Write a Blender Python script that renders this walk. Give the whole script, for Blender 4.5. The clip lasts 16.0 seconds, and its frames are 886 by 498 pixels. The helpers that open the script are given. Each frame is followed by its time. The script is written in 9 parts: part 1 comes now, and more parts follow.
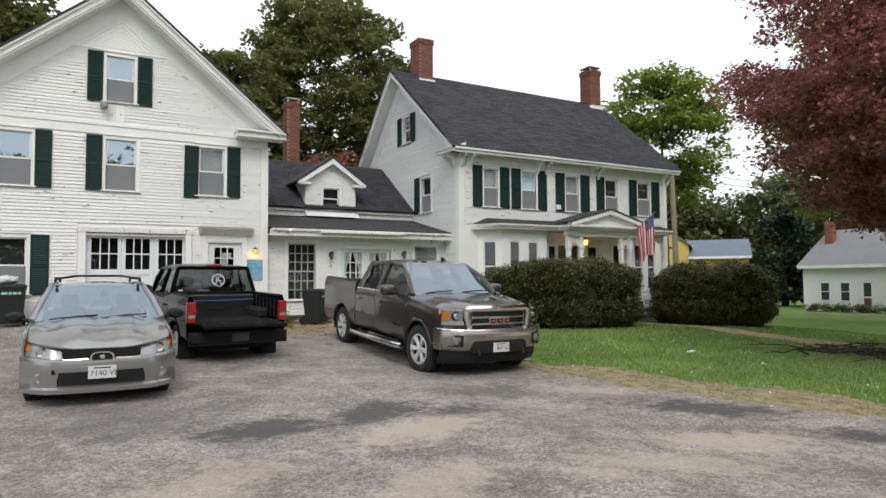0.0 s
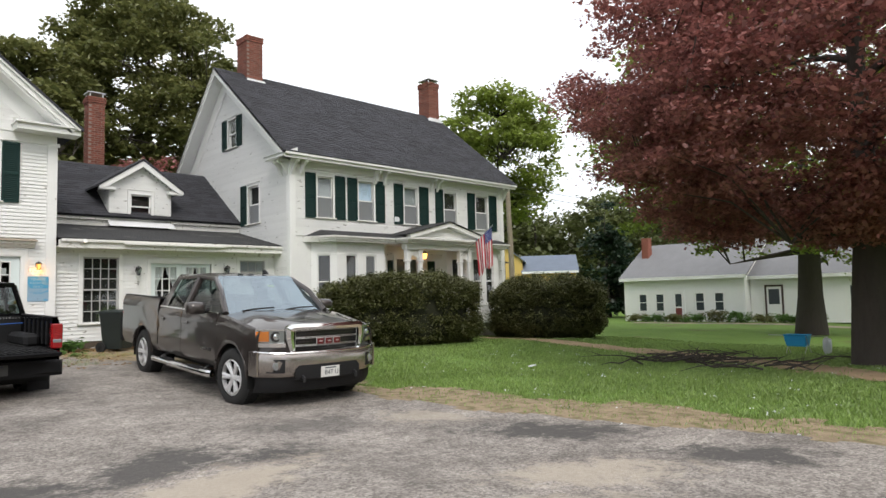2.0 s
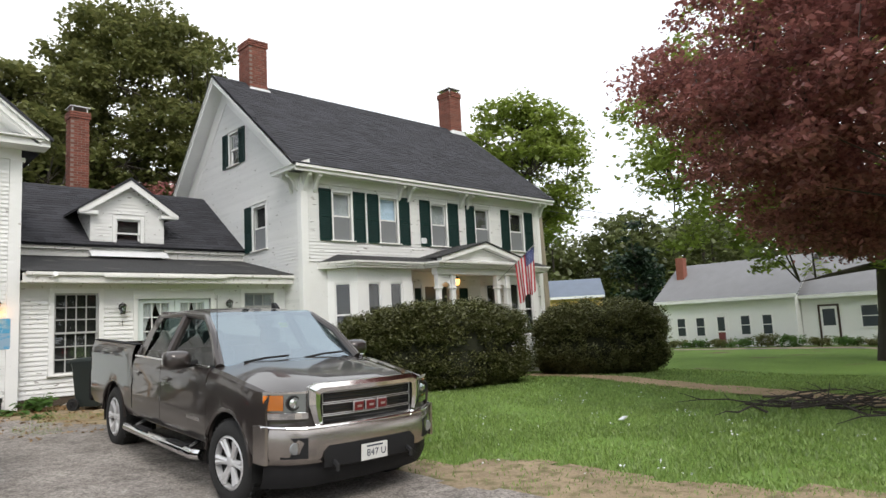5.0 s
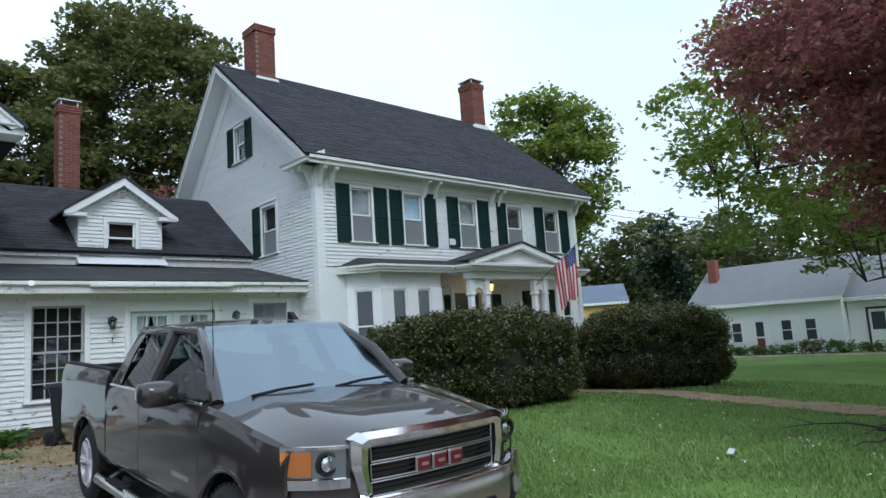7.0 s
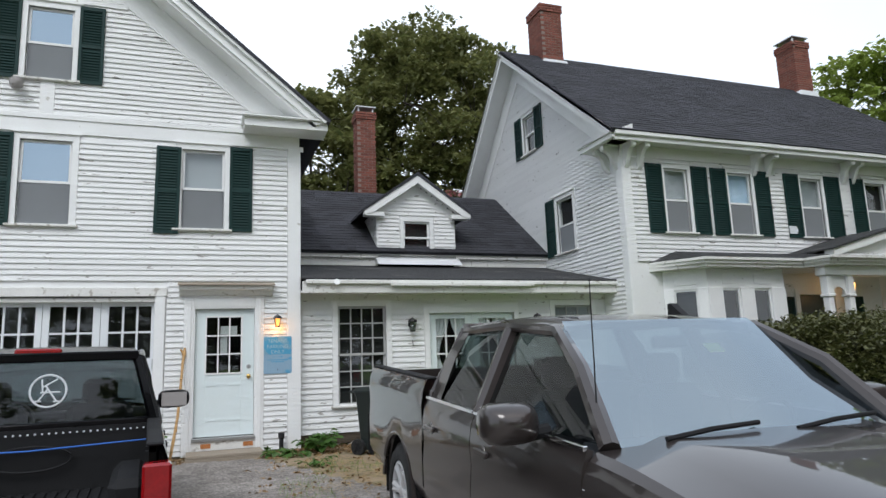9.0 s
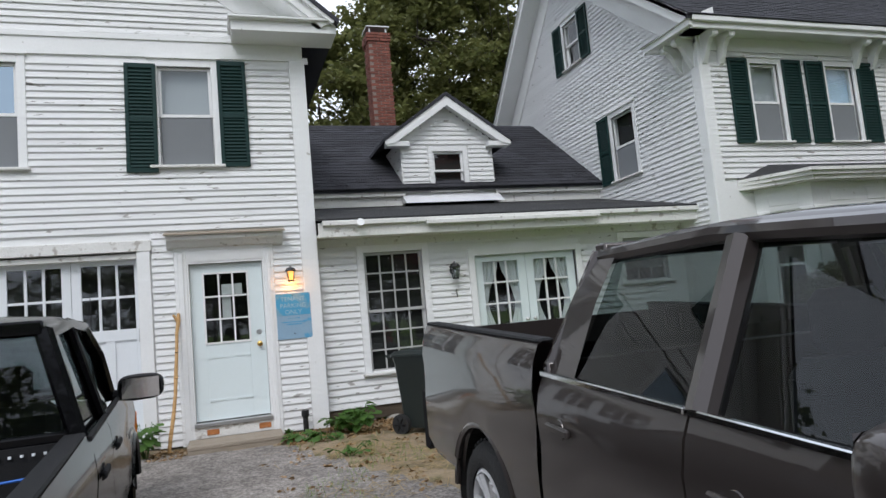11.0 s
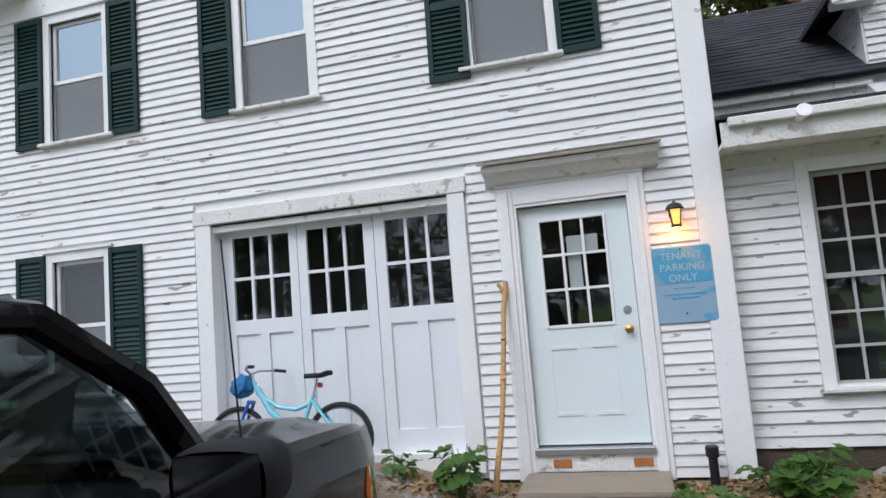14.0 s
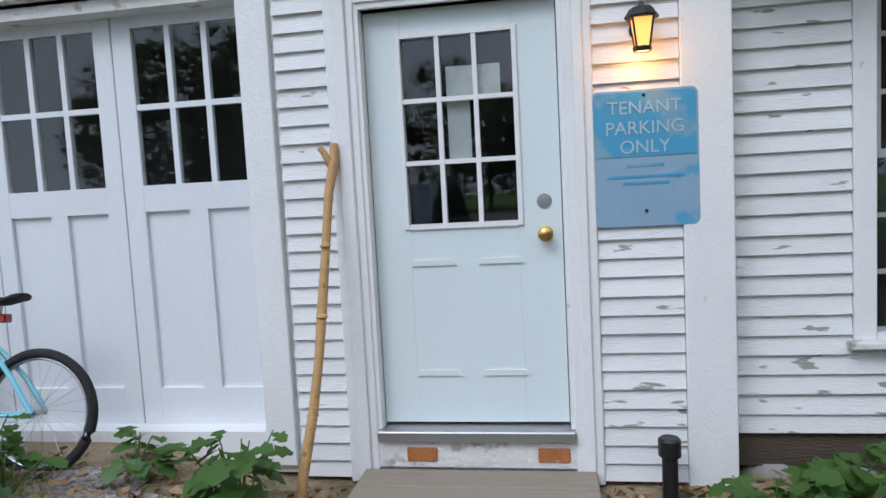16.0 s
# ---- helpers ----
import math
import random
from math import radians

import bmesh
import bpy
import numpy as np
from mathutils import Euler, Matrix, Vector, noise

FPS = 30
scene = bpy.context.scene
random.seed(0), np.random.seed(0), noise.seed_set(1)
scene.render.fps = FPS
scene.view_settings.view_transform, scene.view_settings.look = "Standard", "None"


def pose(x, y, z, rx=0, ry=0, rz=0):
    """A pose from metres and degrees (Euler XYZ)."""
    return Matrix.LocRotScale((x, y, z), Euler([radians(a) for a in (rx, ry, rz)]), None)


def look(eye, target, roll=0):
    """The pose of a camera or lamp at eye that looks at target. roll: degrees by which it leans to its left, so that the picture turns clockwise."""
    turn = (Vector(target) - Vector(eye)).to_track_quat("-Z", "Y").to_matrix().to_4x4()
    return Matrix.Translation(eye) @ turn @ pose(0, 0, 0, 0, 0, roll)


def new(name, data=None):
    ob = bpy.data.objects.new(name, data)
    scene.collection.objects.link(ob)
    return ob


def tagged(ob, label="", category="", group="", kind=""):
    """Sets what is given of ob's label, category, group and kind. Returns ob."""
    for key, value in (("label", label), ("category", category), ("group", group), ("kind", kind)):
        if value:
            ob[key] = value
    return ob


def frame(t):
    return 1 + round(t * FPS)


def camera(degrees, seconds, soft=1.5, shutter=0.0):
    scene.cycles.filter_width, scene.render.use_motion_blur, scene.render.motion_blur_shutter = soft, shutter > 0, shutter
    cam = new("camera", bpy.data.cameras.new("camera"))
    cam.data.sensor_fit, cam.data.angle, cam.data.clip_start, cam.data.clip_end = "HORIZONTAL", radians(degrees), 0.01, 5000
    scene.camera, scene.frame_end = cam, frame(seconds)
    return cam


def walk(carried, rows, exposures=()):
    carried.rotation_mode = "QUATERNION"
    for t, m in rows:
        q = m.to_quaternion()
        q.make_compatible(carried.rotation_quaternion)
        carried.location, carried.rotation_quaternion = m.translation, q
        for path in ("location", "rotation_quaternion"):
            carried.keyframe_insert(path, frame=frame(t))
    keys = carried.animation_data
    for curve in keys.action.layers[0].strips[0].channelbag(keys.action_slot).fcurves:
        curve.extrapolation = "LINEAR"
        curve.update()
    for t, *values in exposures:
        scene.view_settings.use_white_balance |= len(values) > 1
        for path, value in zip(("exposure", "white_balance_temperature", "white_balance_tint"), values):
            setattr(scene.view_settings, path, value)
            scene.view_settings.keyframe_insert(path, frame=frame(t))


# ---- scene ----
cam = camera(67.4, 16.0)
PATH = [
    (0, (1.822, -4.457, 1.595), (2.831, -2.733, 1.691), -0.4),
    (0.5, (2.041, -4.196, 1.586), (3.21, -2.581, 1.742), -0.4),
    (1, (2.219, -4.077, 1.561), (3.493, -2.538, 1.658), 0.2),
    (1.5, (2.452, -3.813, 1.564), (3.811, -2.352, 1.703), -0.3),
    (2, (2.703, -3.506, 1.527), (4.09, -2.072, 1.669), -1.4),
    (2.5, (2.926, -3.147, 1.566), (4.263, -1.665, 1.692), -1.5),
    (3, (3.26, -2.694, 1.604), (4.617, -1.237, 1.785), -1.5),
    (3.5, (3.624, -2.27, 1.613), (4.987, -0.816, 1.792), -1.1),
    (3.7, (3.667, -2.126, 1.622), (4.978, -0.626, 1.802), -0.7),
    (5.8, (4.71, 0.118, 1.664), (6.103, 1.53, 1.923), -4.2),
    (6, (4.827, 0.291, 1.666), (6.18, 1.738, 1.939), -4.1),
    (6.5, (4.99, 0.696, 1.688), (6.272, 2.179, 2.084), -0.9),
    (7, (5.223, 1.212, 1.73), (6.571, 2.666, 1.989), -3.9),
    (7.5, (5.353, 1.634, 1.724), (6.357, 3.353, 1.911), -1.1),
    (8, (5.457, 2.232, 1.726), (6.242, 4.058, 1.949), -2.4),
    (8.5, (5.594, 2.818, 1.764), (6.236, 4.689, 2.059), -2.3),
    (8.7, (5.622, 3.077, 1.753), (6.287, 4.933, 2.085), -1.9),
    (10.8, (5.962, 5.532, 1.792), (6.654, 7.388, 2.074), -5.2),
    (11, (5.984, 5.723, 1.779), (6.609, 7.613, 1.975), -5.2),
    (11.5, (5.976, 6.317, 1.754), (6.266, 8.292, 1.88), -5.3),
    (12, (6.138, 6.881, 1.775), (5.926, 8.863, 1.932), -2.9),
    (12.5, (6.136, 7.428, 1.819), (5.649, 9.362, 1.967), -2.8),
    (13, (6.236, 8.028, 1.798), (5.768, 9.961, 2.001), -5.2),
    (13.5, (6.347, 8.601, 1.808), (5.76, 10.506, 1.97), -4.7),
    (14, (6.393, 9.227, 1.826), (5.869, 11.146, 2.033), -4.6),
    (14.5, (6.467, 9.838, 1.853), (5.885, 11.748, 1.967), -5.1),
    (15, (6.453, 10.477, 1.846), (6.052, 12.437, 1.834), -2.6),
    (15.5, (6.482, 11.153, 1.85), (6.049, 13.101, 1.716), -5.1),
    (16, (6.375, 11.754, 1.828), (6.062, 13.723, 1.666), -3.0),
]
walk(cam, [(t, look(eye, target, roll)) for t, eye, target, roll in PATH], exposures=[
    (0, 0.08, 6700, 10), (3.0, 0.36, 6850, 10), (3.7, 0.36, 6850, 10), (5.8, 0.3, 6550, 9), (6.4, 0.0, 5650, 5), (7.2, -0.05, 5550, 5), (8.0, 0.12, 6150, 8), (8.6, 0.02, 6150, 9), (11.0, -0.03, 6150, 11), (11.6, 0.2, 6400, 13), (12.5, 0.15, 6450, 12), (13.5, 0.16, 6150, 13), (14.5, -0.06, 5900, 12), (16.0, -0.1, 5700, 11)])

# ---------- world and light: an overcast day ----------
world = bpy.data.worlds.new("overcast_sky")
scene.world = world
world.use_nodes = True
wn = world.node_tree
bg = wn.nodes["Background"]
sky = wn.nodes.new("ShaderNodeTexSky")
sky.sky_type, sky.sun_disc = "NISHITA", False
sky.sun_elevation, sky.sun_rotation = radians(48), radians(152)
sky.air_density, sky.dust_density, sky.ozone_density = 1.0, 4.0, 1.0
cloud_noise = wn.nodes.new("ShaderNodeTexNoise")
cloud_noise.inputs["Scale"].default_value = 1.6
cloud_noise.inputs["Detail"].default_value = 5
cloud_ramp = wn.nodes.new("ShaderNodeValToRGB")
cloud_ramp.color_ramp.elements[0].color = (8.6, 9.3, 10.4, 1)
cloud_ramp.color_ramp.elements[1].color = (11.2, 11.5, 11.9, 1)
cloud_ramp.color_ramp.elements[0].position, cloud_ramp.color_ramp.elements[1].position = 0.35, 0.7
cloud_mix = wn.nodes.new("ShaderNodeMix")
cloud_mix.data_type = "RGBA"
cloud_mix.inputs["Factor"].default_value = 0.88
wn.links.new(cloud_noise.outputs["Fac"], cloud_ramp.inputs["Fac"])
wn.links.new(sky.outputs["Color"], cloud_mix.inputs["A"])
wn.links.new(cloud_ramp.outputs["Color"], cloud_mix.inputs["B"])
wn.links.new(cloud_mix.outputs["Result"], bg.inputs["Color"])
bg.inputs["Strength"].default_value = 0.12
sun = new("sun", bpy.data.lights.new("sun", "SUN"))
sun.data.energy, sun.data.angle, sun.data.color = 1.5, radians(25), (1, 0.97, 0.93)
sun.matrix_world = pose(0, 0, 40, 42, 0, -28)


# ---------- materials ----------
def material(name, color, rough=0.6, metal=0.0, vary=0.15, scale=3.0, fine=60.0, bump=0.15, bump_scale=80.0,
             stain=None, stain_scale=1.2, stain_at=0.62, stain_soft=0.08, coat=0.0, per_object=0.0, per_island=0.0, stretch=(1, 1, 1), spec=0.5):
    """A procedural surface: colour varied at two scales, fine relief and stains, in world metres."""
    m = bpy.data.materials.new(name)
    m.use_nodes = True
    nt = m.node_tree
    b = nt.nodes["Principled BSDF"]
    b.inputs["Roughness"].default_value, b.inputs["Metallic"].default_value = rough, metal
    b.inputs["Specular IOR Level"].default_value = spec
    b.inputs["Coat Weight"].default_value, b.inputs["Coat Roughness"].default_value = coat, 0.03
    geo = nt.nodes.new("ShaderNodeNewGeometry")
    mp = nt.nodes.new("ShaderNodeMapping")
    mp.inputs["Scale"].default_value = stretch
    nt.links.new(geo.outputs["Position"], mp.inputs["Vector"])

    def noise_at(s, detail=3.0):
        n = nt.nodes.new("ShaderNodeTexNoise")
        n.inputs["Scale"].default_value, n.inputs["Detail"].default_value = s, detail
        nt.links.new(mp.outputs["Vector"], n.inputs["Vector"])
        return n.outputs["Fac"]

    def math_node(op, a, c):
        n = nt.nodes.new("ShaderNodeMath")
        n.operation = op
        for i, v in enumerate((a, c)):
            if isinstance(v, (int, float)):
                n.inputs[i].default_value = v
            else:
                nt.links.new(v, n.inputs[i])
        return n.outputs[0]

    total = math_node("ADD", math_node("MULTIPLY", noise_at(scale), vary), math_node("MULTIPLY", noise_at(fine, 2.0), vary * 0.8))
    base = 1 - 0.9 * vary
    if per_object:
        info = nt.nodes.new("ShaderNodeObjectInfo")
        total = math_node("ADD", total, math_node("MULTIPLY", info.outputs["Random"], per_object))
        base -= per_object / 2
    if per_island:
        total = math_node("ADD", total, math_node("MULTIPLY", geo.outputs["Random Per Island"], per_island))
        base -= per_island / 2
    total = math_node("ADD", total, base)
    mul = nt.nodes.new("ShaderNodeVectorMath")
    mul.operation = "SCALE"
    mul.inputs[0].default_value = color
    nt.links.new(total, mul.inputs["Scale"])
    out = mul.outputs["Vector"]
    if stain:
        r = nt.nodes.new("ShaderNodeMapRange")
        r.inputs["From Min"].default_value, r.inputs["From Max"].default_value = stain_at, stain_at + stain_soft
        nt.links.new(noise_at(stain_scale, 6.0), r.inputs["Value"])
        mx = nt.nodes.new("ShaderNodeMix")
        mx.data_type = "RGBA"
        nt.links.new(r.outputs["Result"], mx.inputs["Factor"])
        nt.links.new(out, mx.inputs["A"])
        mx.inputs["B"].default_value = (*stain, 1)
        out = mx.outputs["Result"]
    nt.links.new(out, b.inputs["Base Color"])
    if bump:
        bp = nt.nodes.new("ShaderNodeBump")
        bp.inputs["Strength"].default_value, bp.inputs["Distance"].default_value = bump, 0.02
        nt.links.new(noise_at(bump_scale, 4.0), bp.inputs["Height"])
        nt.links.new(bp.outputs["Normal"], b.inputs["Normal"])
    return m


def glass(name, tint=(0.9, 0.95, 0.95), rough=0.02, through_share=0.7, ior=1.6):
    """Thin window glass: a clear share and a mirror share that grows towards grazing angles."""
    m = bpy.data.materials.new(name)
    m.use_nodes = True
    nt = m.node_tree
    nt.nodes.remove(nt.nodes["Principled BSDF"])
    outn = nt.nodes["Material Output"]
    tr, gl, mix, fr = (nt.nodes.new(k) for k in ("ShaderNodeBsdfTransparent", "ShaderNodeBsdfGlossy", "ShaderNodeMixShader", "ShaderNodeLayerWeight"))
    tr.inputs["Color"].default_value = (*[c * through_share for c in tint], 1)
    gl.inputs["Roughness"].default_value = rough
    fr.inputs["Blend"].default_value = 0.5
    head_on = ((ior - 1) / (ior + 1)) ** 2 * 1.8
    power, share = nt.nodes.new("ShaderNodeMath"), nt.nodes.new("ShaderNodeMath")
    power.operation, share.operation = "POWER", "MULTIPLY_ADD"
    power.inputs[1].default_value = 5.0
    share.inputs[1].default_value, share.inputs[2].default_value = 1 - head_on, head_on
    nt.links.new(fr.outputs["Facing"], power.inputs[0])
    nt.links.new(power.outputs[0], share.inputs[0])
    nt.links.new(share.outputs[0], mix.inputs[0])
    nt.links.new(tr.outputs[0], mix.inputs[1])
    nt.links.new(gl.outputs[0], mix.inputs[2])
    nt.links.new(mix.outputs[0], outn.inputs["Surface"])
    return m


def glow(name, color, power):
    m = bpy.data.materials.new(name)
    m.use_nodes = True
    b = m.node_tree.nodes["Principled BSDF"]
    b.inputs["Base Color"].default_value = (*color, 1)
    b.inputs["Emission Color"].default_value = (*color, 1)
    b.inputs["Emission Strength"].default_value = power
    return m


CLAP = material("white_clapboard_paint", (0.76, 0.76, 0.75), 0.55, vary=0.1, scale=1.3, fine=22, bump=0.35, bump_scale=45, per_object=0.08,
                stain=(0.3, 0.285, 0.265), stain_scale=4.2, stain_at=0.66, stain_soft=0.03, stretch=(1, 1, 4))
TRIM = material("white_trim_paint", (0.8, 0.8, 0.79), 0.5, vary=0.1, scale=2.2, fine=30, bump=0.2, bump_scale=60, stain=(0.5, 0.48, 0.44), stain_scale=9, stain_at=0.7, stain_soft=0.05)
WORNTRIM = material("peeling_white_trim", (0.72, 0.71, 0.68), 0.7, vary=0.2, scale=3, fine=30, bump=0.5, bump_scale=40, stain=(0.42, 0.39, 0.35), stain_scale=9, stain_at=0.6, stain_soft=0.08)
DOORPAINT = material("pale_green_white_door", (0.7, 0.77, 0.77), 0.4, vary=0.05, scale=1.5, fine=30, bump=0.05)
GARAGEPAINT = material("white_garage_door_paint", (0.74, 0.76, 0.78), 0.45, vary=0.07, scale=1.5, fine=20, bump=0.15, bump_scale=35, stretch=(3, 3, 1))
SHUTTER = material("dark_green_shutter_paint", (0.007, 0.03, 0.027), 0.55, vary=0.3, scale=3, fine=40, bump=0.1, spec=0.25)
SHINGLE = material("charcoal_asphalt_shingle", (0.034, 0.034, 0.041), 0.9, vary=0.3, scale=1.2, fine=70, bump=0.8, bump_scale=110, per_object=0.6, per_island=0.6)
ROOFPAPER = material("dark_roll_roofing", (0.03, 0.03, 0.031), 0.9, vary=0.4, scale=0.9, fine=40, bump=0.4, stain=(0.09, 0.085, 0.08), stain_scale=1.5)
BRICK = material("red_chimney_brick", (0.2, 0.068, 0.046), 0.85, vary=0.3, scale=5, fine=60, bump=0.5, bump_scale=90, per_object=0.5)
MORTAR = material("grey_mortar", (0.25, 0.2, 0.17), 0.95, vary=0.3, scale=8, fine=80, bump=0.6)
FLASHING = material("light_metal_flashing", (0.78, 0.79, 0.8), 0.45, metal=0.15, vary=0.2)
# Near-black that puts the darkness of unlit rooms into the surface colour.
DARKIN = material("unlit_interior_black", (0.02, 0.02, 0.019), 0.9, vary=0.2, bump=0)
SCREEN = material("grey_insect_screen", (0.19, 0.2, 0.21), 0.8, vary=0.12, scale=2, fine=300, bump=0.1, bump_scale=500)
BLIND = material("pale_window_blind", (0.6, 0.76, 0.94), 0.7, vary=0.1, scale=1, fine=10, bump=0.1)
SHADE = material("grey_window_shade", (0.42, 0.44, 0.46), 0.8, vary=0.1)
CURTAIN = material("white_lace_curtain", (0.75, 0.75, 0.75), 0.9, vary=0.15, scale=8)
PANE = glass("window_glass", through_share=0.88)
SKYPANE = glass("coated_double_glazing", through_share=0.6, ior=2.9)
SKYPANE.node_tree.nodes["Glossy BSDF"].inputs["Color"].default_value = (0.72, 0.88, 1, 1)
# Dark grey for the sheet behind the coated upper panes.
DIMBACK = material("dark_grey_pane_backing", (0.07, 0.072, 0.075), 0.8, vary=0.12, scale=2, fine=30, bump=0.1)
OLDSASH = material("greyed_old_sash_paint", (0.42, 0.42, 0.41), 0.6, vary=0.25, scale=6, fine=40, bump=0.3)
GREYWOOD = material("weathered_grey_boards", (0.32, 0.27, 0.21), 0.8, vary=0.35, scale=3, fine=30, bump=0.5, bump_scale=50, stretch=(1, 8, 8))
BLACKIRON = material("black_painted_metal", (0.012, 0.012, 0.013), 0.4, vary=0.2)
BRASS = material("worn_brass", (0.6, 0.4, 0.13), 0.28, metal=1.0, vary=0.2, bump=0.05)
STEEL = material("dull_steel", (0.5, 0.5, 0.5), 0.4, metal=1.0, vary=0.15, bump=0.05)
STONE = material("foundation_stone", (0.3, 0.28, 0.25), 0.9, vary=0.4, scale=4, fine=40, bump=0.8, bump_scale=25)
ROT = material("rotten_dark_wood", (0.1, 0.075, 0.055), 0.95, vary=0.5, scale=5, fine=40, bump=0.9, bump_scale=30, stretch=(1, 6, 6))
RUST = material("rusty_iron_plate", (0.42, 0.16, 0.05), 0.85, vary=0.5, scale=12, fine=80, bump=0.5, stain=(0.6, 0.5, 0.4), stain_scale=14)


# ---------- mesh helpers ----------
def finish(name, bm, mats, smooth=None):
    bmesh.ops.recalc_face_normals(bm, faces=bm.faces)
    me = bpy.data.meshes.new(name)
    bm.to_mesh(me)
    bm.free()
    for m in mats if isinstance(mats, (list, tuple)) else [mats]:
        me.materials.append(m)
    if smooth:
        me.polygons.foreach_set("use_smooth", [True] * len(me.polygons))
        me.set_sharp_from_angle(angle=radians(smooth))
    return me


def part(name, bm, mat, parent=None, label="", m=None, smooth=None):
    """Links a bmesh as one mesh object under a thing or a part, at the pose m within it."""
    ob = new(name, finish(name, bm, mat, smooth))
    if parent:
        ob.parent = parent
    if m is not None:
        ob.matrix_basis = m
    return tagged(ob, label)


def thing(name, m=None, label="", category="", group="", kind=""):
    ob = new(name)
    ob.empty_display_size = 0.1
    if m is not None:
        ob.matrix_basis = m
    return tagged(ob, label, category, group, kind)


def solid(name, bm, mat, label="", category="", group="", kind="", m=None, smooth=None):
    """One mesh that is a thing of its own."""
    ob = part(name, bm, mat, None, "", m, smooth)
    return tagged(ob, label, category, group, kind)


def B():
    return bmesh.new()


def box(bm, x0, x1, y0, y1, z0, z1, bevel=0.0, m=None):
    pts = [(x, y, z) for z in (z0, z1) for y in (y0, y1) for x in (x0, x1)]
    vs = [bm.verts.new(p) for p in pts]
    fs = [bm.faces.new([vs[i] for i in f]) for f in ((0, 2, 3, 1), (4, 5, 7, 6), (0, 1, 5, 4), (2, 6, 7, 3), (0, 4, 6, 2), (1, 3, 7, 5))]
    if bevel:
        es = {e for f in fs for e in f.edges}
        r = bmesh.ops.bevel(bm, geom=list(es), offset=bevel, segments=1, affect="EDGES")
        vs = list({v for f in r["faces"] for v in f.verts} | {v for v in vs if v.is_valid})
    if m is not None:
        bmesh.ops.transform(bm, matrix=m, verts=vs)
    return bm


def prism(bm, poly, axis, a, b):
    """The polygon (pairs) drawn out from a to b along axis x, y or z; the pairs are the two other axes in order."""
    def at(p, w):
        return {"x": (w, p[0], p[1]), "y": (p[0], w, p[1]), "z": (p[0], p[1], w)}[axis]
    lo, hi = [bm.verts.new(at(p, a)) for p in poly], [bm.verts.new(at(p, b)) for p in poly]
    bm.faces.new(lo), bm.faces.new(hi[::-1])
    n = len(poly)
    for i in range(n):
        bm.faces.new((lo[i], hi[i], hi[(i + 1) % n], lo[(i + 1) % n]))
    return bm


def tube(bm, pts, radius, sides=8, cap=True):
    """A round rod through the points; radius is a number or one a point."""
    pts = [Vector(p) for p in pts]
    rs = radius if isinstance(radius, (list, tuple)) else [radius] * len(pts)
    rings = []
    up = Vector((0, 0, 1))
    for i, p in enumerate(pts):
        d = (pts[min(i + 1, len(pts) - 1)] - pts[max(i - 1, 0)]).normalized()
        s = d.cross(up if abs(d.z) < 0.95 else Vector((1, 0, 0))).normalized()
        t = s.cross(d)
        rings.append([bm.verts.new(p + (s * math.cos(a) + t * math.sin(a)) * rs[i]) for a in (2 * math.pi * k / sides for k in range(sides))])
    for a, b in zip(rings, rings[1:]):
        for k in range(sides):
            bm.faces.new((a[k], a[(k + 1) % sides], b[(k + 1) % sides], b[k]))
    if cap:
        bm.faces.new(rings[0][::-1]), bm.faces.new(rings[-1])
    return bm


def lathe(bm, prof, sides=24, axis="z", centre=(0, 0, 0)):
    """A turned shape from pairs (radius, height) along the axis."""
    rings = []
    for r, h in prof:
        ring = []
        for k in range(sides):
            a = 2 * math.pi * k / sides
            c, s = r * math.cos(a), r * math.sin(a)
            p = {"z": (c, s, h), "y": (c, h, s), "x": (h, c, s)}[axis]
            ring.append(bm.verts.new((p[0] + centre[0], p[1] + centre[1], p[2] + centre[2])))
        rings.append(ring)
    for a, b in zip(rings, rings[1:]):
        for k in range(sides):
            bm.faces.new((a[k], a[(k + 1) % sides], b[(k + 1) % sides], b[k]))
    bm.faces.new(rings[0]), bm.faces.new(rings[-1][::-1])
    return bm


def spread(a, b, n):
    return [a + (b - a) * i / n for i in range(n + 1)]


def loft(bm, rows, close=False):
    """A skin over rows of points, all of one length."""
    vs = [[bm.verts.new(p) for p in r] for r in rows]
    for a, b in zip(vs, vs[1:]):
        n = len(a)
        for i in range(n if close else n - 1):
            bm.faces.new((a[i], a[(i + 1) % n], b[(i + 1) % n], b[i]))
    return vs


def smooth01(v):
    v = min(1, max(0, v))
    return v * v * (3 - 2 * v)


def ground_z(x, y):
    """The height of the ground: it rises gently to the barn and falls away over the lawn."""
    z = 0.1 + 0.3 * smooth01((y - 2) / 14) * (1 - smooth01((x - 9) / 8))
    z -= 0.32 * smooth01((x - 17) / 11) + 0.24 * smooth01((x - 29) / 13)
    z -= 0.12 * smooth01((x - 5.4) / 2.2) * smooth01((10 - y) / 4)
    z += 0.19 * smooth01((5.2 - x) / 1.2) * smooth01((y - 11.2) / 3.0) * smooth01((y + 100) / 50)
    return z


# ---------- buildings: walls in their own frame (x along the wall, y into it, z up) ----------
def take(spans, a, b):
    out = []
    for s, e in spans:
        if b <= s or a >= e:
            out.append((s, e))
        else:
            if a > s:
                out.append((s, a))
            if b < e:
                out.append((b, e))
    return out


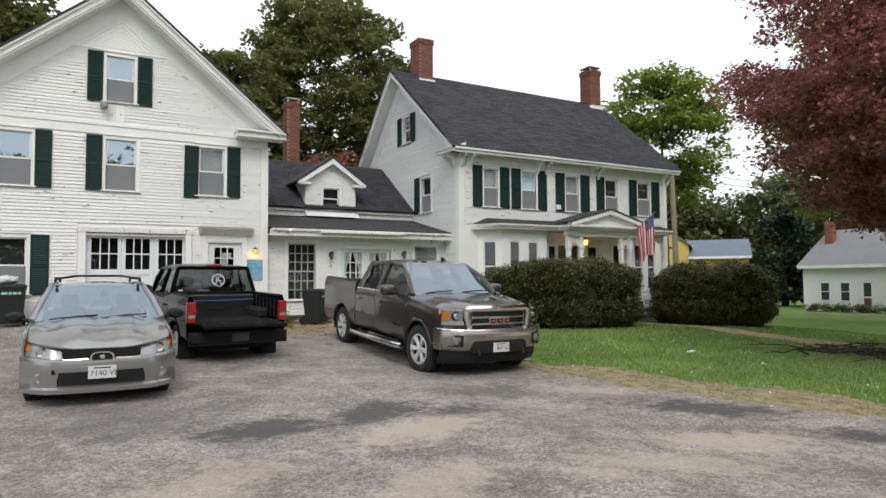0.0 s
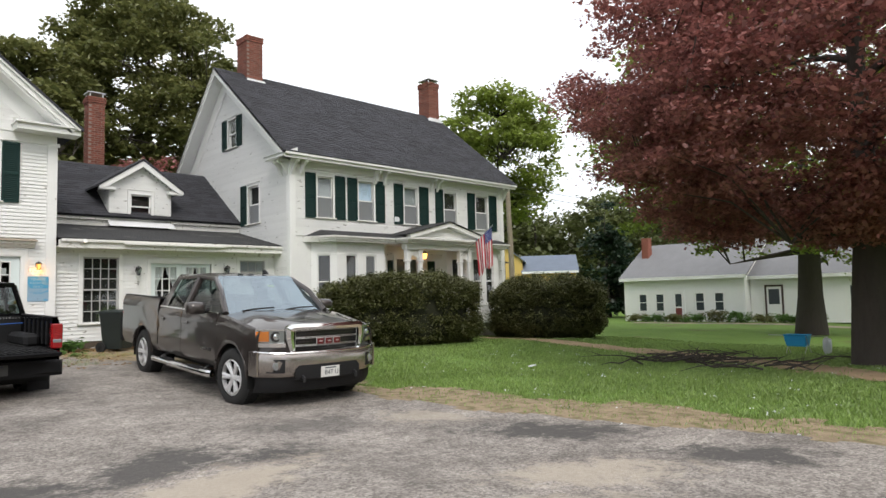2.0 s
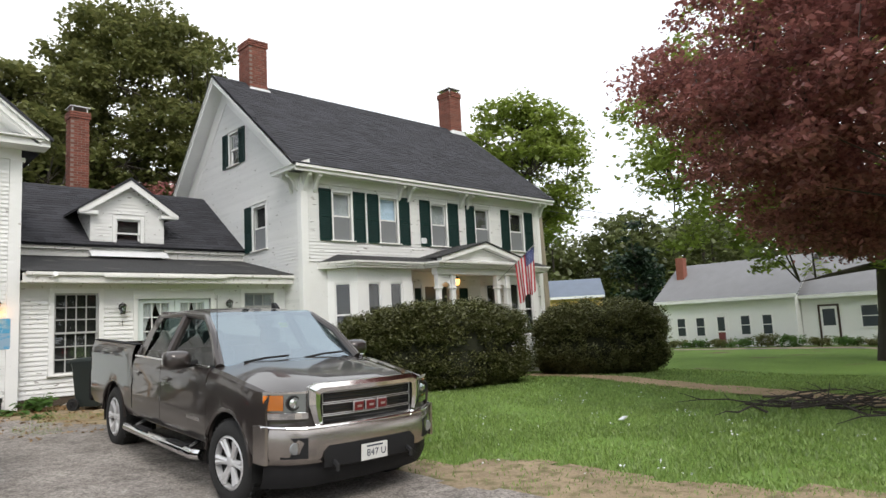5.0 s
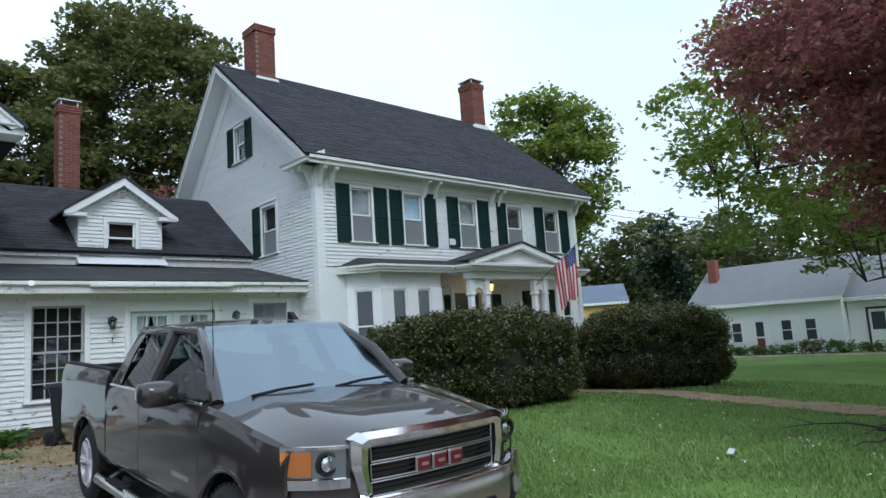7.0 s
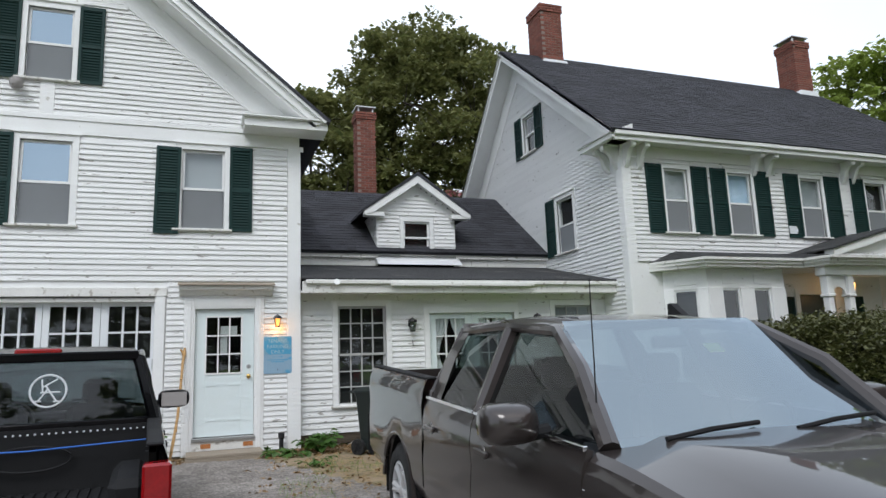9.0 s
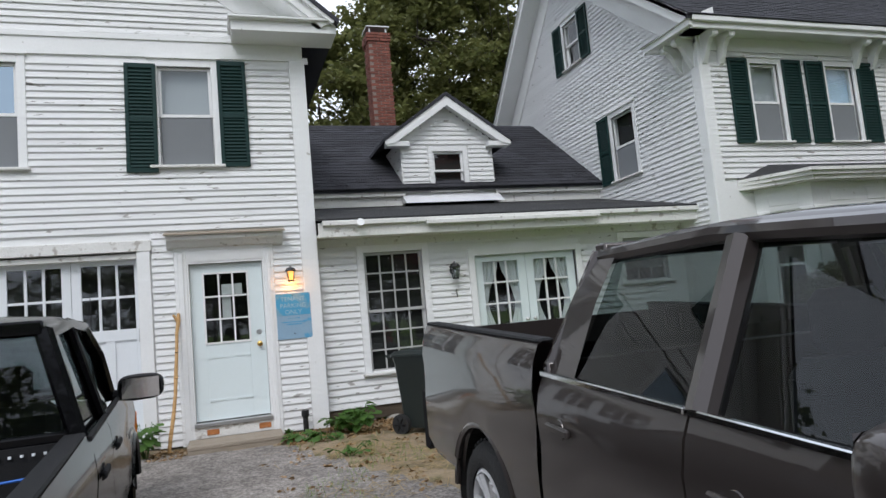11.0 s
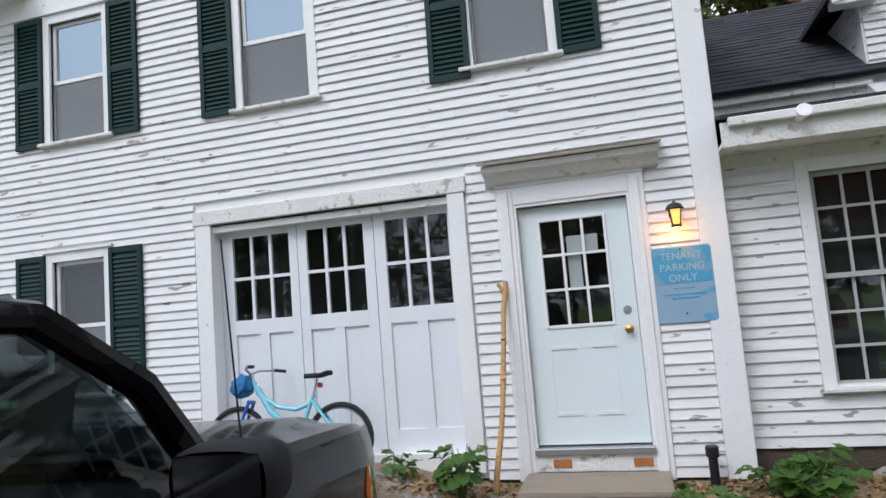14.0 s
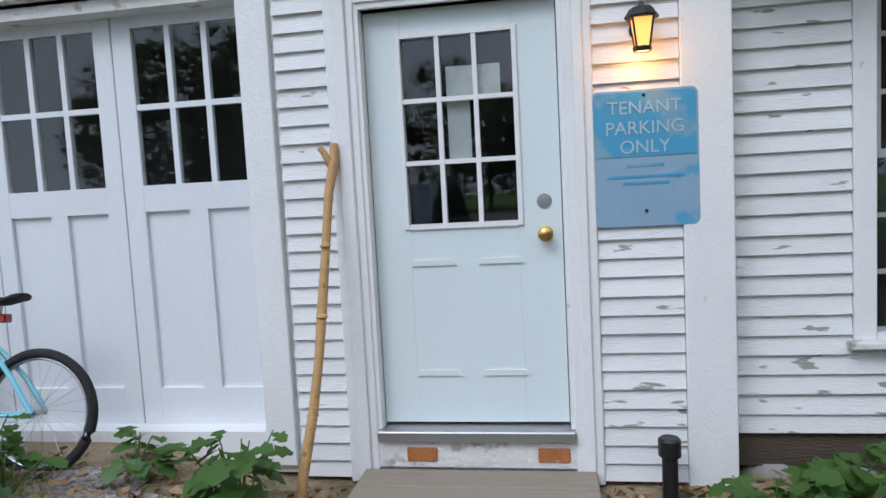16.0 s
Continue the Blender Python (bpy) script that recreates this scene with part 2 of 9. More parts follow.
def wall_shell(name, m, x0, x1, z0, top, holes, thick=0.16, label="", parent=None):
    """A wall with openings right through it. top(x) is its upper edge, with breaks of slope at the given holes and the middle."""
    bm = B()
    cuts = sorted({x0, x1, 0.0, (x0 + x1) / 2, *[h[0] for h in holes], *[h[1] for h in holes]})
    cuts = [c for c in cuts if x0 <= c <= x1]
    for a, b in zip(cuts, cuts[1:]):
        if b - a < 1e-4:
            continue
        mid = (a + b) / 2
        spans = [(z0, None)]
        low = z0
        pieces = []
        for h in sorted([h for h in holes if h[0] < mid < h[1]], key=lambda h: h[2]):
            pieces.append((low, h[2]))
            low = h[3]
        for s, e in pieces:
            if e - s > 1e-3:
                prism(bm, [(a, s), (b, s), (b, e), (a, e)], "y", 0, thick)
        prism(bm, [(a, low), (b, low), (b, top(b)), (a, top(a))], "y", 0, thick)
    ob = new(name, finish(name, bm, TRIM))
    ob.matrix_basis = m
    return tagged(ob, label or "white-painted wooden house wall under clapboards", kind="structure")


def clap_mesh(lap=0.088):
    bm = B()
    prism(bm, [(-0.028, 0.0), (-0.005, lap + 0.012), (0.0, lap + 0.012), (0.0, 0.02), (-0.008, 0.012)], "x", 0, 1)
    bm2 = finish("clapboard", bm, CLAP)
    return bm2


CLAPMESH = clap_mesh()


def clapboards(wall, x_range, z0, z1, holes, lap=0.088, rng=None):
    """Overlapping boards, each an object of its own, laid in rows and cut at the openings and here and there at a butt joint."""
    rng = rng or random.Random(5)
    z = z0
    while z < z1:
        a, b = x_range(z + lap * 0.5)
        if b - a > 0.1:
            spans = [(a, b)]
            for h in holes:
                if h[2] < z + lap * 0.8 and h[3] > z + lap * 0.2:
                    spans = take(spans, h[0], h[1])
            for s, e in spans:
                edges = [s]
                while e - edges[-1] > 4.2:
                    edges.append(edges[-1] + rng.uniform(1.8, 4.0))
                edges.append(e)
                for p, q in zip(edges, edges[1:]):
                    if q - p > 0.03:
                        ob = new("clapboard", CLAPMESH)
                        ob.parent = wall
                        ob.matrix_basis = Matrix.Translation((p, rng.uniform(-0.003, 0), z + rng.uniform(-0.003, 0.003))) @ Matrix.Rotation(rng.uniform(-0.0012, 0.0012), 4, "Y") @ Matrix.Diagonal((q - p - 0.003, 1, 1, 1))
        z += lap


def shutter(parent, x0, x1, z0, z1, tilt=0.0):
    """A louvred shutter: stiles, three rails and slats."""
    bm = B()
    w, y0, y1 = 0.05, -0.06, -0.028
    for a, b in ((x0, x0 + w), (x1 - w, x1)):
        box(bm, a, b, y0, y1, z0, z1, 0.004)
    h = z1 - z0
    for s, t in ((0, 0.06), (h * 0.46, h * 0.46 + 0.06), (h - 0.06, h)):
        box(bm, x0 + w, x1 - w, y0 + 0.003, y1, z0 + s, z0 + t)
    z = z0 + 0.075
    while z < z1 - 0.08:
        if not (h * 0.46 - 0.01 < z - z0 + 0.02 < h * 0.46 + 0.07):
            vs = [bm.verts.new(p) for p in ((x0 + w, y0 + 0.006, z), (x1 - w, y0 + 0.006, z), (x1 - w, y1 - 0.004, z + 0.04), (x0 + w, y1 - 0.004, z + 0.04))]
            bm.faces.new(vs)
        z += 0.047
    box(bm, x0 + w, x1 - w, y1 - 0.006, y1 - 0.002, z0 + 0.05, z1 - 0.05)
    part("shutter", bm, SHUTTER, parent, "dark green louvred wooden shutter", m=Matrix.Rotation(tilt, 4, "Y"))


def muntins(bm, x0, x1, z0, z1, nx, nz, y0, y1, w=0.022):
    for i in range(1, nx):
        x = x0 + (x1 - x0) * i / nx
        box(bm, x - w / 2, x + w / 2, y0, y1, z0, z1)
    for i in range(1, nz):
        z = z0 + (z1 - z0) * i / nz
        box(bm, x0, x1, y0 + 0.001, y1 - 0.001, z - w / 2, z + w / 2)


WINDOWS = [0]


def window(m, x0, x1, z0, z1, casing=0.1, left=0.0, right=0.0, grid=(1, 1), behind="shade", screen=True, sill=True, cap=True, label="", tilt=0.0, sash_mat=None, split=0.5, frame_mat=None, coated=False):
    """A double-hung window in a wall: casing, sill, two sashes, panes, a screen, the sheet behind it (a shade, or
    near-black for the unlit room), and its shutters.
    """
    WINDOWS[0] += 1
    w = thing("window_%d" % WINDOWS[0], m, label or "white double-hung sash window with worn casing", kind="structure")
    fm = frame_mat or TRIM
    bm = B()
    box(bm, x0 - casing, x0, -0.032, 0.03, z0 - 0.02, z1 + casing, 0.004)
    box(bm, x1, x1 + casing, -0.032, 0.03, z0 - 0.02, z1 + casing, 0.004)
    box(bm, x0, x1, -0.031, 0.03, z1, z1 + casing)
    if cap:
        box(bm, x0 - casing - 0.02, x1 + casing + 0.02, -0.06, 0.0, z1 + casing, z1 + casing + 0.025)
    part("casing", bm, fm, w)
    if sill:
        part("sill", box(B(), x0 - casing - 0.03, x1 + casing + 0.03, -0.085, 0.04, z0 - 0.055, z0 - 0.02, 0.006), WORNTRIM, w)
    zm = z0 + (z1 - z0) * split
    sm = sash_mat or TRIM
    s = 0.04
    for k, (a, b, y) in enumerate(((zm - 0.02, z1, 0.025), (z0 - 0.02, zm + 0.02, 0.06))):
        bm = B()
        box(bm, x0, x0 + s, y, y + 0.03, a, b), box(bm, x1 - s, x1, y, y + 0.03, a, b)
        box(bm, x0 + s, x1 - s, y + 0.001, y + 0.029, a, a + s), box(bm, x0 + s, x1 - s, y + 0.001, y + 0.029, b - s, b)
        muntins(bm, x0 + s, x1 - s, a + s, b - s, *grid, y + 0.004, y + 0.026)
        part("sash", bm, sm, w)
        bm = B()
        bm.faces.new([bm.verts.new(p) for p in ((x0 + s, y + 0.016, a + s), (x1 - s, y + 0.016, a + s), (x1 - s, y + 0.016, b - s), (x0 + s, y + 0.016, b - s))])
        part("pane", bm, SKYPANE if coated and k == 0 else PANE, w).visible_shadow = False
    if screen:
        part("insect_screen", box(B(), x0 + 0.015, x1 - 0.015, 0.036, 0.042, z0 - 0.015, zm - 0.015), SCREEN, w, "grey insect screen over the lower sash")
    # "dark" is no drawn shade: a near-black sheet stands for the unlit room.
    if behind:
        hang = {"shade": (SHADE, zm - 0.1), "blind": (BLIND, zm - 0.05), "low": (SHADE, z0 + 0.2), "dim": (DIMBACK, zm - 0.1), "dark": (DARKIN, z0)}[behind]
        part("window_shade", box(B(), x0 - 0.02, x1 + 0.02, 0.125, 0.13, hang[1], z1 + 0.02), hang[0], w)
    if left:
        shutter(w, x0 - casing - left + 0.02, x0 - casing + 0.02, z0 - 0.05, z1 + casing - 0.02, tilt)
    if right:
        shutter(w, x1 + casing - 0.02, x1 + casing + right - 0.02, z0 - 0.05, z1 + casing - 0.02)
    return w


def shingles(roof, m, width, length, exposure=0.145, tab=0.33, parts=0, seed=1, flare=None):
    """Rows of overlapping tabs on a slope (local x along the eave, y up the slope, z off it). The first are objects, the rest one mesh."""
    rng = random.Random(seed)
    verts, faces = [], []
    bm = B()
    prism(bm, [(-0.02, 0.02), (exposure, 0.012), (exposure, 0.0), (-0.02, -0.004)], "x", 0, 1)
    unit = finish("shingle", bm, SHINGLE)
    made = 0
    for r in range(int(length / exposure)):
        x = -rng.uniform(0, tab)
        y = r * exposure
        while x < width:
            a, b = max(0, x), min(width, x + tab * rng.choice((0.62, 1, 1, 1.35)))
            x = b if b > 0 else x + tab
            if b - a < 0.02:
                continue
            dz, drop = rng.uniform(0.004, 0.009), rng.uniform(-0.008, 0.003)
            if made < parts:
                ob = new("shingle", unit)
                ob.parent = roof
                ob.matrix_basis = m @ Matrix.Translation((a, y + drop, dz)) @ Matrix.Diagonal((b - a - 0.004, 1, 1, 1))
                made += 1
            else:
                i = len(verts)
                for px in (a, b - 0.004):
                    verts.extend([m @ Vector((px, y - 0.02 + drop, dz + 0.02)), m @ Vector((px, y + exposure, dz + 0.012)), m @ Vector((px, y + exposure, dz)), m @ Vector((px, y - 0.02 + drop, dz - 0.006))])
                faces.extend([(i, i + 1, i + 5, i + 4), (i + 3, i, i + 4, i + 7), (i, i + 3, i + 2, i + 1), (i + 4, i + 5, i + 6, i + 7)])
    if faces:
        me = bpy.data.meshes.new("shingle_rows")
        me.from_pydata(verts, [], faces)
        me.materials.append(SHINGLE)
        ob = new("shingle_rows", me)
        ob.parent = roof
        tagged(ob, "weathered charcoal asphalt shingles laid in rows", kind="stuff")


def slope(p_eave, p_ridge, along):
    """The frame of a roof slope: origin at the eave, x along it, y up the slope."""
    y = (Vector(p_ridge) - Vector(p_eave)).normalized()
    x = Vector(along).normalized()
    z = x.cross(y)
    return Matrix.Translation(p_eave) @ Matrix((x, y, z)).transposed().to_4x4()


def chimney(x, y, z0, z1, w, d, label, cap=True, pot=False):
    """A brick stack: a mortar core, every brick proud of it, a corbelled top and a cap."""
    c = thing("chimney", Matrix.Translation((x, y, 0)), label, "chimney")
    part("mortar_core", box(B(), -w / 2 + 0.012, w / 2 - 0.012, -d / 2 + 0.012, d / 2 - 0.012, z0, z1 - 0.02), MORTAR, c)
    brick = finish("brick", box(B(), 0, 1, 0, 1, 0, 0.057, 0.0), BRICK)
    rng = random.Random(int(x * 7))
    z, row = z0 + 0.1, 0
    course = (z1 - z0 - 0.1) / max(1, int((z1 - z0 - 0.1) / 0.072))
    rows = int(round((z1 - z0 - 0.1) / course))
    for row in range(rows):
        out = 0.03 if row >= rows - 3 else 0.0
        hw, hd = w / 2 + out, d / 2 + out
        for side in range(4):
            span = 2 * (hw if side % 2 == 0 else hd)
            a = -span / 2 + (0.1 if row % 2 else 0)
            while a < span / 2 - 0.05:
                b = min(a + 0.2, span / 2)
                off = -(hd if side % 2 == 0 else hw)
                ob = new("brick", brick)
                ob.parent = c
                turn = Matrix.Rotation(side * math.pi / 2, 4, "Z")
                ob.matrix_basis = Matrix.Translation((0, 0, z)) @ turn @ Matrix.Translation((a, off + rng.uniform(-0.003, 0.003), 0)) @ Matrix.Diagonal((b - a - 0.01, 0.1, 1, 1))
                a += 0.21
        z += course
    part("flashing", prism(B(), [(-w / 2 - 0.1, -0.02), (w / 2 + 0.1, -0.02), (w / 2 + 0.02, 0.16), (-w / 2 - 0.02, 0.16)], "y", -d / 2 - 0.1, d / 2 + 0.1), FLASHING, c, m=Matrix.Translation((0, 0, z0)))
    if cap:
        bm = B()
        for sx in (-1, 1):
            for sy in (-1, 1):
                box(bm, sx * (w / 2 - 0.06) - 0.02, sx * (w / 2 - 0.06) + 0.02, sy * (d / 2 - 0.06) - 0.02, sy * (d / 2 - 0.06) + 0.02, z1 - 0.03, z1 + 0.12)
        box(bm, -w / 2 - 0.02, w / 2 + 0.02, -d / 2 - 0.02, d / 2 + 0.02, z1 + 0.12, z1 + 0.15)
        part("chimney_cap", bm, STEEL, c)
    return c


# ---------- barn: gable wall towards the drive ----------
BX0, BX1, BY, BMID = -0.66, 7.18, 14.9, 3.26
BARN = pose(0, BY, 0)
B_PEAK, B_SLOPE = 9.15, 0.826


def barn_top(x):
    return B_PEAK - abs(x - BMID) * B_SLOPE


barn_wins = [  # glass x0, x1, z0, z1, left and right shutter widths, what hangs behind, tilt
    (0.57, 1.27, 4.05, 5.38, 0.37, 0.37, "dim", 0.0), (2.93, 3.65, 4.05, 5.38, 0.38, 0.0, "dim", 0.0), (5.27, 5.94, 4.05, 5.38, 0.38, 0.37, "shade", 0.012),
    (2.92, 3.58, 6.4, 7.6, 0.37, 0.37, "dim", 0.0), (0.56, 1.22, 1.36, 2.74, 0.38, 0.4, "dark", 0.0)]
GX0, GX1, GZ0, GZ1 = 2.5, 4.93, 0.66, 2.9
DX0, DX1, DZ0, DZ1 = 5.53, 6.45, 0.69, 2.72
holes = [w[:4] for w in barn_wins] + [(GX0, GX1, GZ0, GZ1), (DX0, DX1, DZ0 - 0.02, DZ1)]
wall = wall_shell("wall_barn_front", BARN, BX0, BX1, 0.45, barn_top, holes, label="white clapboard gable wall of an old barn, paint peeling")
cover = [(w[0] - 0.1, w[1] + 0.1, w[2] - 0.06, w[3] + 0.13) for w in barn_wins]
cover += [(GX0 - 0.19, GX1 + 0.17, 0, GZ1 + 0.2), (DX0 - 0.17, DX1 + 0.15, 0, DZ1 + 0.3), (DX0 - 0.25, DX1 + 0.27, 2.93, 3.11), (BX0, BX1, 5.5, 5.8)]
clapboards(wall, lambda z: (BX0 + 0.16, BX1 - 0.2) if z < 5.5 else (BMID - (B_PEAK - 0.35 - z) / B_SLOPE, BMID + (B_PEAK - 0.35 - z) / B_SLOPE), 0.44, 8.1, cover)
for w in barn_wins:
    window(BARN, *w[:4], left=w[4], right=w[5], behind=w[6], tilt=w[7], coated=w[6] == "dim", label="white sash window with peeling sill and dark green shutters")
# corner boards, belt boards, rakes, cornice returns
bm = B()
box(bm, BX0 - 0.02, BX0 + 0.16, -0.035, 0.12, 0.44, 5.5, 0.005)
part("corner_board", bm, TRIM, wall)
bm = B()
box(bm, BX1 - 0.2, BX1 + 0.02, -0.035, 0.16, 0.42, 5.5, 0.005)
part("corner_board", bm, TRIM, wall)
bm = B()
box(bm, BX0, BX1, -0.03, 0, 5.5, 5.72)
box(bm, BX0, BX1, -0.05, 0, 5.722, 5.8, 0.006)
part("belt_board", bm, TRIM, wall)
bm = B()
box(bm, BMID - 0.1, BMID + 0.1, -0.034, 0, 5.8, 6.34)
part("pilaster_board", bm, TRIM, wall)
for sgn in (-1, 1):
    def rk(d, up):
        return (BMID + sgn * d, B_PEAK + 0.3 - d * B_SLOPE + up)
    bm = B()
    prism(bm, [rk(0, -0.78), rk(3.5, -0.78), rk(3.92, -0.42), rk(3.92, -0.3), rk(0, -0.3)], "y", -0.03, 0.0)
    part("frieze_board", bm, TRIM, wall)
    bm = B()
    prism(bm, [rk(0, -0.3), rk(4.1, -0.3), rk(4.26, -0.06), rk(0, -0.06)], "y", -0.5, -0.03)
    part("soffit", bm, TRIM, wall)
    bm = B()
    prism(bm, [rk(0, -0.24), rk(4.14, -0.24), rk(4.3, -0.02), rk(0, -0.02)], "y", -0.54, -0.501)
    prism(bm, [rk(0, -0.09), rk(4.28, -0.09), rk(4.34, 0.01), rk(0, 0.01)], "y", -0.6, -0.541)
    part("rake_board", bm, TRIM, wall)
    # the boxed return at the eave
    xa, xb = (BX1 - 0.95, BX1 + 0.42) if sgn > 0 else (BX0 - 0.42, BX0 + 0.95)
    bm = B()
    box(bm, xa, xb, -0.5, -0.002, 5.72, 5.86)
    box(bm, xa - 0.04, xb + 0.04, -0.58, -0.002, 5.86, 5.9, 0.01)
    prism(bm, [(-0.58, 5.9), (-0.002, 6.06), (-0.002, 5.9)], "x", xa, xb)
    part("cornice_return", bm, TRIM, wall)
# matched boards laid in a chevron in the peak
bm = B()
prism(bm, [(BMID - 1.06, 7.8), (BMID + 1.06, 7.8), (BMID, 8.68)], "y", -0.02, -0.004)
box(bm, BMID - 1.1, BMID + 1.1, -0.04, 0, 7.728, 7.8)
peak = part("peak_board", bm, TRIM, wall)
for i in range(7):
    za = 8.65 - i * 0.12
    zb = za - 0.104
    for sgn in (-1, 1):
        da, db = (za - 7.81) / B_SLOPE, max(0.002, (zb - 7.81) / B_SLOPE)
        bm = B()
        prism(bm, [(BMID, za), (BMID + sgn * da, 7.81), (BMID + sgn * db, 7.81), (BMID, max(zb, 7.811))], "y", -0.036, -0.0205)
        part("chevron_board", bm, TRIM, peak)
# side and back walls, roof
bm = B()
box(bm, BX0 + 0.002, BX0 + 0.16, BY + 0.16, 26, 0.2, 5.6), box(bm, BX1 - 0.162, BX1 - 0.002, BY + 0.16, 26, 0.2, 5.6)
tagged(new("wall_barn_sides", finish("wall_barn_sides", bm, CLAP)), "white clapboard side walls of the barn", kind="structure")
bm = B()
prism(bm, [(BX0 + 0.17, 0.2), (BX1 - 0.17, 0.2), (BX1 - 0.17, 5.5), (BMID, B_PEAK - 0.3), (BX0 + 0.17, 5.5)], "y", 25.8, 26)
tagged(new("wall_barn_back", finish("wall_barn_back", bm, CLAP)), "white clapboard back wall of the barn", kind="structure")
bm = B()
for sgn in (-1, 1):
    def rk(d, up):
        return (BMID + sgn * d, B_PEAK + 0.3 - d * B_SLOPE + up)
    prism(bm, [rk(0, -0.03), rk(4.36, -0.03), rk(4.38, 0.04), rk(0, 0.04)], "y", BY - 0.62, 26.4)
barn_roof = tagged(new("roof_barn", finish("roof_barn", bm, SHINGLE)), "dark asphalt shingle barn roof", kind="structure")
bm = B()
# Floor and ceiling coloured near-black so the barn inside reads as unlit.
box(bm, BX0 + 0.17, BX1 - 0.17, BY + 0.17, 25.8, 0.4, 0.5)
tagged(new("floor_barn", finish("floor_barn", bm, DARKIN)), "barn floor coloured near-black as an unlit room", kind="structure")
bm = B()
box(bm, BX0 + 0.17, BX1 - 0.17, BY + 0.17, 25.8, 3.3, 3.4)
tagged(new("ceiling_barn", finish("ceiling_barn", bm, DARKIN)), "barn ceiling coloured near-black as an unlit room", kind="structure")

# ---------- link wing between barn and house ----------
LX0, LX1, LY = 7.2, 13.38, 15.1
LINK = pose(0, LY, 0)
lwins = [(7.87, 8.74, 1.07, 2.76, 3, 3), (12.17, 13.0, 2.05, 2.75, 3, 2)]
FX0, FX1, FZ0, FZ1 = 9.56, 11.28, 0.62, 2.62
holes = [w[:4] for w in lwins] + [(FX0, FX1, FZ0, FZ1)]
wall = wall_shell("wall_link_front", LINK, LX0, LX1, 0.6, lambda x: 3.0, holes, label="white clapboard wall of a low connecting wing")
cover = [(w[0] - 0.1, w[1] + 0.1, w[2] - 0.06, w[3] + 0.12) for w in lwins] + [(FX0 - 0.1, FX1 + 0.1, 0, FZ1 + 0.12)]
clapboards(wall, lambda z: (LX0 + 0.02, LX1 - 0.02), 0.6, 2.86, cover, lap=0.096, rng=random.Random(8))
window(LINK, *lwins[0][:4], grid=(4, 3), behind="dark", screen=False, cap=False, sash_mat=OLDSASH, label="tall many-paned sash window of the low wing")
window(LINK, *lwins[1][:4], grid=(3, 1), behind="low", screen=False, cap=False, sash_mat=OLDSASH, label="small many-paned window of the low wing")
bm = B()
box(bm, LX0, LX1, -0.42, 0.02, 2.97, 3.0), box(bm, LX0, LX1, -0.46, -0.42, 2.95, 3.15, 0.005), box(bm, LX0 + 0.05, LX1 + 0.1, -0.52, -0.46, 3.1, 3.17, 0.008)
box(bm, LX0, LX1, -0.03, 0, 2.86, 2.97)
box(bm, LX0 + 1.5, LX1 - 1.9, -0.56, -0.52, 3.06, 3.13, 0.01)
part("eave_cornice", bm, WORNTRIM, wall, "peeling white eave boards")
bm = B()
xs_sill = spread(LX0, LX1, 60)
loft(bm, [[(x, y, z + wave * noise.noise((x * 3.1, z * 5, 2))) for x in xs_sill] for y, z, wave in ((0.2, 0.43, 0.0), (0.0, 0.43, 0.03), (-0.012, 0.5, 0.02), (0.0, 0.58, 0.03), (0.015, 0.625, 0.02), (0.2, 0.625, 0.0))])
part("foundation_sill", bm, ROT, wall, "rotten dark sill beam", smooth=40)
for i in range(16):
    bm = B()
    bmesh.ops.create_icosphere(bm, subdivisions=2, radius=0.16)
    rng = random.Random(i)
    for v in bm.verts:
        v.co *= 1 + rng.uniform(-0.16, 0.16)
        v.co.y *= 0.6
        v.co.z *= 0.62
    part("foundation_stone", bm, STONE, wall, m=Matrix.Translation((LX0 + 0.2 + i * 0.39 + rng.uniform(-0.05, 0.05), 0.05, 0.36)), smooth=60)
# low front roof, step, steep roof
bm = B()
prism(bm, [(LY - 0.5, 3.17), (LY - 0.5, 3.2), (17.55, 3.86), (17.55, 3.8)], "x", LX0, LX1 - 0.005)
tagged(new("roof_link_low", finish("roof_link_low", bm, ROOFPAPER)), "low-pitched dark roll roofing with worn edges", kind="structure")
bm = B()
box(bm, LX0, 9.2, 17.42, 17.5, 3.84, 4.0), box(bm, 11.0, LX1, 17.42, 17.5, 3.84, 4.0)
box(bm, LX0, 9.2, 17.34, 17.5, 4.0, 4.1, 0.01), box(bm, 11.0, LX1, 17.34, 17.5, 4.0, 4.1, 0.01)
tagged(new("trim_link_step", finish("trim_link_step", bm, WORNTRIM)), "greyed white eave trim of the upper link roof", kind="structure")
bm = B()
prism(bm, [(17.3, 4.08), (17.3, 4.13), (20.2, 6.2), (23.0, 4.2), (23.0, 4.1), (20.2, 6.1)], "x", LX0, LX1 - 0.005)
link_roof = tagged(new("roof_link", finish("roof_link", bm, SHINGLE)), "steep charcoal shingle roof of the connecting wing", kind="structure")
bm = B()
box(bm, LX0, LX1, 22.6, 22.8, 0.3, 4.2)
tagged(new("wall_link_back", finish("wall_link_back", bm, CLAP)), "white back wall of the connecting wing", kind="structure")
# Floor and inner walls coloured near-black, as an unlit room.
bm = B()
box(bm, LX0, LX1, LY + 0.2, 22.6, 0.5, 0.6), box(bm, LX0, LX1, 17.5, 17.6, 2.9, 4.1), box(bm, LX0, LX1, 18.0, 18.1, 0.6, 2.9)
tagged(new("floor_link", finish("floor_link", bm, DARKIN)), "floor and inner walls of the connecting wing, coloured near-black as unlit", kind="structure")
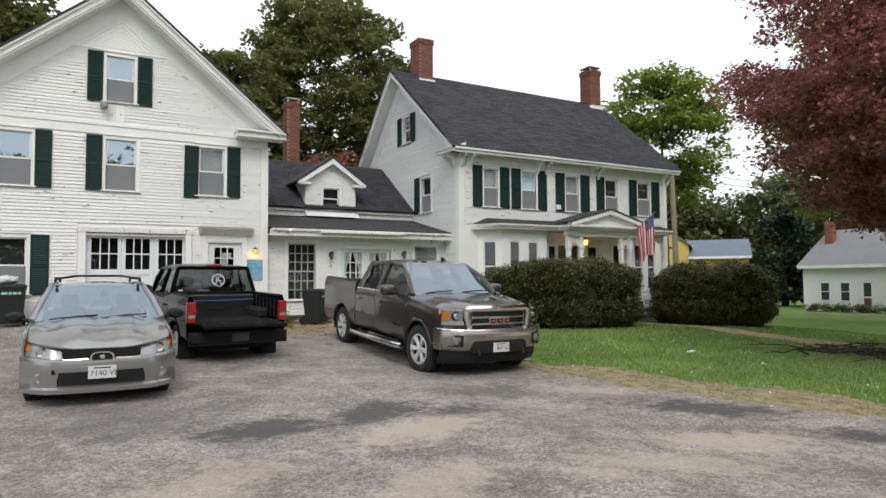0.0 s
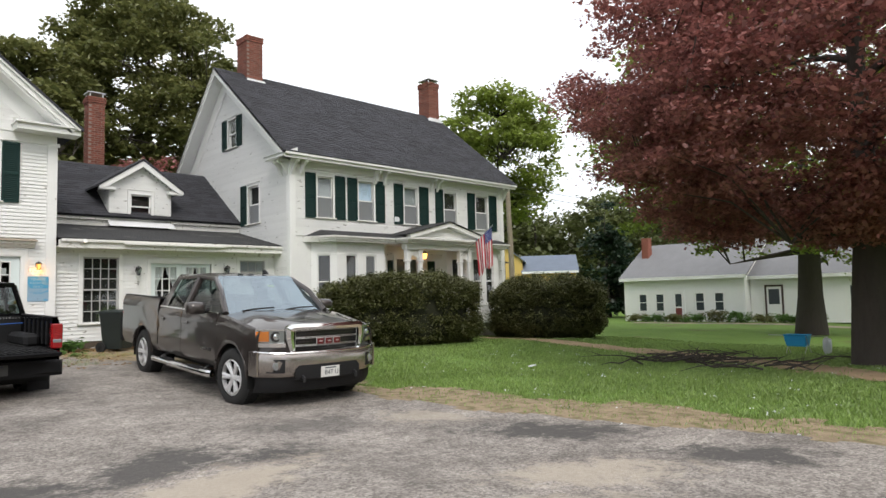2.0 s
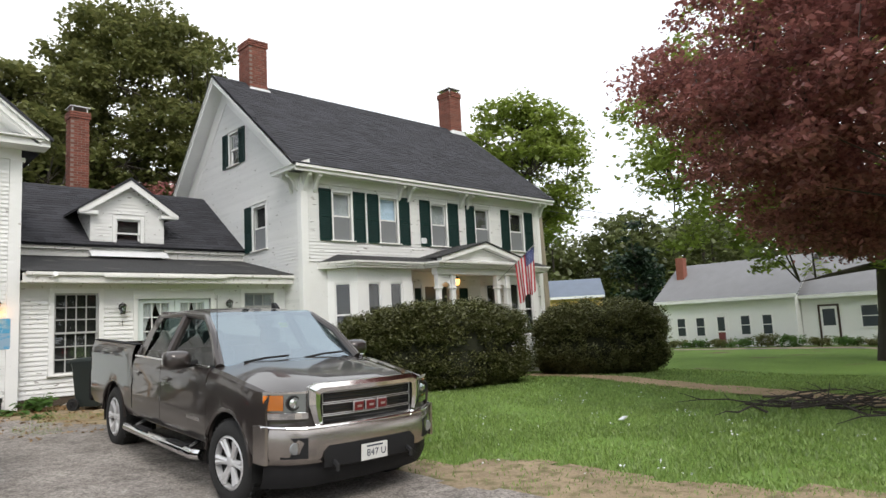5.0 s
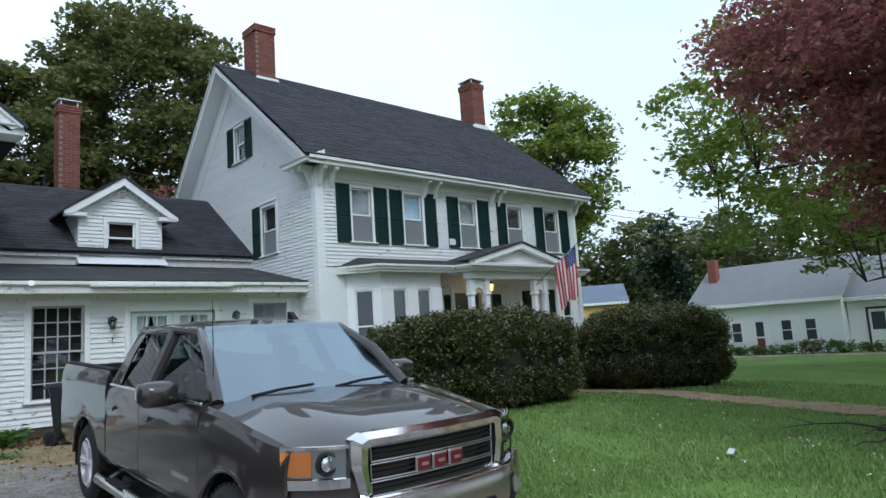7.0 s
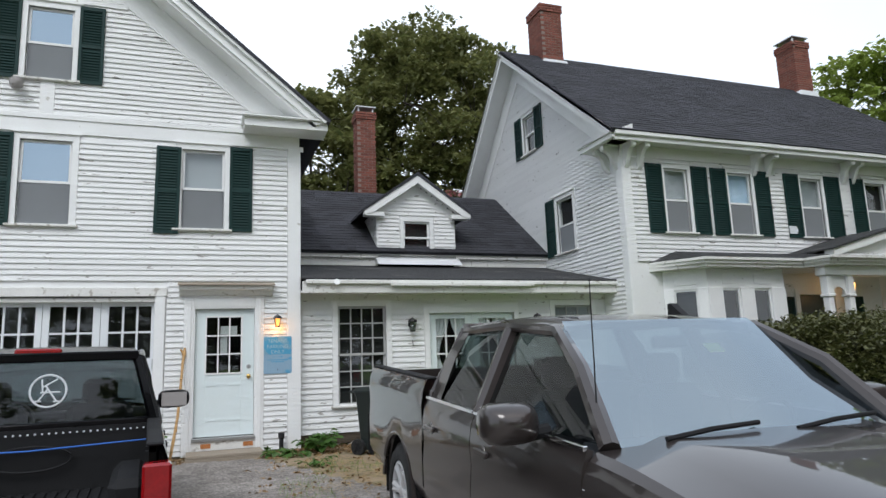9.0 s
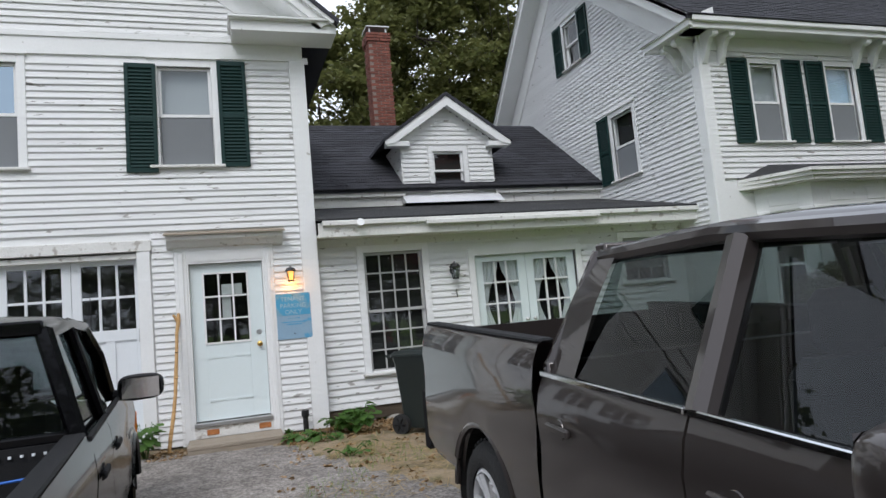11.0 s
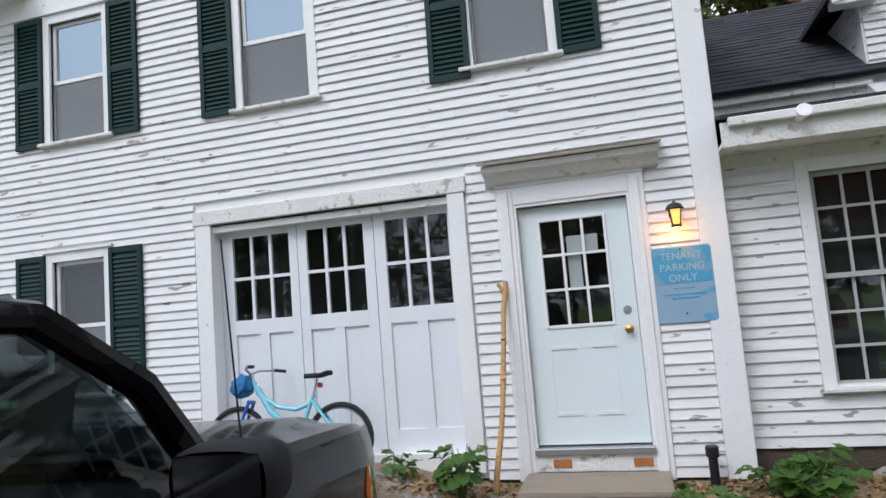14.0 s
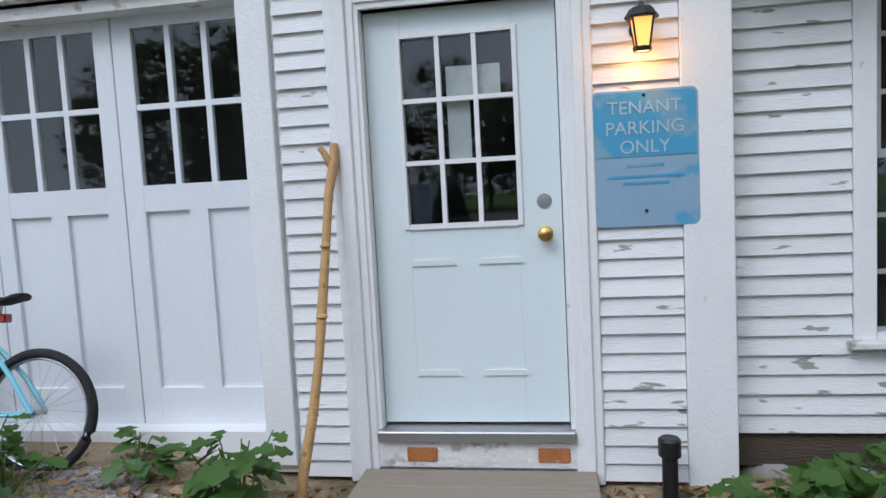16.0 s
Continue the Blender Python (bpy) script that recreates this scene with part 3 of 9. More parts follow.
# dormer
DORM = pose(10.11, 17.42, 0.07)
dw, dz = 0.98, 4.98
dwall = wall_shell("wall_dormer_front", DORM, -dw + 0.06, dw - 0.06, 3.82, lambda x: 5.62 - abs(x) * 0.7, [(-0.31, 0.31, 4.03, 4.8)], thick=0.1, label="white clapboard front of a small gabled dormer")
clapboards(dwall, lambda z: (-dw + 0.08, dw - 0.08) if z < 4.95 else (-(5.66 - z) / 0.7, (5.66 - z) / 0.7), 3.95, 5.55, [(-0.41, 0.41, 3.98, 4.93)])
window(DORM, -0.3, 0.3, 4.05, 4.78, casing=0.09, behind="dark", screen=False, grid=(1, 1), cap=False, label="small white dormer sash window")
bm = B()
for sgn in (-1, 1):
    prism(bm, [(0, 5.86), (sgn * 1.24, 4.98), (sgn * 1.24, 4.86), (sgn * 1.05, 4.9), (0, 5.62)], "y", -0.22, -0.16)
    prism(bm, [(0, 5.78), (sgn * 1.16, 4.96), (sgn * 1.1, 4.9), (0, 5.66)], "y", -0.159, -0.005)
    box(bm, *sorted((sgn * 0.78, sgn * 1.22)), -0.2, -0.005, 4.84, 4.93, 0.006)
part("rake_board", bm, TRIM, dwall)
part("base_flashing", prism(B(), [(-0.3, 3.76), (-0.005, 3.98), (-0.005, 3.8)], "x", -dw + 0.02, dw - 0.02), FLASHING, dwall)
bm = B()
for sgn in (-1, 1):
    prism(bm, [(sgn * (dw - 0.06), 3.9), (sgn * (dw - 0.14), 3.9), (sgn * (dw - 0.14), 5.0), (sgn * (dw - 0.06), 5.0)], "y", 0.1, 1.2)
part("cheek_wall", bm, CLAP, dwall)
bm = B()
for sgn in (-1, 1):
    prism(bm, [(0, 5.8), (sgn * 1.27, 4.92), (sgn * 1.27, 4.98), (0, 5.88)], "y", -0.24, 2.6)
droof = part("dormer_roof", bm, SHINGLE, dwall)

# ---------- main house ----------
HX0, HX1, HY0, HY1, HR = 13.35, 23.2, 14.15, 22.0, 18.35
FRONT = pose(0, HY0, 0)
H_PEAK, H_FRONT, H_BACK = 9.72, 0.803, 1.02
hw = [(14.32, 14.9), (15.93, 16.55), (17.92, 18.54), (19.88, 20.52), (21.6, 22.27)]
sh = [(0.39, 0.4), (0.4, 0.4), (0.42, 0.45), (0.4, 0.42), (0.42, 0.45)]
porch_holes = [(17.5, 18.5, 0.75, 2.85), (16.75, 17.25, 1.4, 2.75), (19.0, 19.6, 1.4, 2.75)]
holes = [(a, b, 4.12, 5.42) for a, b in hw]
wall = wall_shell("wall_house_front", FRONT, HX0, HX1, 0.55, lambda x: 5.75, holes + [porch_holes[0]], label="white clapboard front of a two-storey farmhouse")
cover = [(a - 0.1, b + 0.1, 4.06, 5.56) for a, b in hw] + [(13.5, 16.3, 0, 3.5), (16.3, 19.8, 3.05, 3.5), (19.7, 22.6, 0, 3.5), (HX0, HX1, 5.62, 6), (17.38, 18.62, 0, 3.0), (16.65, 17.35, 1.3, 2.9), (18.9, 19.7, 1.3, 2.9)]
clapboards(wall, lambda z: (HX0 + 0.17, HX1 - 0.17), 0.6, 5.62, cover, rng=random.Random(3))
for i, ((a, b), (l, r)) in enumerate(zip(hw, sh)):
    window(FRONT, a, b, 4.12, 5.42, casing=0.09, left=l, right=0.0 if i == 3 else r, behind=("shade", "blind", "shade", "dark", "dark")[i], label="white sash window of the farmhouse with dark green shutters")
bm = B()
box(bm, HX0 - 0.02, HX0 + 0.17, -0.035, 0.1, 0.5, 5.62, 0.005)
part("corner_board", bm, TRIM, wall)
bm = B()
box(bm, HX1 - 0.17, HX1 + 0.02, -0.035, 0.1, 0.5, 5.62, 0.005)
part("corner_board", bm, TRIM, wall)
bm = B()
box(bm, HX0 - 0.03, HX1 + 0.03, -0.045, 0, 5.6, 5.86), box(bm, HX0 - 0.35, HX1 + 0.35, -0.36, 0, 5.83, 5.87)
box(bm, HX0 - 0.4, HX1 + 0.4, -0.42, -0.361, 5.79, 5.93, 0.008), box(bm, HX0 - 0.42, HX1 + 0.42, -0.48, -0.421, 5.88, 5.97, 0.012)
part("eave_cornice", bm, TRIM, wall)


def bracket(parent, x, y0=0.0, turn=0.0, m=None):
    bm = B()
    prism(bm, [(0, 5.83), (-0.34, 5.83), (-0.34, 5.77), (-0.26, 5.71), (-0.18, 5.62), (-0.12, 5.48), (-0.06, 5.38), (0, 5.34)], "x", x - 0.045, x + 0.045)
    lathe(bm, [(0.05, x - 0.06), (0.065, x - 0.02), (0.065, x + 0.02), (0.05, x + 0.06)], 10, "x", (0, -0.31, 5.76))
    part("cornice_bracket", bm, TRIM, parent, "carved white eave bracket", m=m)


for x in (13.42, 13.74, 16.62, 17.0, 19.2, 19.5, 22.92, 23.24):
    bracket(wall, x)
# gable end towards the barn
GABLE = pose(HX0, HR, 0, 0, 0, -90)
half, half_back = HR - HY0, HY1 - HR


def gable_top(x):
    return H_PEAK - 0.12 - (x * H_FRONT if x > 0 else -x * H_BACK)


gw = [(HR - 16.76, HR - 16.04, 4.08, 5.3), (HR - 18.2, HR - 17.6, 6.87, 7.84)]
gwall = wall_shell("wall_house_gable", GABLE, -half_back, half - 0.17, 0.55, gable_top, gw, label="white clapboard gable end of the farmhouse")
cover = [(a - 0.1, b + 0.1, c - 0.06, d + 0.12) for a, b, c, d in gw]
clapboards(gwall, lambda z: (-min(half_back, (H_PEAK - 0.35 - z) / H_BACK), min(half - 0.1, (H_PEAK - 0.35 - z) / H_FRONT)), 0.6, 9.2, cover, rng=random.Random(6))
window(GABLE, *gw[0], left=0.4, right=0.0, behind="dark", screen=True, label="white gable window with one dark green shutter")
window(GABLE, *gw[1], casing=0.08, left=0.36, right=0.38, behind="dark", screen=False, label="small attic window with dark green shutters")
bm = B()
box(bm, half - 0.17, half + 0.022, -0.034, 0.0, 0.5, 5.62)
part("corner_board", bm, TRIM, gwall)
for sgn in (-1, 1):
    def gk(d, up):
        return (sgn * d, H_PEAK - d * (H_FRONT if sgn > 0 else H_BACK) + up)
    tip = 4.6 if sgn > 0 else 4.05
    bm = B()
    prism(bm, [gk(0, -0.8), gk(tip - 0.85, -0.8), gk(tip - 0.4, -0.2), gk(0, -0.2)], "y", -0.04, -0.001)
    part("frieze_board", bm, TRIM, gwall)
    bm = B()
    prism(bm, [gk(0, -0.2), gk(tip - 0.15, -0.2), gk(tip - 0.08, -0.06), gk(0, -0.06)], "y", -0.42, -0.04)
    part("soffit", bm, TRIM, gwall)
    bm = B()
    prism(bm, [gk(0, -0.24), gk(tip - 0.15, -0.24), gk(tip, -0.02), gk(0, -0.02)], "y", -0.46, -0.421)
    prism(bm, [gk(0, -0.09), gk(tip, -0.09), gk(tip + 0.05, 0.0), gk(0, 0.0)], "y", -0.5, -0.461)
    part("rake_board", bm, TRIM, gwall)
    bm = B()
    if sgn > 0:
        a, b = half - 0.75, half + 0.42
        prism(bm, [(a, 5.83), (b, 5.83), (b, 5.92), (a, 5.92)], "y", -0.46, -0.002)
        prism(bm, [(-0.5, 5.92), (-0.002, 6.12), (-0.002, 5.92)], "x", a - 0.03, b + 0.03)
        part("cornice_return", bm, TRIM, gwall)
for d in (half - 0.12, half - 0.42):
    bracket(gwall, d)
bm = B()
box(bm, HX1 - 0.16, HX1 - 0.001, HY0 + 0.16, HY1 - 0.16, 0.4, 5.8), box(bm, HX0 + 0.16, HX1, HY1 - 0.16, HY1, 0.4, 5.8)
prism(bm, [(HY0 + 0.16, 5.8), (HR, H_PEAK - 0.3), (HY1, 5.7)], "x", HX1 - 0.16, HX1 - 0.001)
tagged(new("wall_house_back", finish("wall_house_back", bm, CLAP)), "white clapboard back and far end of the farmhouse", kind="structure")
bm = B()
# Floors and an inner wall coloured near-black, as unlit rooms.
box(bm, HX0 + 0.17, HX1 - 0.17, HY0 + 0.17, HY1 - 0.17, 0.5, 0.6), box(bm, HX0 + 0.17, HX1 - 0.17, HY0 + 0.17, HY1 - 0.17, 3.3, 3.4), box(bm, HX0 + 0.17, HX1 - 0.17, 17.0, 17.1, 0.6, 5.7)
tagged(new("floor_house", finish("floor_house", bm, DARKIN)), "floors and inner wall of the farmhouse, coloured near-black as unlit", kind="structure")
bm = B()
eave_y, eave_z = HY0 - 0.45, H_PEAK - 0.04 - (half + 0.45) * H_FRONT
prism(bm, [(eave_y, eave_z - 0.04), (eave_y - 0.02, eave_z + 0.02), (HR, H_PEAK + 0.02), (HY1 + 0.42, H_PEAK + 0.02 - (half_back + 0.42) * H_BACK), (HY1 + 0.4, H_PEAK - 0.05 - (half_back + 0.42) * H_BACK), (HR, H_PEAK - 0.06)], "x", HX0 - 0.5, HX1 + 0.42)
house_roof = tagged(new("roof_house", finish("roof_house", bm, SHINGLE)), "charcoal asphalt shingle roof of the farmhouse", kind="structure")
bm = B()
box(bm, HX0 + 0.05, HX1 - 0.05, HY0 + 0.05, HY1 - 0.05, -0.3, 0.56)
tagged(new("foundation_house", finish("foundation_house", bm, STONE)), "grey stone foundation of the farmhouse", kind="structure")
bm = B()
box(bm, BX0 + 0.05, BX1 - 0.05, BY + 0.06, 25.9, -0.3, 0.46)
tagged(new("foundation_barn", finish("foundation_barn", bm, STONE)), "low stone foundation of the barn", kind="structure")
chimney(14.25, 18.35, 9.3, 11.1, 0.62, 0.75, "tall red brick chimney with a corbelled top", cap=False)
chimney(23.15, 18.35, 9.4, 11.25, 0.62, 0.7, "red brick chimney with a flat metal cap")
chimney(9.75, 20.8, 5.7, 8.6, 0.52, 0.52, "weathered red brick chimney with a metal cap on the wing")


# ---------- ground ----------
def ground_material():
    """Lawn soil: green turf with bare, sandy and leaf-brown patches."""
    m = material("lawn_turf", (0.15, 0.24, 0.06), 0.95, vary=0.6, scale=0.5, fine=9, bump=0.8, bump_scale=40, stain=(0.15, 0.12, 0.07), stain_scale=0.45, stain_at=0.6, stain_soft=0.15, spec=0.1)
    return m


def asphalt_material():
    """Old asphalt worn to its stones: brown-grey, with bleached streaks, sandy and dark oily patches and loose grit."""
    m = material("worn_grey_asphalt", (0.285, 0.257, 0.234), 0.92, vary=0.5, scale=1.6, fine=38, bump=1.0, bump_scale=70, spec=0.25)
    nt = m.node_tree
    b = nt.nodes["Principled BSDF"]
    src = b.inputs["Base Color"].links[0].from_socket
    geo = nt.nodes.new("ShaderNodeNewGeometry")

    def shade_by(src, scale, detail, rough, lo, hi, dark, light, stretch=(1, 1, 1), turn=0.0):
        mp = nt.nodes.new("ShaderNodeMapping")
        mp.inputs["Scale"].default_value, mp.inputs["Rotation"].default_value = stretch, (0, 0, turn)
        nt.links.new(geo.outputs["Position"], mp.inputs["Vector"])
        n = nt.nodes.new("ShaderNodeTexNoise")
        n.inputs["Scale"].default_value, n.inputs["Detail"].default_value, n.inputs["Roughness"].default_value = scale, detail, rough
        nt.links.new(mp.outputs["Vector"], n.inputs["Vector"])
        r = nt.nodes.new("ShaderNodeMapRange")
        r.inputs["From Min"].default_value, r.inputs["From Max"].default_value, r.inputs["To Min"].default_value, r.inputs["To Max"].default_value = lo, hi, dark, light
        nt.links.new(n.outputs["Fac"], r.inputs["Value"])
        mul = nt.nodes.new("ShaderNodeVectorMath")
        mul.operation = "SCALE"
        nt.links.new(src, mul.inputs[0])
        nt.links.new(r.outputs["Result"], mul.inputs["Scale"])
        return mul.outputs["Vector"]

    out = shade_by(src, 1.1, 9, 0.72, 0.36, 0.66, 0.68, 1.26, (0.9, 1.1, 1), 0.4)
    out = shade_by(out, 7.0, 6, 0.75, 0.35, 0.68, 0.78, 1.24)
    grit = nt.nodes.new("ShaderNodeTexVoronoi")
    grit.inputs["Scale"].default_value = 48
    nt.links.new(geo.outputs["Position"], grit.inputs["Vector"])
    sep = nt.nodes.new("ShaderNodeSeparateColor")
    nt.links.new(grit.outputs["Color"], sep.inputs["Color"])
    r = nt.nodes.new("ShaderNodeMapRange")
    r.inputs["To Min"].default_value, r.inputs["To Max"].default_value = 0.62, 1.42
    nt.links.new(sep.outputs["Red"], r.inputs["Value"])
    mul = nt.nodes.new("ShaderNodeVectorMath")
    mul.operation = "SCALE"
    nt.links.new(out, mul.inputs[0])
    nt.links.new(r.outputs["Result"], mul.inputs["Scale"])
    out = mul.outputs["Vector"]
    edge = nt.nodes.new("ShaderNodeTexNoise")
    edge.inputs["Scale"].default_value, edge.inputs["Detail"].default_value, edge.inputs["Roughness"].default_value = 3.4, 9, 0.78
    nt.links.new(geo.outputs["Position"], edge.inputs["Vector"])
    for cx, cy, rx, ry, turn, strength, tone in PATCHES:
        mp = nt.nodes.new("ShaderNodeMapping")
        mp.vector_type = "TEXTURE"
        mp.inputs["Location"].default_value = (cx, cy, 0)
        mp.inputs["Rotation"].default_value = (0, 0, turn)
        mp.inputs["Scale"].default_value = (rx, ry, 1000)
        nt.links.new(geo.outputs["Position"], mp.inputs["Vector"])
        ln = nt.nodes.new("ShaderNodeVectorMath")
        ln.operation = "LENGTH"
        nt.links.new(mp.outputs["Vector"], ln.inputs[0])
        ad = nt.nodes.new("ShaderNodeMath")
        ad.operation = "MULTIPLY_ADD"
        ad.inputs[1].default_value, ad.inputs[2].default_value = 4.4, -2.2
        nt.links.new(edge.outputs["Fac"], ad.inputs[0])
        sm = nt.nodes.new("ShaderNodeMath")
        sm.operation = "ADD"
        nt.links.new(ln.outputs["Value"], sm.inputs[0])
        nt.links.new(ad.outputs[0], sm.inputs[1])
        rg = nt.nodes.new("ShaderNodeMapRange")
        rg.inputs["From Min"].default_value, rg.inputs["From Max"].default_value, rg.inputs["To Min"].default_value, rg.inputs["To Max"].default_value = 0.55, 1.15, strength, 0.0
        nt.links.new(sm.outputs[0], rg.inputs["Value"])
        mx = nt.nodes.new("ShaderNodeMix")
        mx.data_type = "RGBA"
        nt.links.new(rg.outputs["Result"], mx.inputs["Factor"])
        nt.links.new(out, mx.inputs["A"])
        mx.inputs["B"].default_value = (*tone, 1)
        out = mx.outputs["Result"]
    nt.links.new(out, b.inputs["Base Color"])
    return m


DARKTONE, SANDTONE = (0.085, 0.08, 0.077), (0.46, 0.4, 0.33)
PATCHES = [  # stains on the asphalt: centre, half axes, turn, strength, colour
    (5.0, 2.45, 0.8, 0.45, 0.4, 0.92, DARKTONE), (5.85, 2.1, 0.6, 0.32, 0.3, 0.92, DARKTONE), (3.65, 2.3, 0.7, 0.5, 0.1, 0.92, DARKTONE), (8.8, 1.1, 1.0, 0.5, -1.0, 0.92, DARKTONE), (7.2, 3.4, 0.9, 0.6, 0.0, 0.5, DARKTONE), (9.0, -0.9, 0.7, 0.4, -1.0, 0.92, DARKTONE), (2.5, 3.6, 1.3, 1.3, 0.2, 0.45, DARKTONE),
    (5.0, 1.45, 1.1, 0.45, 0.3, 0.8, SANDTONE), (7.6, -0.2, 0.95, 0.45, -0.6, 0.75, SANDTONE), (4.2, -0.2, 0.9, 0.35, 0.5, 0.6, SANDTONE), (6.2, -0.6, 1.1, 0.4, -0.3, 0.6, SANDTONE), (2.8, 0.6, 0.9, 0.45, 0.7, 0.55, SANDTONE), (8.5, 2.9, 0.7, 0.4, -1.0, 0.6, SANDTONE)]
GRASS = ground_material()
ASPHALT = asphalt_material()
DIRT = material("sandy_dirt", (0.31, 0.24, 0.16), 0.95, vary=0.9, scale=2.6, fine=34, bump=1.0, bump_scale=45, stain=(0.15, 0.135, 0.065), stain_scale=5.5, stain_at=0.48, stain_soft=0.2, spec=0.2)
SANDPATH = material("trodden_sandy_soil", (0.36, 0.26, 0.165), 0.95, vary=0.6, scale=1.4, fine=30, bump=0.9, bump_scale=40, stain=(0.2, 0.17, 0.08), stain_scale=2.4, stain_at=0.58, stain_soft=0.1, spec=0.2)
SAND = material("pale_washed_sand", (0.36, 0.3, 0.22), 0.95, vary=0.35, scale=1.5, fine=90, bump=0.8, bump_scale=90, stain=(0.19, 0.18, 0.165), stain_scale=1.7, stain_at=0.5, stain_soft=0.12, spec=0.2)


def axis_steps(near0, near1, step, far):
    left = [near0 - d for d in (far, far * 0.5, far * 0.2, 60, 30, 12, 5)]
    n = int((near1 - near0) / step)
    return left + [near0 + i * step for i in range(n + 1)] + [near1 + d for d in (5, 12, 30, 60, far * 0.2, far * 0.5, far)]


bm = B()
gx, gy = axis_steps(-12, 44, 0.7, 1200), axis_steps(-14, 26, 0.7, 1200)
grid = [[bm.verts.new((x, y, ground_z(x, y) + (0.02 * noise.noise((x * 0.6, y * 0.6, 0)) if -13 < x < 45 else 0) - 0.012)) for x in gx] for y in gy]
for a, b in zip(grid, grid[1:]):
    for i in range(len(gx) - 1):
        bm.faces.new((a[i], a[i + 1], b[i + 1], b[i]))
ground = solid("ground", bm, GRASS, "patchy spring lawn and ground reaching the horizon", kind="structure", smooth=180)


def sheet(name, inside, x0, x1, y0, y1, step, lift, mat, label, kind="structure"):
    """A thin layer on the ground with a ragged outline: the cells for which inside(x, y) is positive."""
    bm = B()
    seen = {}

    def v(i, j):
        if (i, j) not in seen:
            x, y = x0 + i * step, y0 + j * step
            seen[i, j] = bm.verts.new((x + 0.3 * step * noise.noise((x * 3, y * 3, 1)), y + 0.3 * step * noise.noise((x * 3, y * 3, 5)), ground_z(x, y) + lift))
        return seen[i, j]

    for i in range(int((x1 - x0) / step)):
        for j in range(int((y1 - y0) / step)):
            x, y = x0 + (i + 0.5) * step, y0 + (j + 0.5) * step
            if inside(x, y) > 0:
                bm.faces.new((v(i, j), v(i + 1, j), v(i + 1, j + 1), v(i, j + 1)))
    return solid(name, bm, mat, label, kind=kind, smooth=180)


def rag(x, y, amount, s=0.9, seed=0.0):
    return amount * (noise.noise((x * s, y * s, seed)) + 0.5 * noise.noise((x * s * 3, y * s * 3, seed + 4)))


def lawn_edge(y):
    """Where the asphalt ends and the lawn begins."""
    return 9.05 - 0.12 * (y - 4.5) + 0.012 * (y - 4.5) ** 2 if y < 4.5 else 9.05 - 0.02 * (y - 4.5)


def drive_inside(x, y):
    north = 14.5 if x < 5.4 else (14.3 if x < 6.4 else 14.3 - (x - 6.4) * 2.4)
    return min(lawn_edge(y) + rag(x, y, 0.22) - x, north + rag(x, y, 0.25) - y, x + 9, y + 40)


def verge_inside(x, y):
    wide = 0.75 + 0.35 * noise.noise((y * 0.5, 3, 0)) + (0.55 if -1 < y < 5 else 0)
    edge = lawn_edge(y) + wide + rag(x, y, 0.4, 1.4, 7) - x
    yard = min(9.7 + rag(x, y, 0.4) - x, x - 5.0, y - 10.3)
    return max(edge, yard if y > 10.3 else -1) if x > 5.4 and y < 15.2 else min(y - 14.0 + rag(x, y, 0.3), x + 1.5)


drive = sheet("driveway", drive_inside, -9.2, 11.6, -40, 14.6, 0.13, 0.022, ASPHALT, "worn grey asphalt parking yard with sandy patches")
sheet("verge", verge_inside, -1.6, 12.5, -14, 15.0, 0.14, 0.016, DIRT, "sandy dirt and dry grass along the edge of the yard")


def path_inside(x, y):
    # a footpath trodden from the porch across the lawn
    u = 12.3 - y
    cx = 20.3 - 0.13 * u - 0.0165 * u * u
    return min(0.5 + rag(x, y, 0.22, 1.3, 2) - abs(x - cx) * 0.8, 12.6 - y, y + 3)


sheet("footpath", path_inside, 12.5, 21.5, -3, 12.7, 0.12, 0.014, SANDPATH, "trodden sandy footpath across the lawn")




# ---------- vehicles ----------
def paint(name, color, metal, rough=0.32, coat=1.0):
    return material(name, color, rough, metal=metal, vary=0.06, scale=2.5, fine=300, bump=0.0, coat=coat, spec=0.08)


GREYPAINT = paint("dark_grey_metallic_paint", (0.056, 0.047, 0.044), 0.5, 0.32, 1.0)
BLACKPAINT = paint("black_car_paint", (0.003, 0.003, 0.0038), 0.0, 0.2, 0.24)
SILVERPAINT = paint("silver_metallic_paint", (0.3, 0.295, 0.29), 0.7, 0.3)
CHROME = material("chrome", (0.75, 0.75, 0.76), 0.1, metal=1.0, vary=0.05, bump=0)
RUBBER = material("tyre_rubber", (0.018, 0.018, 0.018), 0.85, vary=0.4, scale=8, fine=80, bump=0.4, bump_scale=60)
PLASTIC = material("black_textured_plastic", (0.014, 0.014, 0.015), 0.65, vary=0.25, scale=5, fine=120, bump=0.3, bump_scale=200, spec=0.22)
# Near-black that puts shade into the colour of wells, grille backs and openings.
DARKGAP = material("recess_shade_black", (0.004, 0.004, 0.004), 0.9, vary=0.2, bump=0)
ALLOY = material("cast_alloy", (0.62, 0.62, 0.63), 0.3, metal=0.35, vary=0.15, scale=6, bump=0.05)
AMBER = material("amber_lens", (0.75, 0.2, 0.015), 0.15, vary=0.1, bump=0, coat=0.5)
REDLENS = material("red_lens", (0.26, 0.006, 0.008), 0.15, vary=0.5, scale=12, bump=0, coat=0.5)
CLEARLENS = material("clear_lamp_lens", (0.3, 0.31, 0.32), 0.18, metal=0.5, vary=0.3, scale=20, bump=0, coat=0.6)
SEAT = material("dark_car_upholstery", (0.03, 0.03, 0.033), 0.85, vary=0.3, scale=6)
PLATE = material("white_number_plate", (0.62, 0.62, 0.6), 0.4, vary=0.1, scale=12, bump=0.05)
INK = material("dark_plate_ink", (0.03, 0.035, 0.06), 0.5, vary=0.1, bump=0)
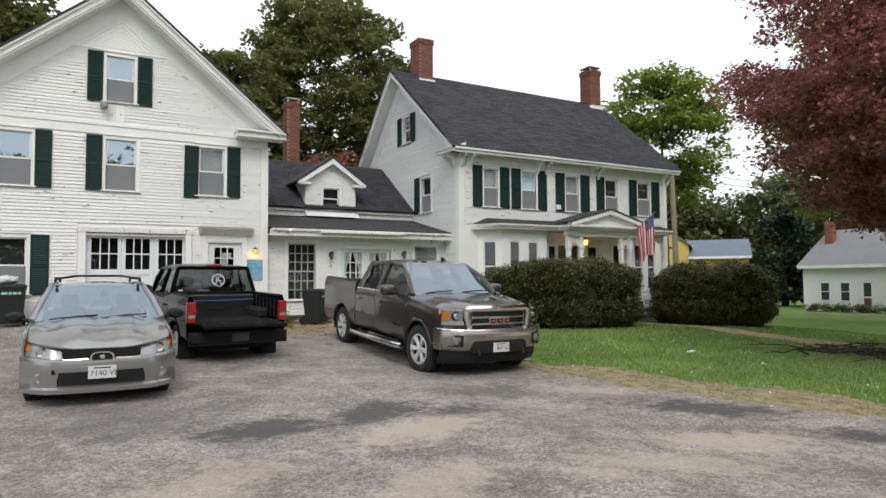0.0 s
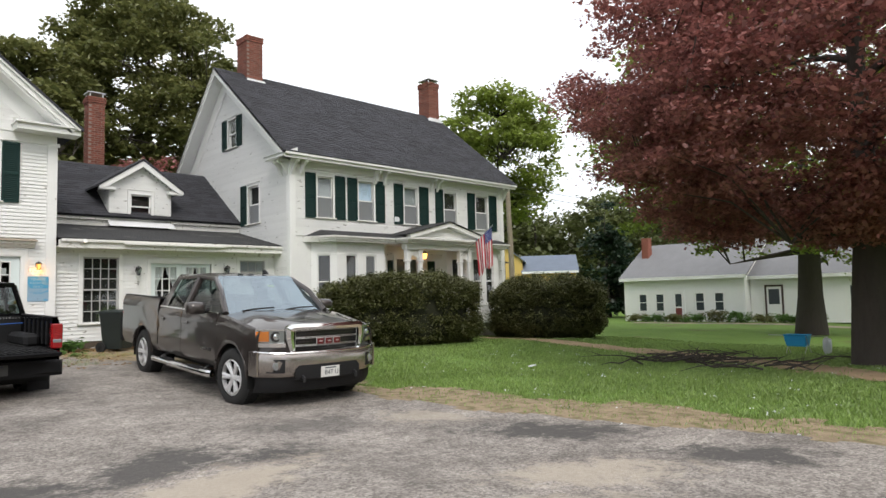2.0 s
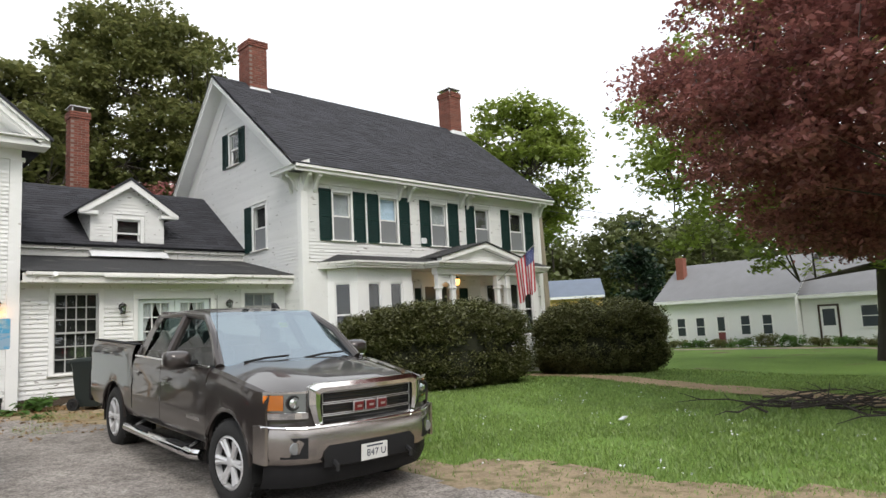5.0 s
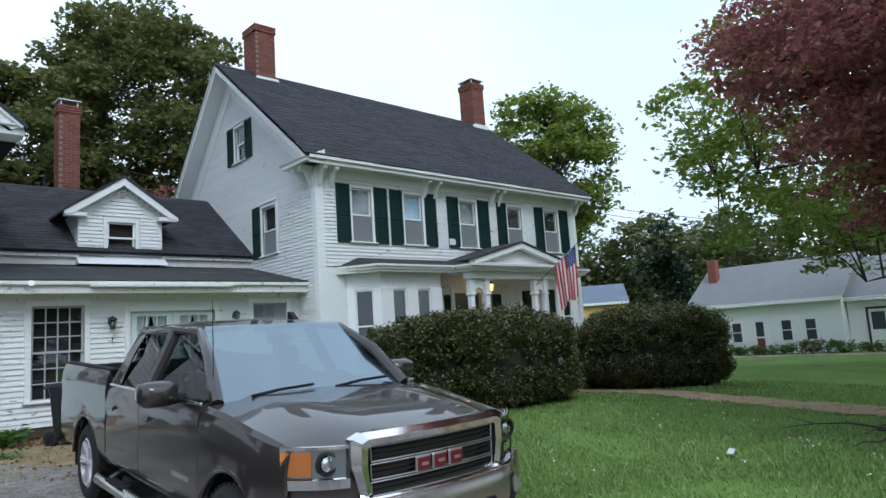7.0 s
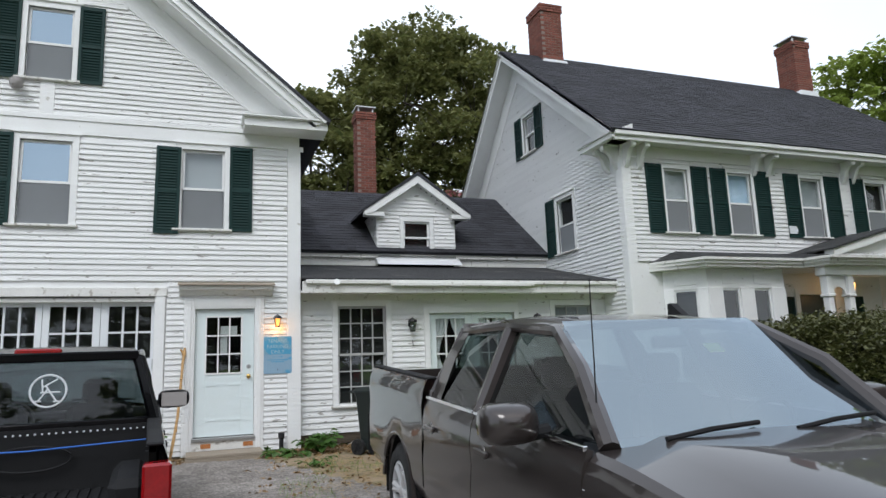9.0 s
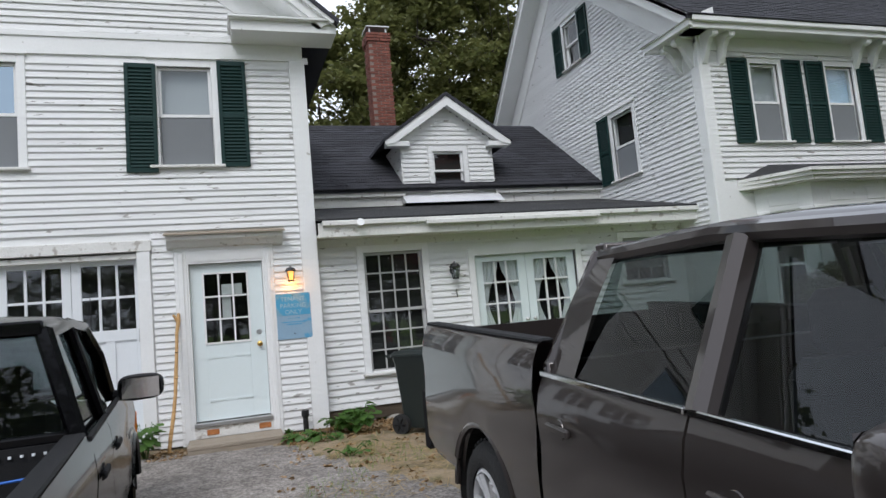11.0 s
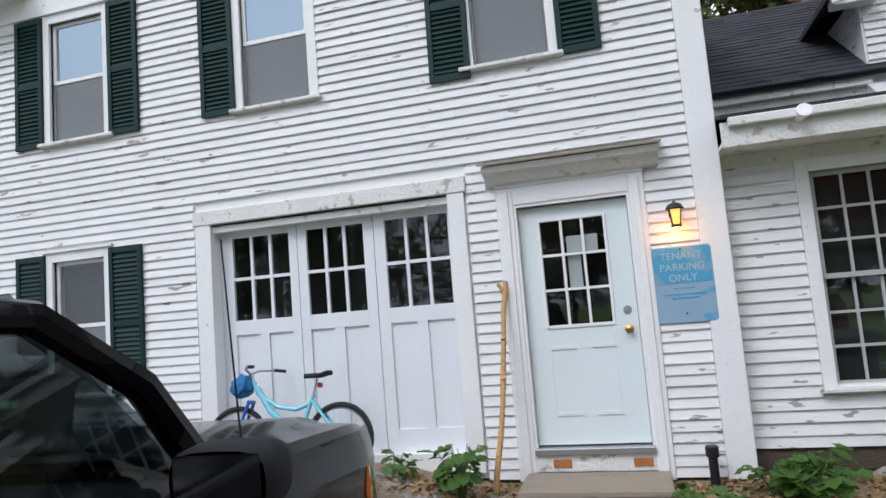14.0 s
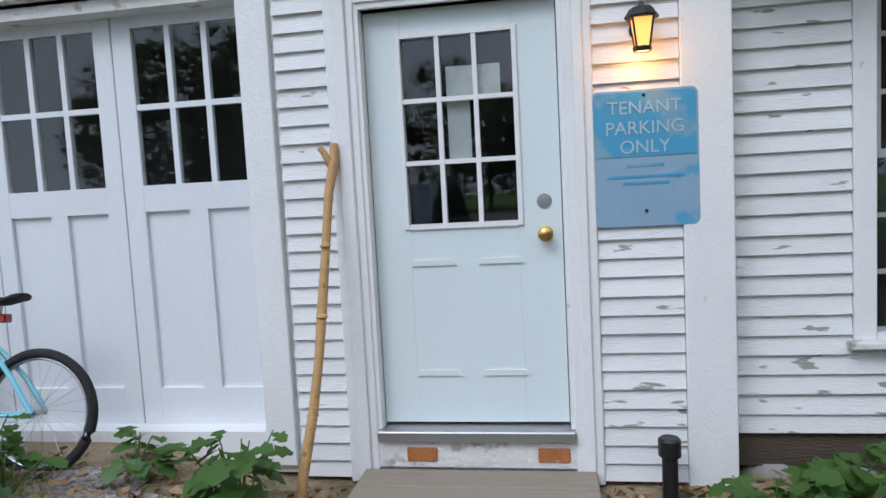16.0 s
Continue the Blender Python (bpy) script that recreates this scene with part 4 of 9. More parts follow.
REDBADGE = material("red_badge", (0.13, 0.012, 0.016), 0.3, vary=0.1, bump=0)
WHITEVINYL = material("white_vinyl_sticker", (0.7, 0.72, 0.74), 0.5, vary=0.08, bump=0)
BLUECORD = material("blue_cord", (0.02, 0.13, 0.5), 0.6, vary=0.2, bump=0)
CARGLASS = glass("tinted_car_glass", (0.62, 0.7, 0.7), 0.01, 0.6, 1.42)
WINDSHIELD = glass("windshield_glass", (0.6, 0.72, 0.74), 0.015, 0.5, 2.55)
WINDSHIELD.node_tree.nodes["Glossy BSDF"].inputs["Color"].default_value = (0.8, 0.92, 1, 1)
STICKER = material("yellow_green_sticker", (0.55, 0.7, 0.1), 0.5, vary=0.1, bump=0)


def face(bm, pts):
    bm.faces.new([bm.verts.new(p) for p in pts])
    return bm


def thick(bm, amount):
    """Gives a skin its thickness, inwards."""
    bmesh.ops.recalc_face_normals(bm, faces=bm.faces)
    bmesh.ops.solidify(bm, geom=list(bm.faces), thickness=amount)
    return bm


def words(text, size, mat, parent, m, name="lettering", label="", depth=0.002):
    c = bpy.data.curves.new(name, "FONT")
    c.body, c.size, c.align_x, c.align_y, c.extrude = text, size, "CENTER", "CENTER", depth
    ob = new(name, c)
    deps = bpy.context.evaluated_depsgraph_get()
    me = bpy.data.meshes.new_from_object(ob.evaluated_get(deps))
    bpy.data.objects.remove(ob)
    ob = new(name, me)
    me.materials.clear()
    me.materials.append(mat)
    ob.parent = parent
    ob.matrix_basis = m
    return tagged(ob, label)


def wheel(car, x, y, r, w, spokes, steer=0.0, double=True):
    """A road wheel: treaded tyre, spoked rim and hub."""
    side = 1 if y > 0 else -1
    pivot = part("wheel", lathe(B(), [(r * 0.3, -0.02), (r * 0.3, 0.02)], 16, "y"), BLACKIRON, car, m=Matrix.Translation((x, y - side * w / 2, r)) @ Matrix.Rotation(steer, 4, "Z"))
    ri = r * 0.64
    bm = B()
    lathe(bm, [(ri, -w / 2), (ri + 0.03, -w / 2 - 0.01), (r - 0.05, -w / 2 - 0.005), (r - 0.012, -w / 2 + 0.03), (r, -w / 2 + 0.06), (r, w / 2 - 0.06), (r - 0.012, w / 2 - 0.03), (r - 0.05, w / 2 + 0.005), (ri + 0.03, w / 2 + 0.01), (ri, w / 2)], 40, "y")
    bmesh.ops.delete(bm, geom=[f for f in bm.faces if len(f.verts) > 4], context="FACES_ONLY")
    for i in range(40):
        a = 2 * math.pi * i / 40
        for yy in (-0.3, -0.1, 0.1, 0.3):
            box(bm, -0.016, 0.016, yy * w - 0.02, yy * w + 0.02, r - 0.004, r + 0.009, m=Matrix.Rotation(a + 0.04 * (yy > 0), 4, "Y"))
    part("tyre", bm, RUBBER, pivot, "black treaded tyre", smooth=40)
    bm = B()
    o = side * (w / 2 - 0.01)
    lathe(bm, [(ri, o), (ri - 0.025, o + side * 0.012), (ri - 0.03, o - side * 0.05)], 32, "y")
    bmesh.ops.delete(bm, geom=[f for f in bm.faces if len(f.verts) > 4], context="FACES_ONLY")
    # Disc behind the spokes, near-black as the shade inside the wheel.
    part("brake_drum", lathe(B(), [(ri - 0.028, o - side * 0.05), (ri * 0.6, o - side * 0.09), (0.01, o - side * 0.09)], 32, "y"), DARKGAP, pivot)
    for i in range(spokes):
        a = 2 * math.pi * i / spokes
        for d in ((-0.1, 0.1) if double else (0,)):
            pts = [(0.045, o - side * 0.03), (ri * 0.55, o - side * 0.018), (ri - 0.03, o - side * 0.005)]
            tube(bm, [(math.cos(a + d * (0.6 + k * 0.25)) * q, yy, math.sin(a + d * (0.6 + k * 0.25)) * q) for k, (q, yy) in enumerate(pts)], [0.03, 0.025, 0.028], 6)
    lathe(bm, [(0.055, o - side * 0.05), (0.055, o - side * 0.006), (0.04, o + side * 0.004), (0.005, o + side * 0.004)], 16, "y")
    part("rim", bm, ALLOY, pivot, "bright cast alloy rim", smooth=40)
    return pivot


def side_section(P, x, top, arch_x=()):
    """One side of the body at x: from the sill or the wheel arch up to the shoulder."""
    zb = P["sill"]
    for ax in arch_x:
        d = abs(x - ax)
        if d < P["arch"]:
            zb = max(zb, P["tyre"] * 0.98 + math.sqrt(P["arch"] ** 2 - d ** 2))
    w = P["hw"]
    taper = 1.0
    if x > 0.2:
        taper = 1 - P["taper"] * ((x - 0.2) / (P["foh"] - 0.2)) ** 2
    hs = [(0.94, zb), (0.995, zb + (0.62 * top - zb) * 0.35 if zb < 0.62 * top else zb + 0.01), (1.0, max(0.64 * top, zb + 0.02)), (0.99, max(0.76 * top, zb + 0.03)), (1.0, max(0.86 * top, zb + 0.04)), (0.985, max(0.94 * top, zb + 0.05)), (0.955, top)]
    return [(w * taper * a, z) for a, z in hs]


def pickup(name, P, m, label):
    """A pickup truck: origin under the middle of the front axle, x forward, y to its left."""
    car = thing(name, m, label, "pickup truck")
    paintm, wb, hw_, cowl, back = P["paint"], P["wb"], P["hw"], P["cowl"], P["cab_back"]
    tail = -(wb + P["roh"])
    # front fenders and bonnet
    def hood_z(x):
        return P["hood_f"] + (P["hood_b"] - P["hood_f"]) * smooth01((P["foh"] - 0.05 - x) / (P["foh"] - cowl)) ** 0.8
    for s in (1, -1):
        xs = sorted(set(spread(cowl, P.get("fender_end", P["foh"] - 0.1), 6) + spread(-P["arch"] + 0.001, P["arch"] - 0.001, 14)))
        bm = B()
        rows = [[(x, s * y, z) for y, z in side_section(P, x, hood_z(x) - 0.07, (0,))] for x in xs if x <= P["foh"] - 0.05]
        loft(bm, rows)
        part("fender", thick(bm, 0.02), paintm, car, smooth=30)
    bm = B()
    rows = []
    for x in spread(cowl - 0.02, P["foh"] - 0.05, 8):
        w = side_section(P, x, 1, ())[6][0]
        z = hood_z(x)
        drop = 0.05 * smooth01((x - P["foh"] + 0.35) / 0.35)
        rows.append([(x, -w, z - 0.07 - drop), (x, -w * 0.96, z - 0.035 - drop), (x, -w * 0.72, z - 0.02 - drop), (x, -w * 0.62, z + 0.01 - drop), (x, -w * 0.3, z + 0.012 - drop), (x, 0, z + 0.014 - drop), (x, w * 0.3, z + 0.012 - drop), (x, w * 0.62, z + 0.01 - drop), (x, w * 0.72, z - 0.02 - drop), (x, w * 0.96, z - 0.035 - drop), (x, w, z - 0.07 - drop)])
    if "nose" in P:
        span = P["foh"] - 0.05 - cowl
        rows = [[(cowl + (x - cowl) * (P["nose"](y) - 0.035 - cowl) / span, y, z) for x, y, z in r] for r in rows]
    loft(bm, rows)
    part("hood", thick(bm, 0.03), paintm, car, smooth=32)
    # doors
    for s in (1, -1):
        for i, (a, b) in enumerate(zip(P["doors"], P["doors"][1:])):
            bm = B()
            arch = (-wb,)
            rows = [[(x, s * y, z) for y, z in side_section(P, x, P["belt"], arch)] for x in spread(a - 0.006, b + 0.006, 6)]
            loft(bm, rows)
            d = part("door", thick(bm, 0.03), paintm, car, smooth=30)
            hx = b + 0.12
            hb = B()
            box(hb, hx, hx + 0.2, s * (hw_ + 0.012) - 0.012, s * (hw_ + 0.012) + 0.012, P["belt"] * 0.83, P["belt"] * 0.83 + 0.035, 0.008)
            lathe(hb, [(0.045, s * (hw_ - 0.012)), (0.04, s * (hw_ + 0.003))], 16, "y", (hx + 0.1, 0, P["belt"] * 0.83 + 0.017))
            part("door_handle", hb, paintm if P["body_handles"] else PLASTIC, d)
            tb = B()
            box(tb, b + 0.01, a - 0.01, s * hw_ * 0.962 - 0.012, s * hw_ * 0.962 + 0.012, P["belt"] - 0.012, P["belt"] + 0.012, 0.004)
            part("belt_moulding", tb, P["belt_mat"], d)
    # cab frame: pillars, roof, back panel
    rw, rz = P["roof_hw"], P["roof"]
    wx = P["ws_top"]
    rb = back + 0.12
    by = hw_ * 0.945
    bm = B()
    rows = []
    for x in spread(wx, rb, 6):
        t = (x - wx) / (rb - wx)
        z = rz - 0.05 * (2 * t - 1) ** 2 - 0.012
        rows.append([(x, -rw, z - 0.06), (x, -rw * 0.93, z - 0.015), (x, -rw * 0.6, z + 0.005), (x, 0, z + 0.012), (x, rw * 0.6, z + 0.005), (x, rw * 0.93, z - 0.015), (x, rw, z - 0.06)])
    loft(bm, rows)
    part("roof", thick(bm, 0.03), paintm, car, smooth=40)
    for s in (1, -1):
        bm = B()
        tube(bm, [(cowl - 0.02, s * P["cowl_hw"], P["belt"] - 0.01), ((cowl + wx) / 2 + 0.02, s * (P["cowl_hw"] + rw) * 0.505, (P["belt"] + rz - 0.06) / 2 + 0.03), (wx, s * rw, rz - 0.1), (wx - 0.1, s * rw, rz - 0.085)], [0.05, 0.045, 0.04, 0.03], 8)
        tube(bm, [(wx - 0.02, s * (rw + 0.004), rz - 0.1), ((wx + rb) / 2, s * (rw + 0.006), rz - 0.07), (rb, s * rw, rz - 0.105)], 0.034, 8)
        # rear pillar as a tapered panel
        pw = P["pillar"]
        loft(bm, [[(back + 0.012, s * by, P["belt"] - 0.03), (back + 0.02 + pw, s * by, P["belt"] - 0.03)], [(back + 0.06, s * (by + rw) / 2 * 1.01, (P["belt"] + rz) / 2), (back + 0.06 + pw * 0.9, s * (by + rw) / 2 * 1.01, (P["belt"] + rz) / 2)], [(rb - 0.02, s * rw, rz - 0.07), (rb + pw * 0.55, s * rw, rz - 0.07)]])
        mx = P["doors"][1]
        tube(bm, [(mx + 0.03, s * by * 0.985, P["belt"] - 0.01), (mx - 0.03, s * (rw + 0.006), rz - 0.1)], P.get("mid_pillar", 0.032), 8)
        part("cab_side_frame", bm, paintm, car, smooth=40)
        # side glass
        zt = rz - 0.1
        bm = B()
        face(bm, [(cowl - 0.1, s * (P["cowl_hw"] + 0.01), P["belt"]), (mx + 0.05, s * (by - 0.02), P["belt"]), (mx, s * (rw - 0.005), zt), (wx + 0.01, s * (rw - 0.005), zt)])
        part("side_window", bm, CARGLASS, car)
        bm = B()
        face(bm, [(mx + 0.0, s * (by - 0.02), P["belt"]), (back + pw, s * (by - 0.02), P["belt"]), (rb + pw * 0.5, s * (rw - 0.005), zt), (mx - 0.03, s * (rw - 0.005), zt)])
        part("side_window", bm, CARGLASS, car)
    bm = B()
    rows = []
    for t in spread(0, 1, 4):
        x, z, w = cowl + 0.02 + (wx + 0.03 - cowl - 0.02) * t, P["hood_b"] - 0.03 + (rz - 0.045 - P["hood_b"] + 0.03) * t, P["cowl_hw"] * 0.98 + (rw * 0.95 - P["cowl_hw"] * 0.98) * t
        rows.append([(x + 0.09 * (1 - (q * q)) - 0.05, q * w, z) for q in spread(-1, 1, 8)])
    loft(bm, rows)
    part("windshield", bm, WINDSHIELD, car, "sky-reflecting windshield", smooth=60)
    bm = B()
    loft(bm, [[(back + 0.02, q * by * 0.93, P["belt"] + 0.04) for q in spread(-1, 1, 2)], [(rb - 0.03, q * rw * 0.96, rz - 0.1) for q in spread(-1, 1, 2)]])
    part("rear_window", bm, CARGLASS, car)
    bm = B()
    box(bm, back, back + 0.05, -by, by, P["sill"], P["belt"] + 0.05, 0.01)
    box(bm, rb - 0.07, rb + 0.02, -rw, rw, rz - 0.115, rz - 0.045, 0.01)
    for s in (1, -1):
        tube(bm, [(back + 0.015, s * by * 0.97, P["belt"]), (rb - 0.03, s * rw * 0.99, rz - 0.09)], 0.04, 6)
    part("cab_back", bm, paintm, car, smooth=40)
    # cabin inside: floor, dash, seats, steering wheel
    bm = B()
    box(bm, back + 0.06, cowl + 0.1, -by + 0.08, by - 0.08, P["sill"], P["sill"] + 0.1)
    box(bm, cowl - 0.32, cowl + 0.06, -by + 0.08, by - 0.08, P["sill"] + 0.1, P["belt"] - 0.02, 0.04)
    part("dashboard", bm, SEAT, car)
    for s in (1, -1):
        bm = B()
        sx = (cowl + P["doors"][1]) / 2 - 0.42
        box(bm, sx - 0.1, sx + 0.45, s * 0.38 - 0.25, s * 0.38 + 0.25, P["sill"] + 0.1, P["sill"] + 0.36, 0.05)
        box(bm, sx - 0.28, sx - 0.08, s * 0.38 - 0.25, s * 0.38 + 0.25, P["sill"] + 0.3, P["belt"] + 0.12, 0.06)
        box(bm, sx - 0.28, sx - 0.16, s * 0.38 - 0.13, s * 0.38 + 0.13, P["belt"] + 0.12, P["belt"] + 0.32, 0.04)
        part("seat", bm, SEAT, car, "dark upholstered car seat")
    bm = B()
    pts = [(cowl - 0.45 + 0.08 * math.sin(a), 0.38 + 0.19 * math.cos(a), P["belt"] - 0.06 + 0.17 * math.sin(a)) for a in spread(0, 2 * math.pi, 16)]
    tube(bm, pts, 0.016, 6)
    part("steering_wheel", bm, PLASTIC, car)
    # bed
    for s in (1, -1):
        bm = B()
        xs = sorted(set(spread(back - 0.02, tail + 0.1, 6) + spread(-wb - P["arch"] + 0.001, -wb + P["arch"] - 0.001, 14)), reverse=True)
        xs = [x for x in xs if tail + 0.05 <= x <= back - 0.02]
        rows = []
        for x in xs:
            sec = side_section(P, x, P["rail"], (-wb,))
            sec = [(y, z) for y, z in sec] + [(hw_ * 0.93, P["rail"] + 0.012), (hw_ * 0.87, P["rail"]), (hw_ * 0.865, P["floor"])]
            rows.append([(x, s * y, z) for y, z in sec])
        loft(bm, rows)
        b = part("bed_side", bm, paintm, car, smooth=32)
        rb_ = B()
        box(rb_, tail + 0.08, back - 0.04, s * hw_ * 0.905 - 0.045, s * hw_ * 0.905 + 0.045, P["rail"] + 0.003, P["rail"] + 0.022, 0.008)
        part("bed_rail_cap", rb_, PLASTIC, b, "black plastic bed rail cap")
    liner = B()
    box(liner, tail + 0.08, back - 0.02, -hw_ * 0.865, hw_ * 0.865, P["floor"] - 0.03, P["floor"])
    n = 22
    for i in range(n):
        y = -hw_ * 0.82 + 1.64 * hw_ * i / (n - 1)
        part("liner_rib", box(B(), tail + 0.1, back - 0.06, y - 0.018, y + 0.018, P["floor"], P["floor"] + 0.014), PLASTIC, car)
    for s in (1, -1):
        part("wheel_box", box(B(), -wb - 0.42, -wb + 0.42, s * hw_ * 0.74 - 0.11, s * hw_ * 0.74 + 0.11, P["floor"], P["floor"] + 0.2, 0.05), PLASTIC, car)
        for i in range(9):
            x = tail + 0.3 + i * 0.2
            if x < back - 0.1:
                part("liner_rib", box(B(), x - 0.02, x + 0.02, s * hw_ * 0.858 - 0.008, s * hw_ * 0.858 + 0.008, P["floor"] + 0.05, P["rail"] - 0.05), PLASTIC, car)
    box(liner, back - 0.03, back - 0.015, -hw_ * 0.865, hw_ * 0.865, P["floor"], P["rail"] - 0.01)
    part("bed_liner", liner, PLASTIC, car, "ribbed black bed liner")
    # wheel wells and frame, coloured near-black as the shade under the body
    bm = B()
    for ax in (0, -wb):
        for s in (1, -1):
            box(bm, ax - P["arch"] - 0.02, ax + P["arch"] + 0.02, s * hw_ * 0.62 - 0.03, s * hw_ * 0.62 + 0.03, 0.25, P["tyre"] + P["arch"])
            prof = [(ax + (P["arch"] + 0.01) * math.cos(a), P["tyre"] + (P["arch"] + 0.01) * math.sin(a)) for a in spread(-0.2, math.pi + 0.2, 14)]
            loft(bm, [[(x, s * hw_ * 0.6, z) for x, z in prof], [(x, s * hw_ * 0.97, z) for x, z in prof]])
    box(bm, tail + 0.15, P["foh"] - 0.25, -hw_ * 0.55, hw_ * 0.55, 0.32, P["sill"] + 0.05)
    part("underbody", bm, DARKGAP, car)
    for s in (1, -1):
        for ax in (0, -wb):
            lip = B()
            pts = [(ax + (P["arch"] + 0.005) * math.cos(a), s * (hw_ * (0.985 if ax else 0.98)), P["tyre"] * 0.98 + (P["arch"] + 0.005) * math.sin(a)) for a in spread(0.12, math.pi - 0.12, 16)]
            tube(lip, pts, P["lip"], 6)
            part("wheel_arch_lip", lip, P["lip_mat"], car, smooth=50)
    for ax in (0, -wb):
        for s in (1, -1):
            wheel(car, ax, s * P["track"], P["tyre"], P["tyre_w"], P["spokes"], P["steer"] if ax == 0 else 0, P["double"])
    # mirrors, wipers
    for s in (1, -1):
        bm = B()
        mx = P["mirror_x"]
        rows = []
        for k, (dx, sc) in enumerate(((0.1, 0.45), (0.06, 0.85), (0.0, 1.0), (-0.08, 0.97), (-0.1, 0.88))):
            rows.append([(mx + dx, s * (hw_ + P["mirror_out"]) + sc * 0.145 * math.copysign(abs(math.cos(a)) ** 0.6, math.cos(a)), P["belt"] + 0.06 + sc * P["mirror_h"] * math.copysign(abs(math.sin(a)) ** 0.6, math.sin(a))) for a in spread(0, 2 * math.pi, 20)[:-1]])
        vs = loft(bm, rows, True)
        bm.faces.new(vs[0])
        mir = part("side_mirror", bm, P["mirror_mat"], car, smooth=50)
        bm = B()
        face(bm, [(mx - 0.102, s * (hw_ + P["mirror_out"]) + dy * 0.115, P["belt"] + 0.06 + dz * P["mirror_h"] * 0.78) for dy, dz in ((-1, -1), (1, -1), (1, 1), (-1, 1))])
        part("mirror_glass", bm, CHROME, mir)
        bm = B()
        tube(bm, [(mx, s * by * 0.98, P["belt"] + 0.02), (mx, s * (hw_ + 0.08), P["belt"] + 0.0)], 0.035, 8)
        part("mirror_arm", bm, PLASTIC, mir)
        bm = B()
        y0 = 0.1 if s > 0 else -0.62
        tube(bm, [(cowl + 0.06, y0, P["hood_b"] + 0.01), (cowl + 0.045, y0 + 0.25, P["hood_b"] + 0.035), (cowl + 0.0, y0 + 0.55, P["hood_b"] + 0.04)], 0.012, 6)
        part("wiper", bm, PLASTIC, car)
    return car


def nose_x(y):
    """How far forward the truck's face stands at y."""
    return 0.97 - 0.045 * (abs(y) / 0.6) ** 2 - 0.2 * max(0, (abs(y) - 0.6) / 0.36) ** 1.7


SIERRA = dict(paint=GREYPAINT, taper=0.09, fender_end=0.72, nose=nose_x, cowl_hw=0.85, wb=3.645, foh=0.91, roh=1.2, hw=1.0, sill=0.5, belt=1.28, hood_f=1.17, hood_b=1.3, roof=1.87, cowl=-0.46, ws_top=-1.24, cab_back=-2.84, doors=(-0.48, -1.82, -2.83), roof_hw=0.67, rail=1.4, floor=0.88,
              tyre=0.405, tyre_w=0.27, arch=0.5, track=0.975, spokes=6, double=True, steer=0.12, lip=0.02, lip_mat=GREYPAINT, mid_pillar=0.055, pillar=0.24, body_handles=True, belt_mat=CHROME, mirror_h=0.1, mirror_out=0.13, mirror_x=-0.9, mirror_mat=GREYPAINT)
tr_m = pose(8.2, 5.62, ground_z(7.4, 5.62) - 0.01, 0, 3.1, -91.5) @ Matrix.Scale(1.02, 4)
truck = pickup("grey_pickup_truck", SIERRA, tr_m, "dark grey metallic four-door pickup truck with a chrome grille")
# front end
BUMPER = material("brushed_grey_bumper", (0.36, 0.33, 0.31), 0.26, metal=0.9, vary=0.1, bump=0)
bm = B()
rows = []
for z, out in ((0.47, -0.02), (0.5, 0.03), (0.56, 0.055), (0.68, 0.06), (0.76, 0.05), (0.8, 0.03), (0.82, -0.02)):
    rows.append([(nose_x(q * 0.96) + out, q * 0.975, z + 0.02 * abs(q) ** 4) for q in spread(-1, 1, 24)])
loft(bm, rows)
for s in (-1, 1):
    loft(bm, [[(0.76 - t, s * (0.972 + 0.02 * min(1, t * 4)), z) for z in (0.5, 0.62, 0.83)] for t in (0, 0.08, 0.2)])
part("front_bumper", thick(bm, 0.03), BUMPER, truck, "grey metal front bumper with chrome upper edge", smooth=40)
bm = B()
tube(bm, [(nose_x(q * 0.96) + 0.035, q * 0.975, 0.805 + 0.02 * abs(q) ** 4) for q in spread(-1, 1, 24)], 0.014, 6)
part("bumper_chrome_strip", bm, CHROME, truck)
bm = B()
loft(bm, [[(nose_x(y) - 0.02 + 0.02 * (z < 0.8), y, z) for y in spread(-0.94, 0.94, 20)] for z in (0.78, 0.86, 0.98, 1.1, 1.13)])
part("front_panel", thick(bm, 0.02), GREYPAINT, truck, smooth=40)
bm = B()
loft(bm, [[(nose_x(q * 0.94) - 0.02 + out, q * 0.94, z) for q in spread(-1, 1, 16)] for z, out in ((0.27, -0.06), (0.36, 0.0), (0.5, 0.01))])
part("air_dam", bm, PLASTIC, truck, smooth=40)
bm = B()
loft(bm, [[(nose_x(y) + out, y * wide, z) for y in spread(-0.52, 0.52, 8)] for z, out, wide in ((0.42, 0.0, 0.9), (0.45, 0.065, 1.0), (0.58, 0.072, 1.0), (0.64, 0.066, 0.9))])
part("bumper_opening", bm, PLASTIC, truck, "black opening in the bumper behind the plate", smooth=30)
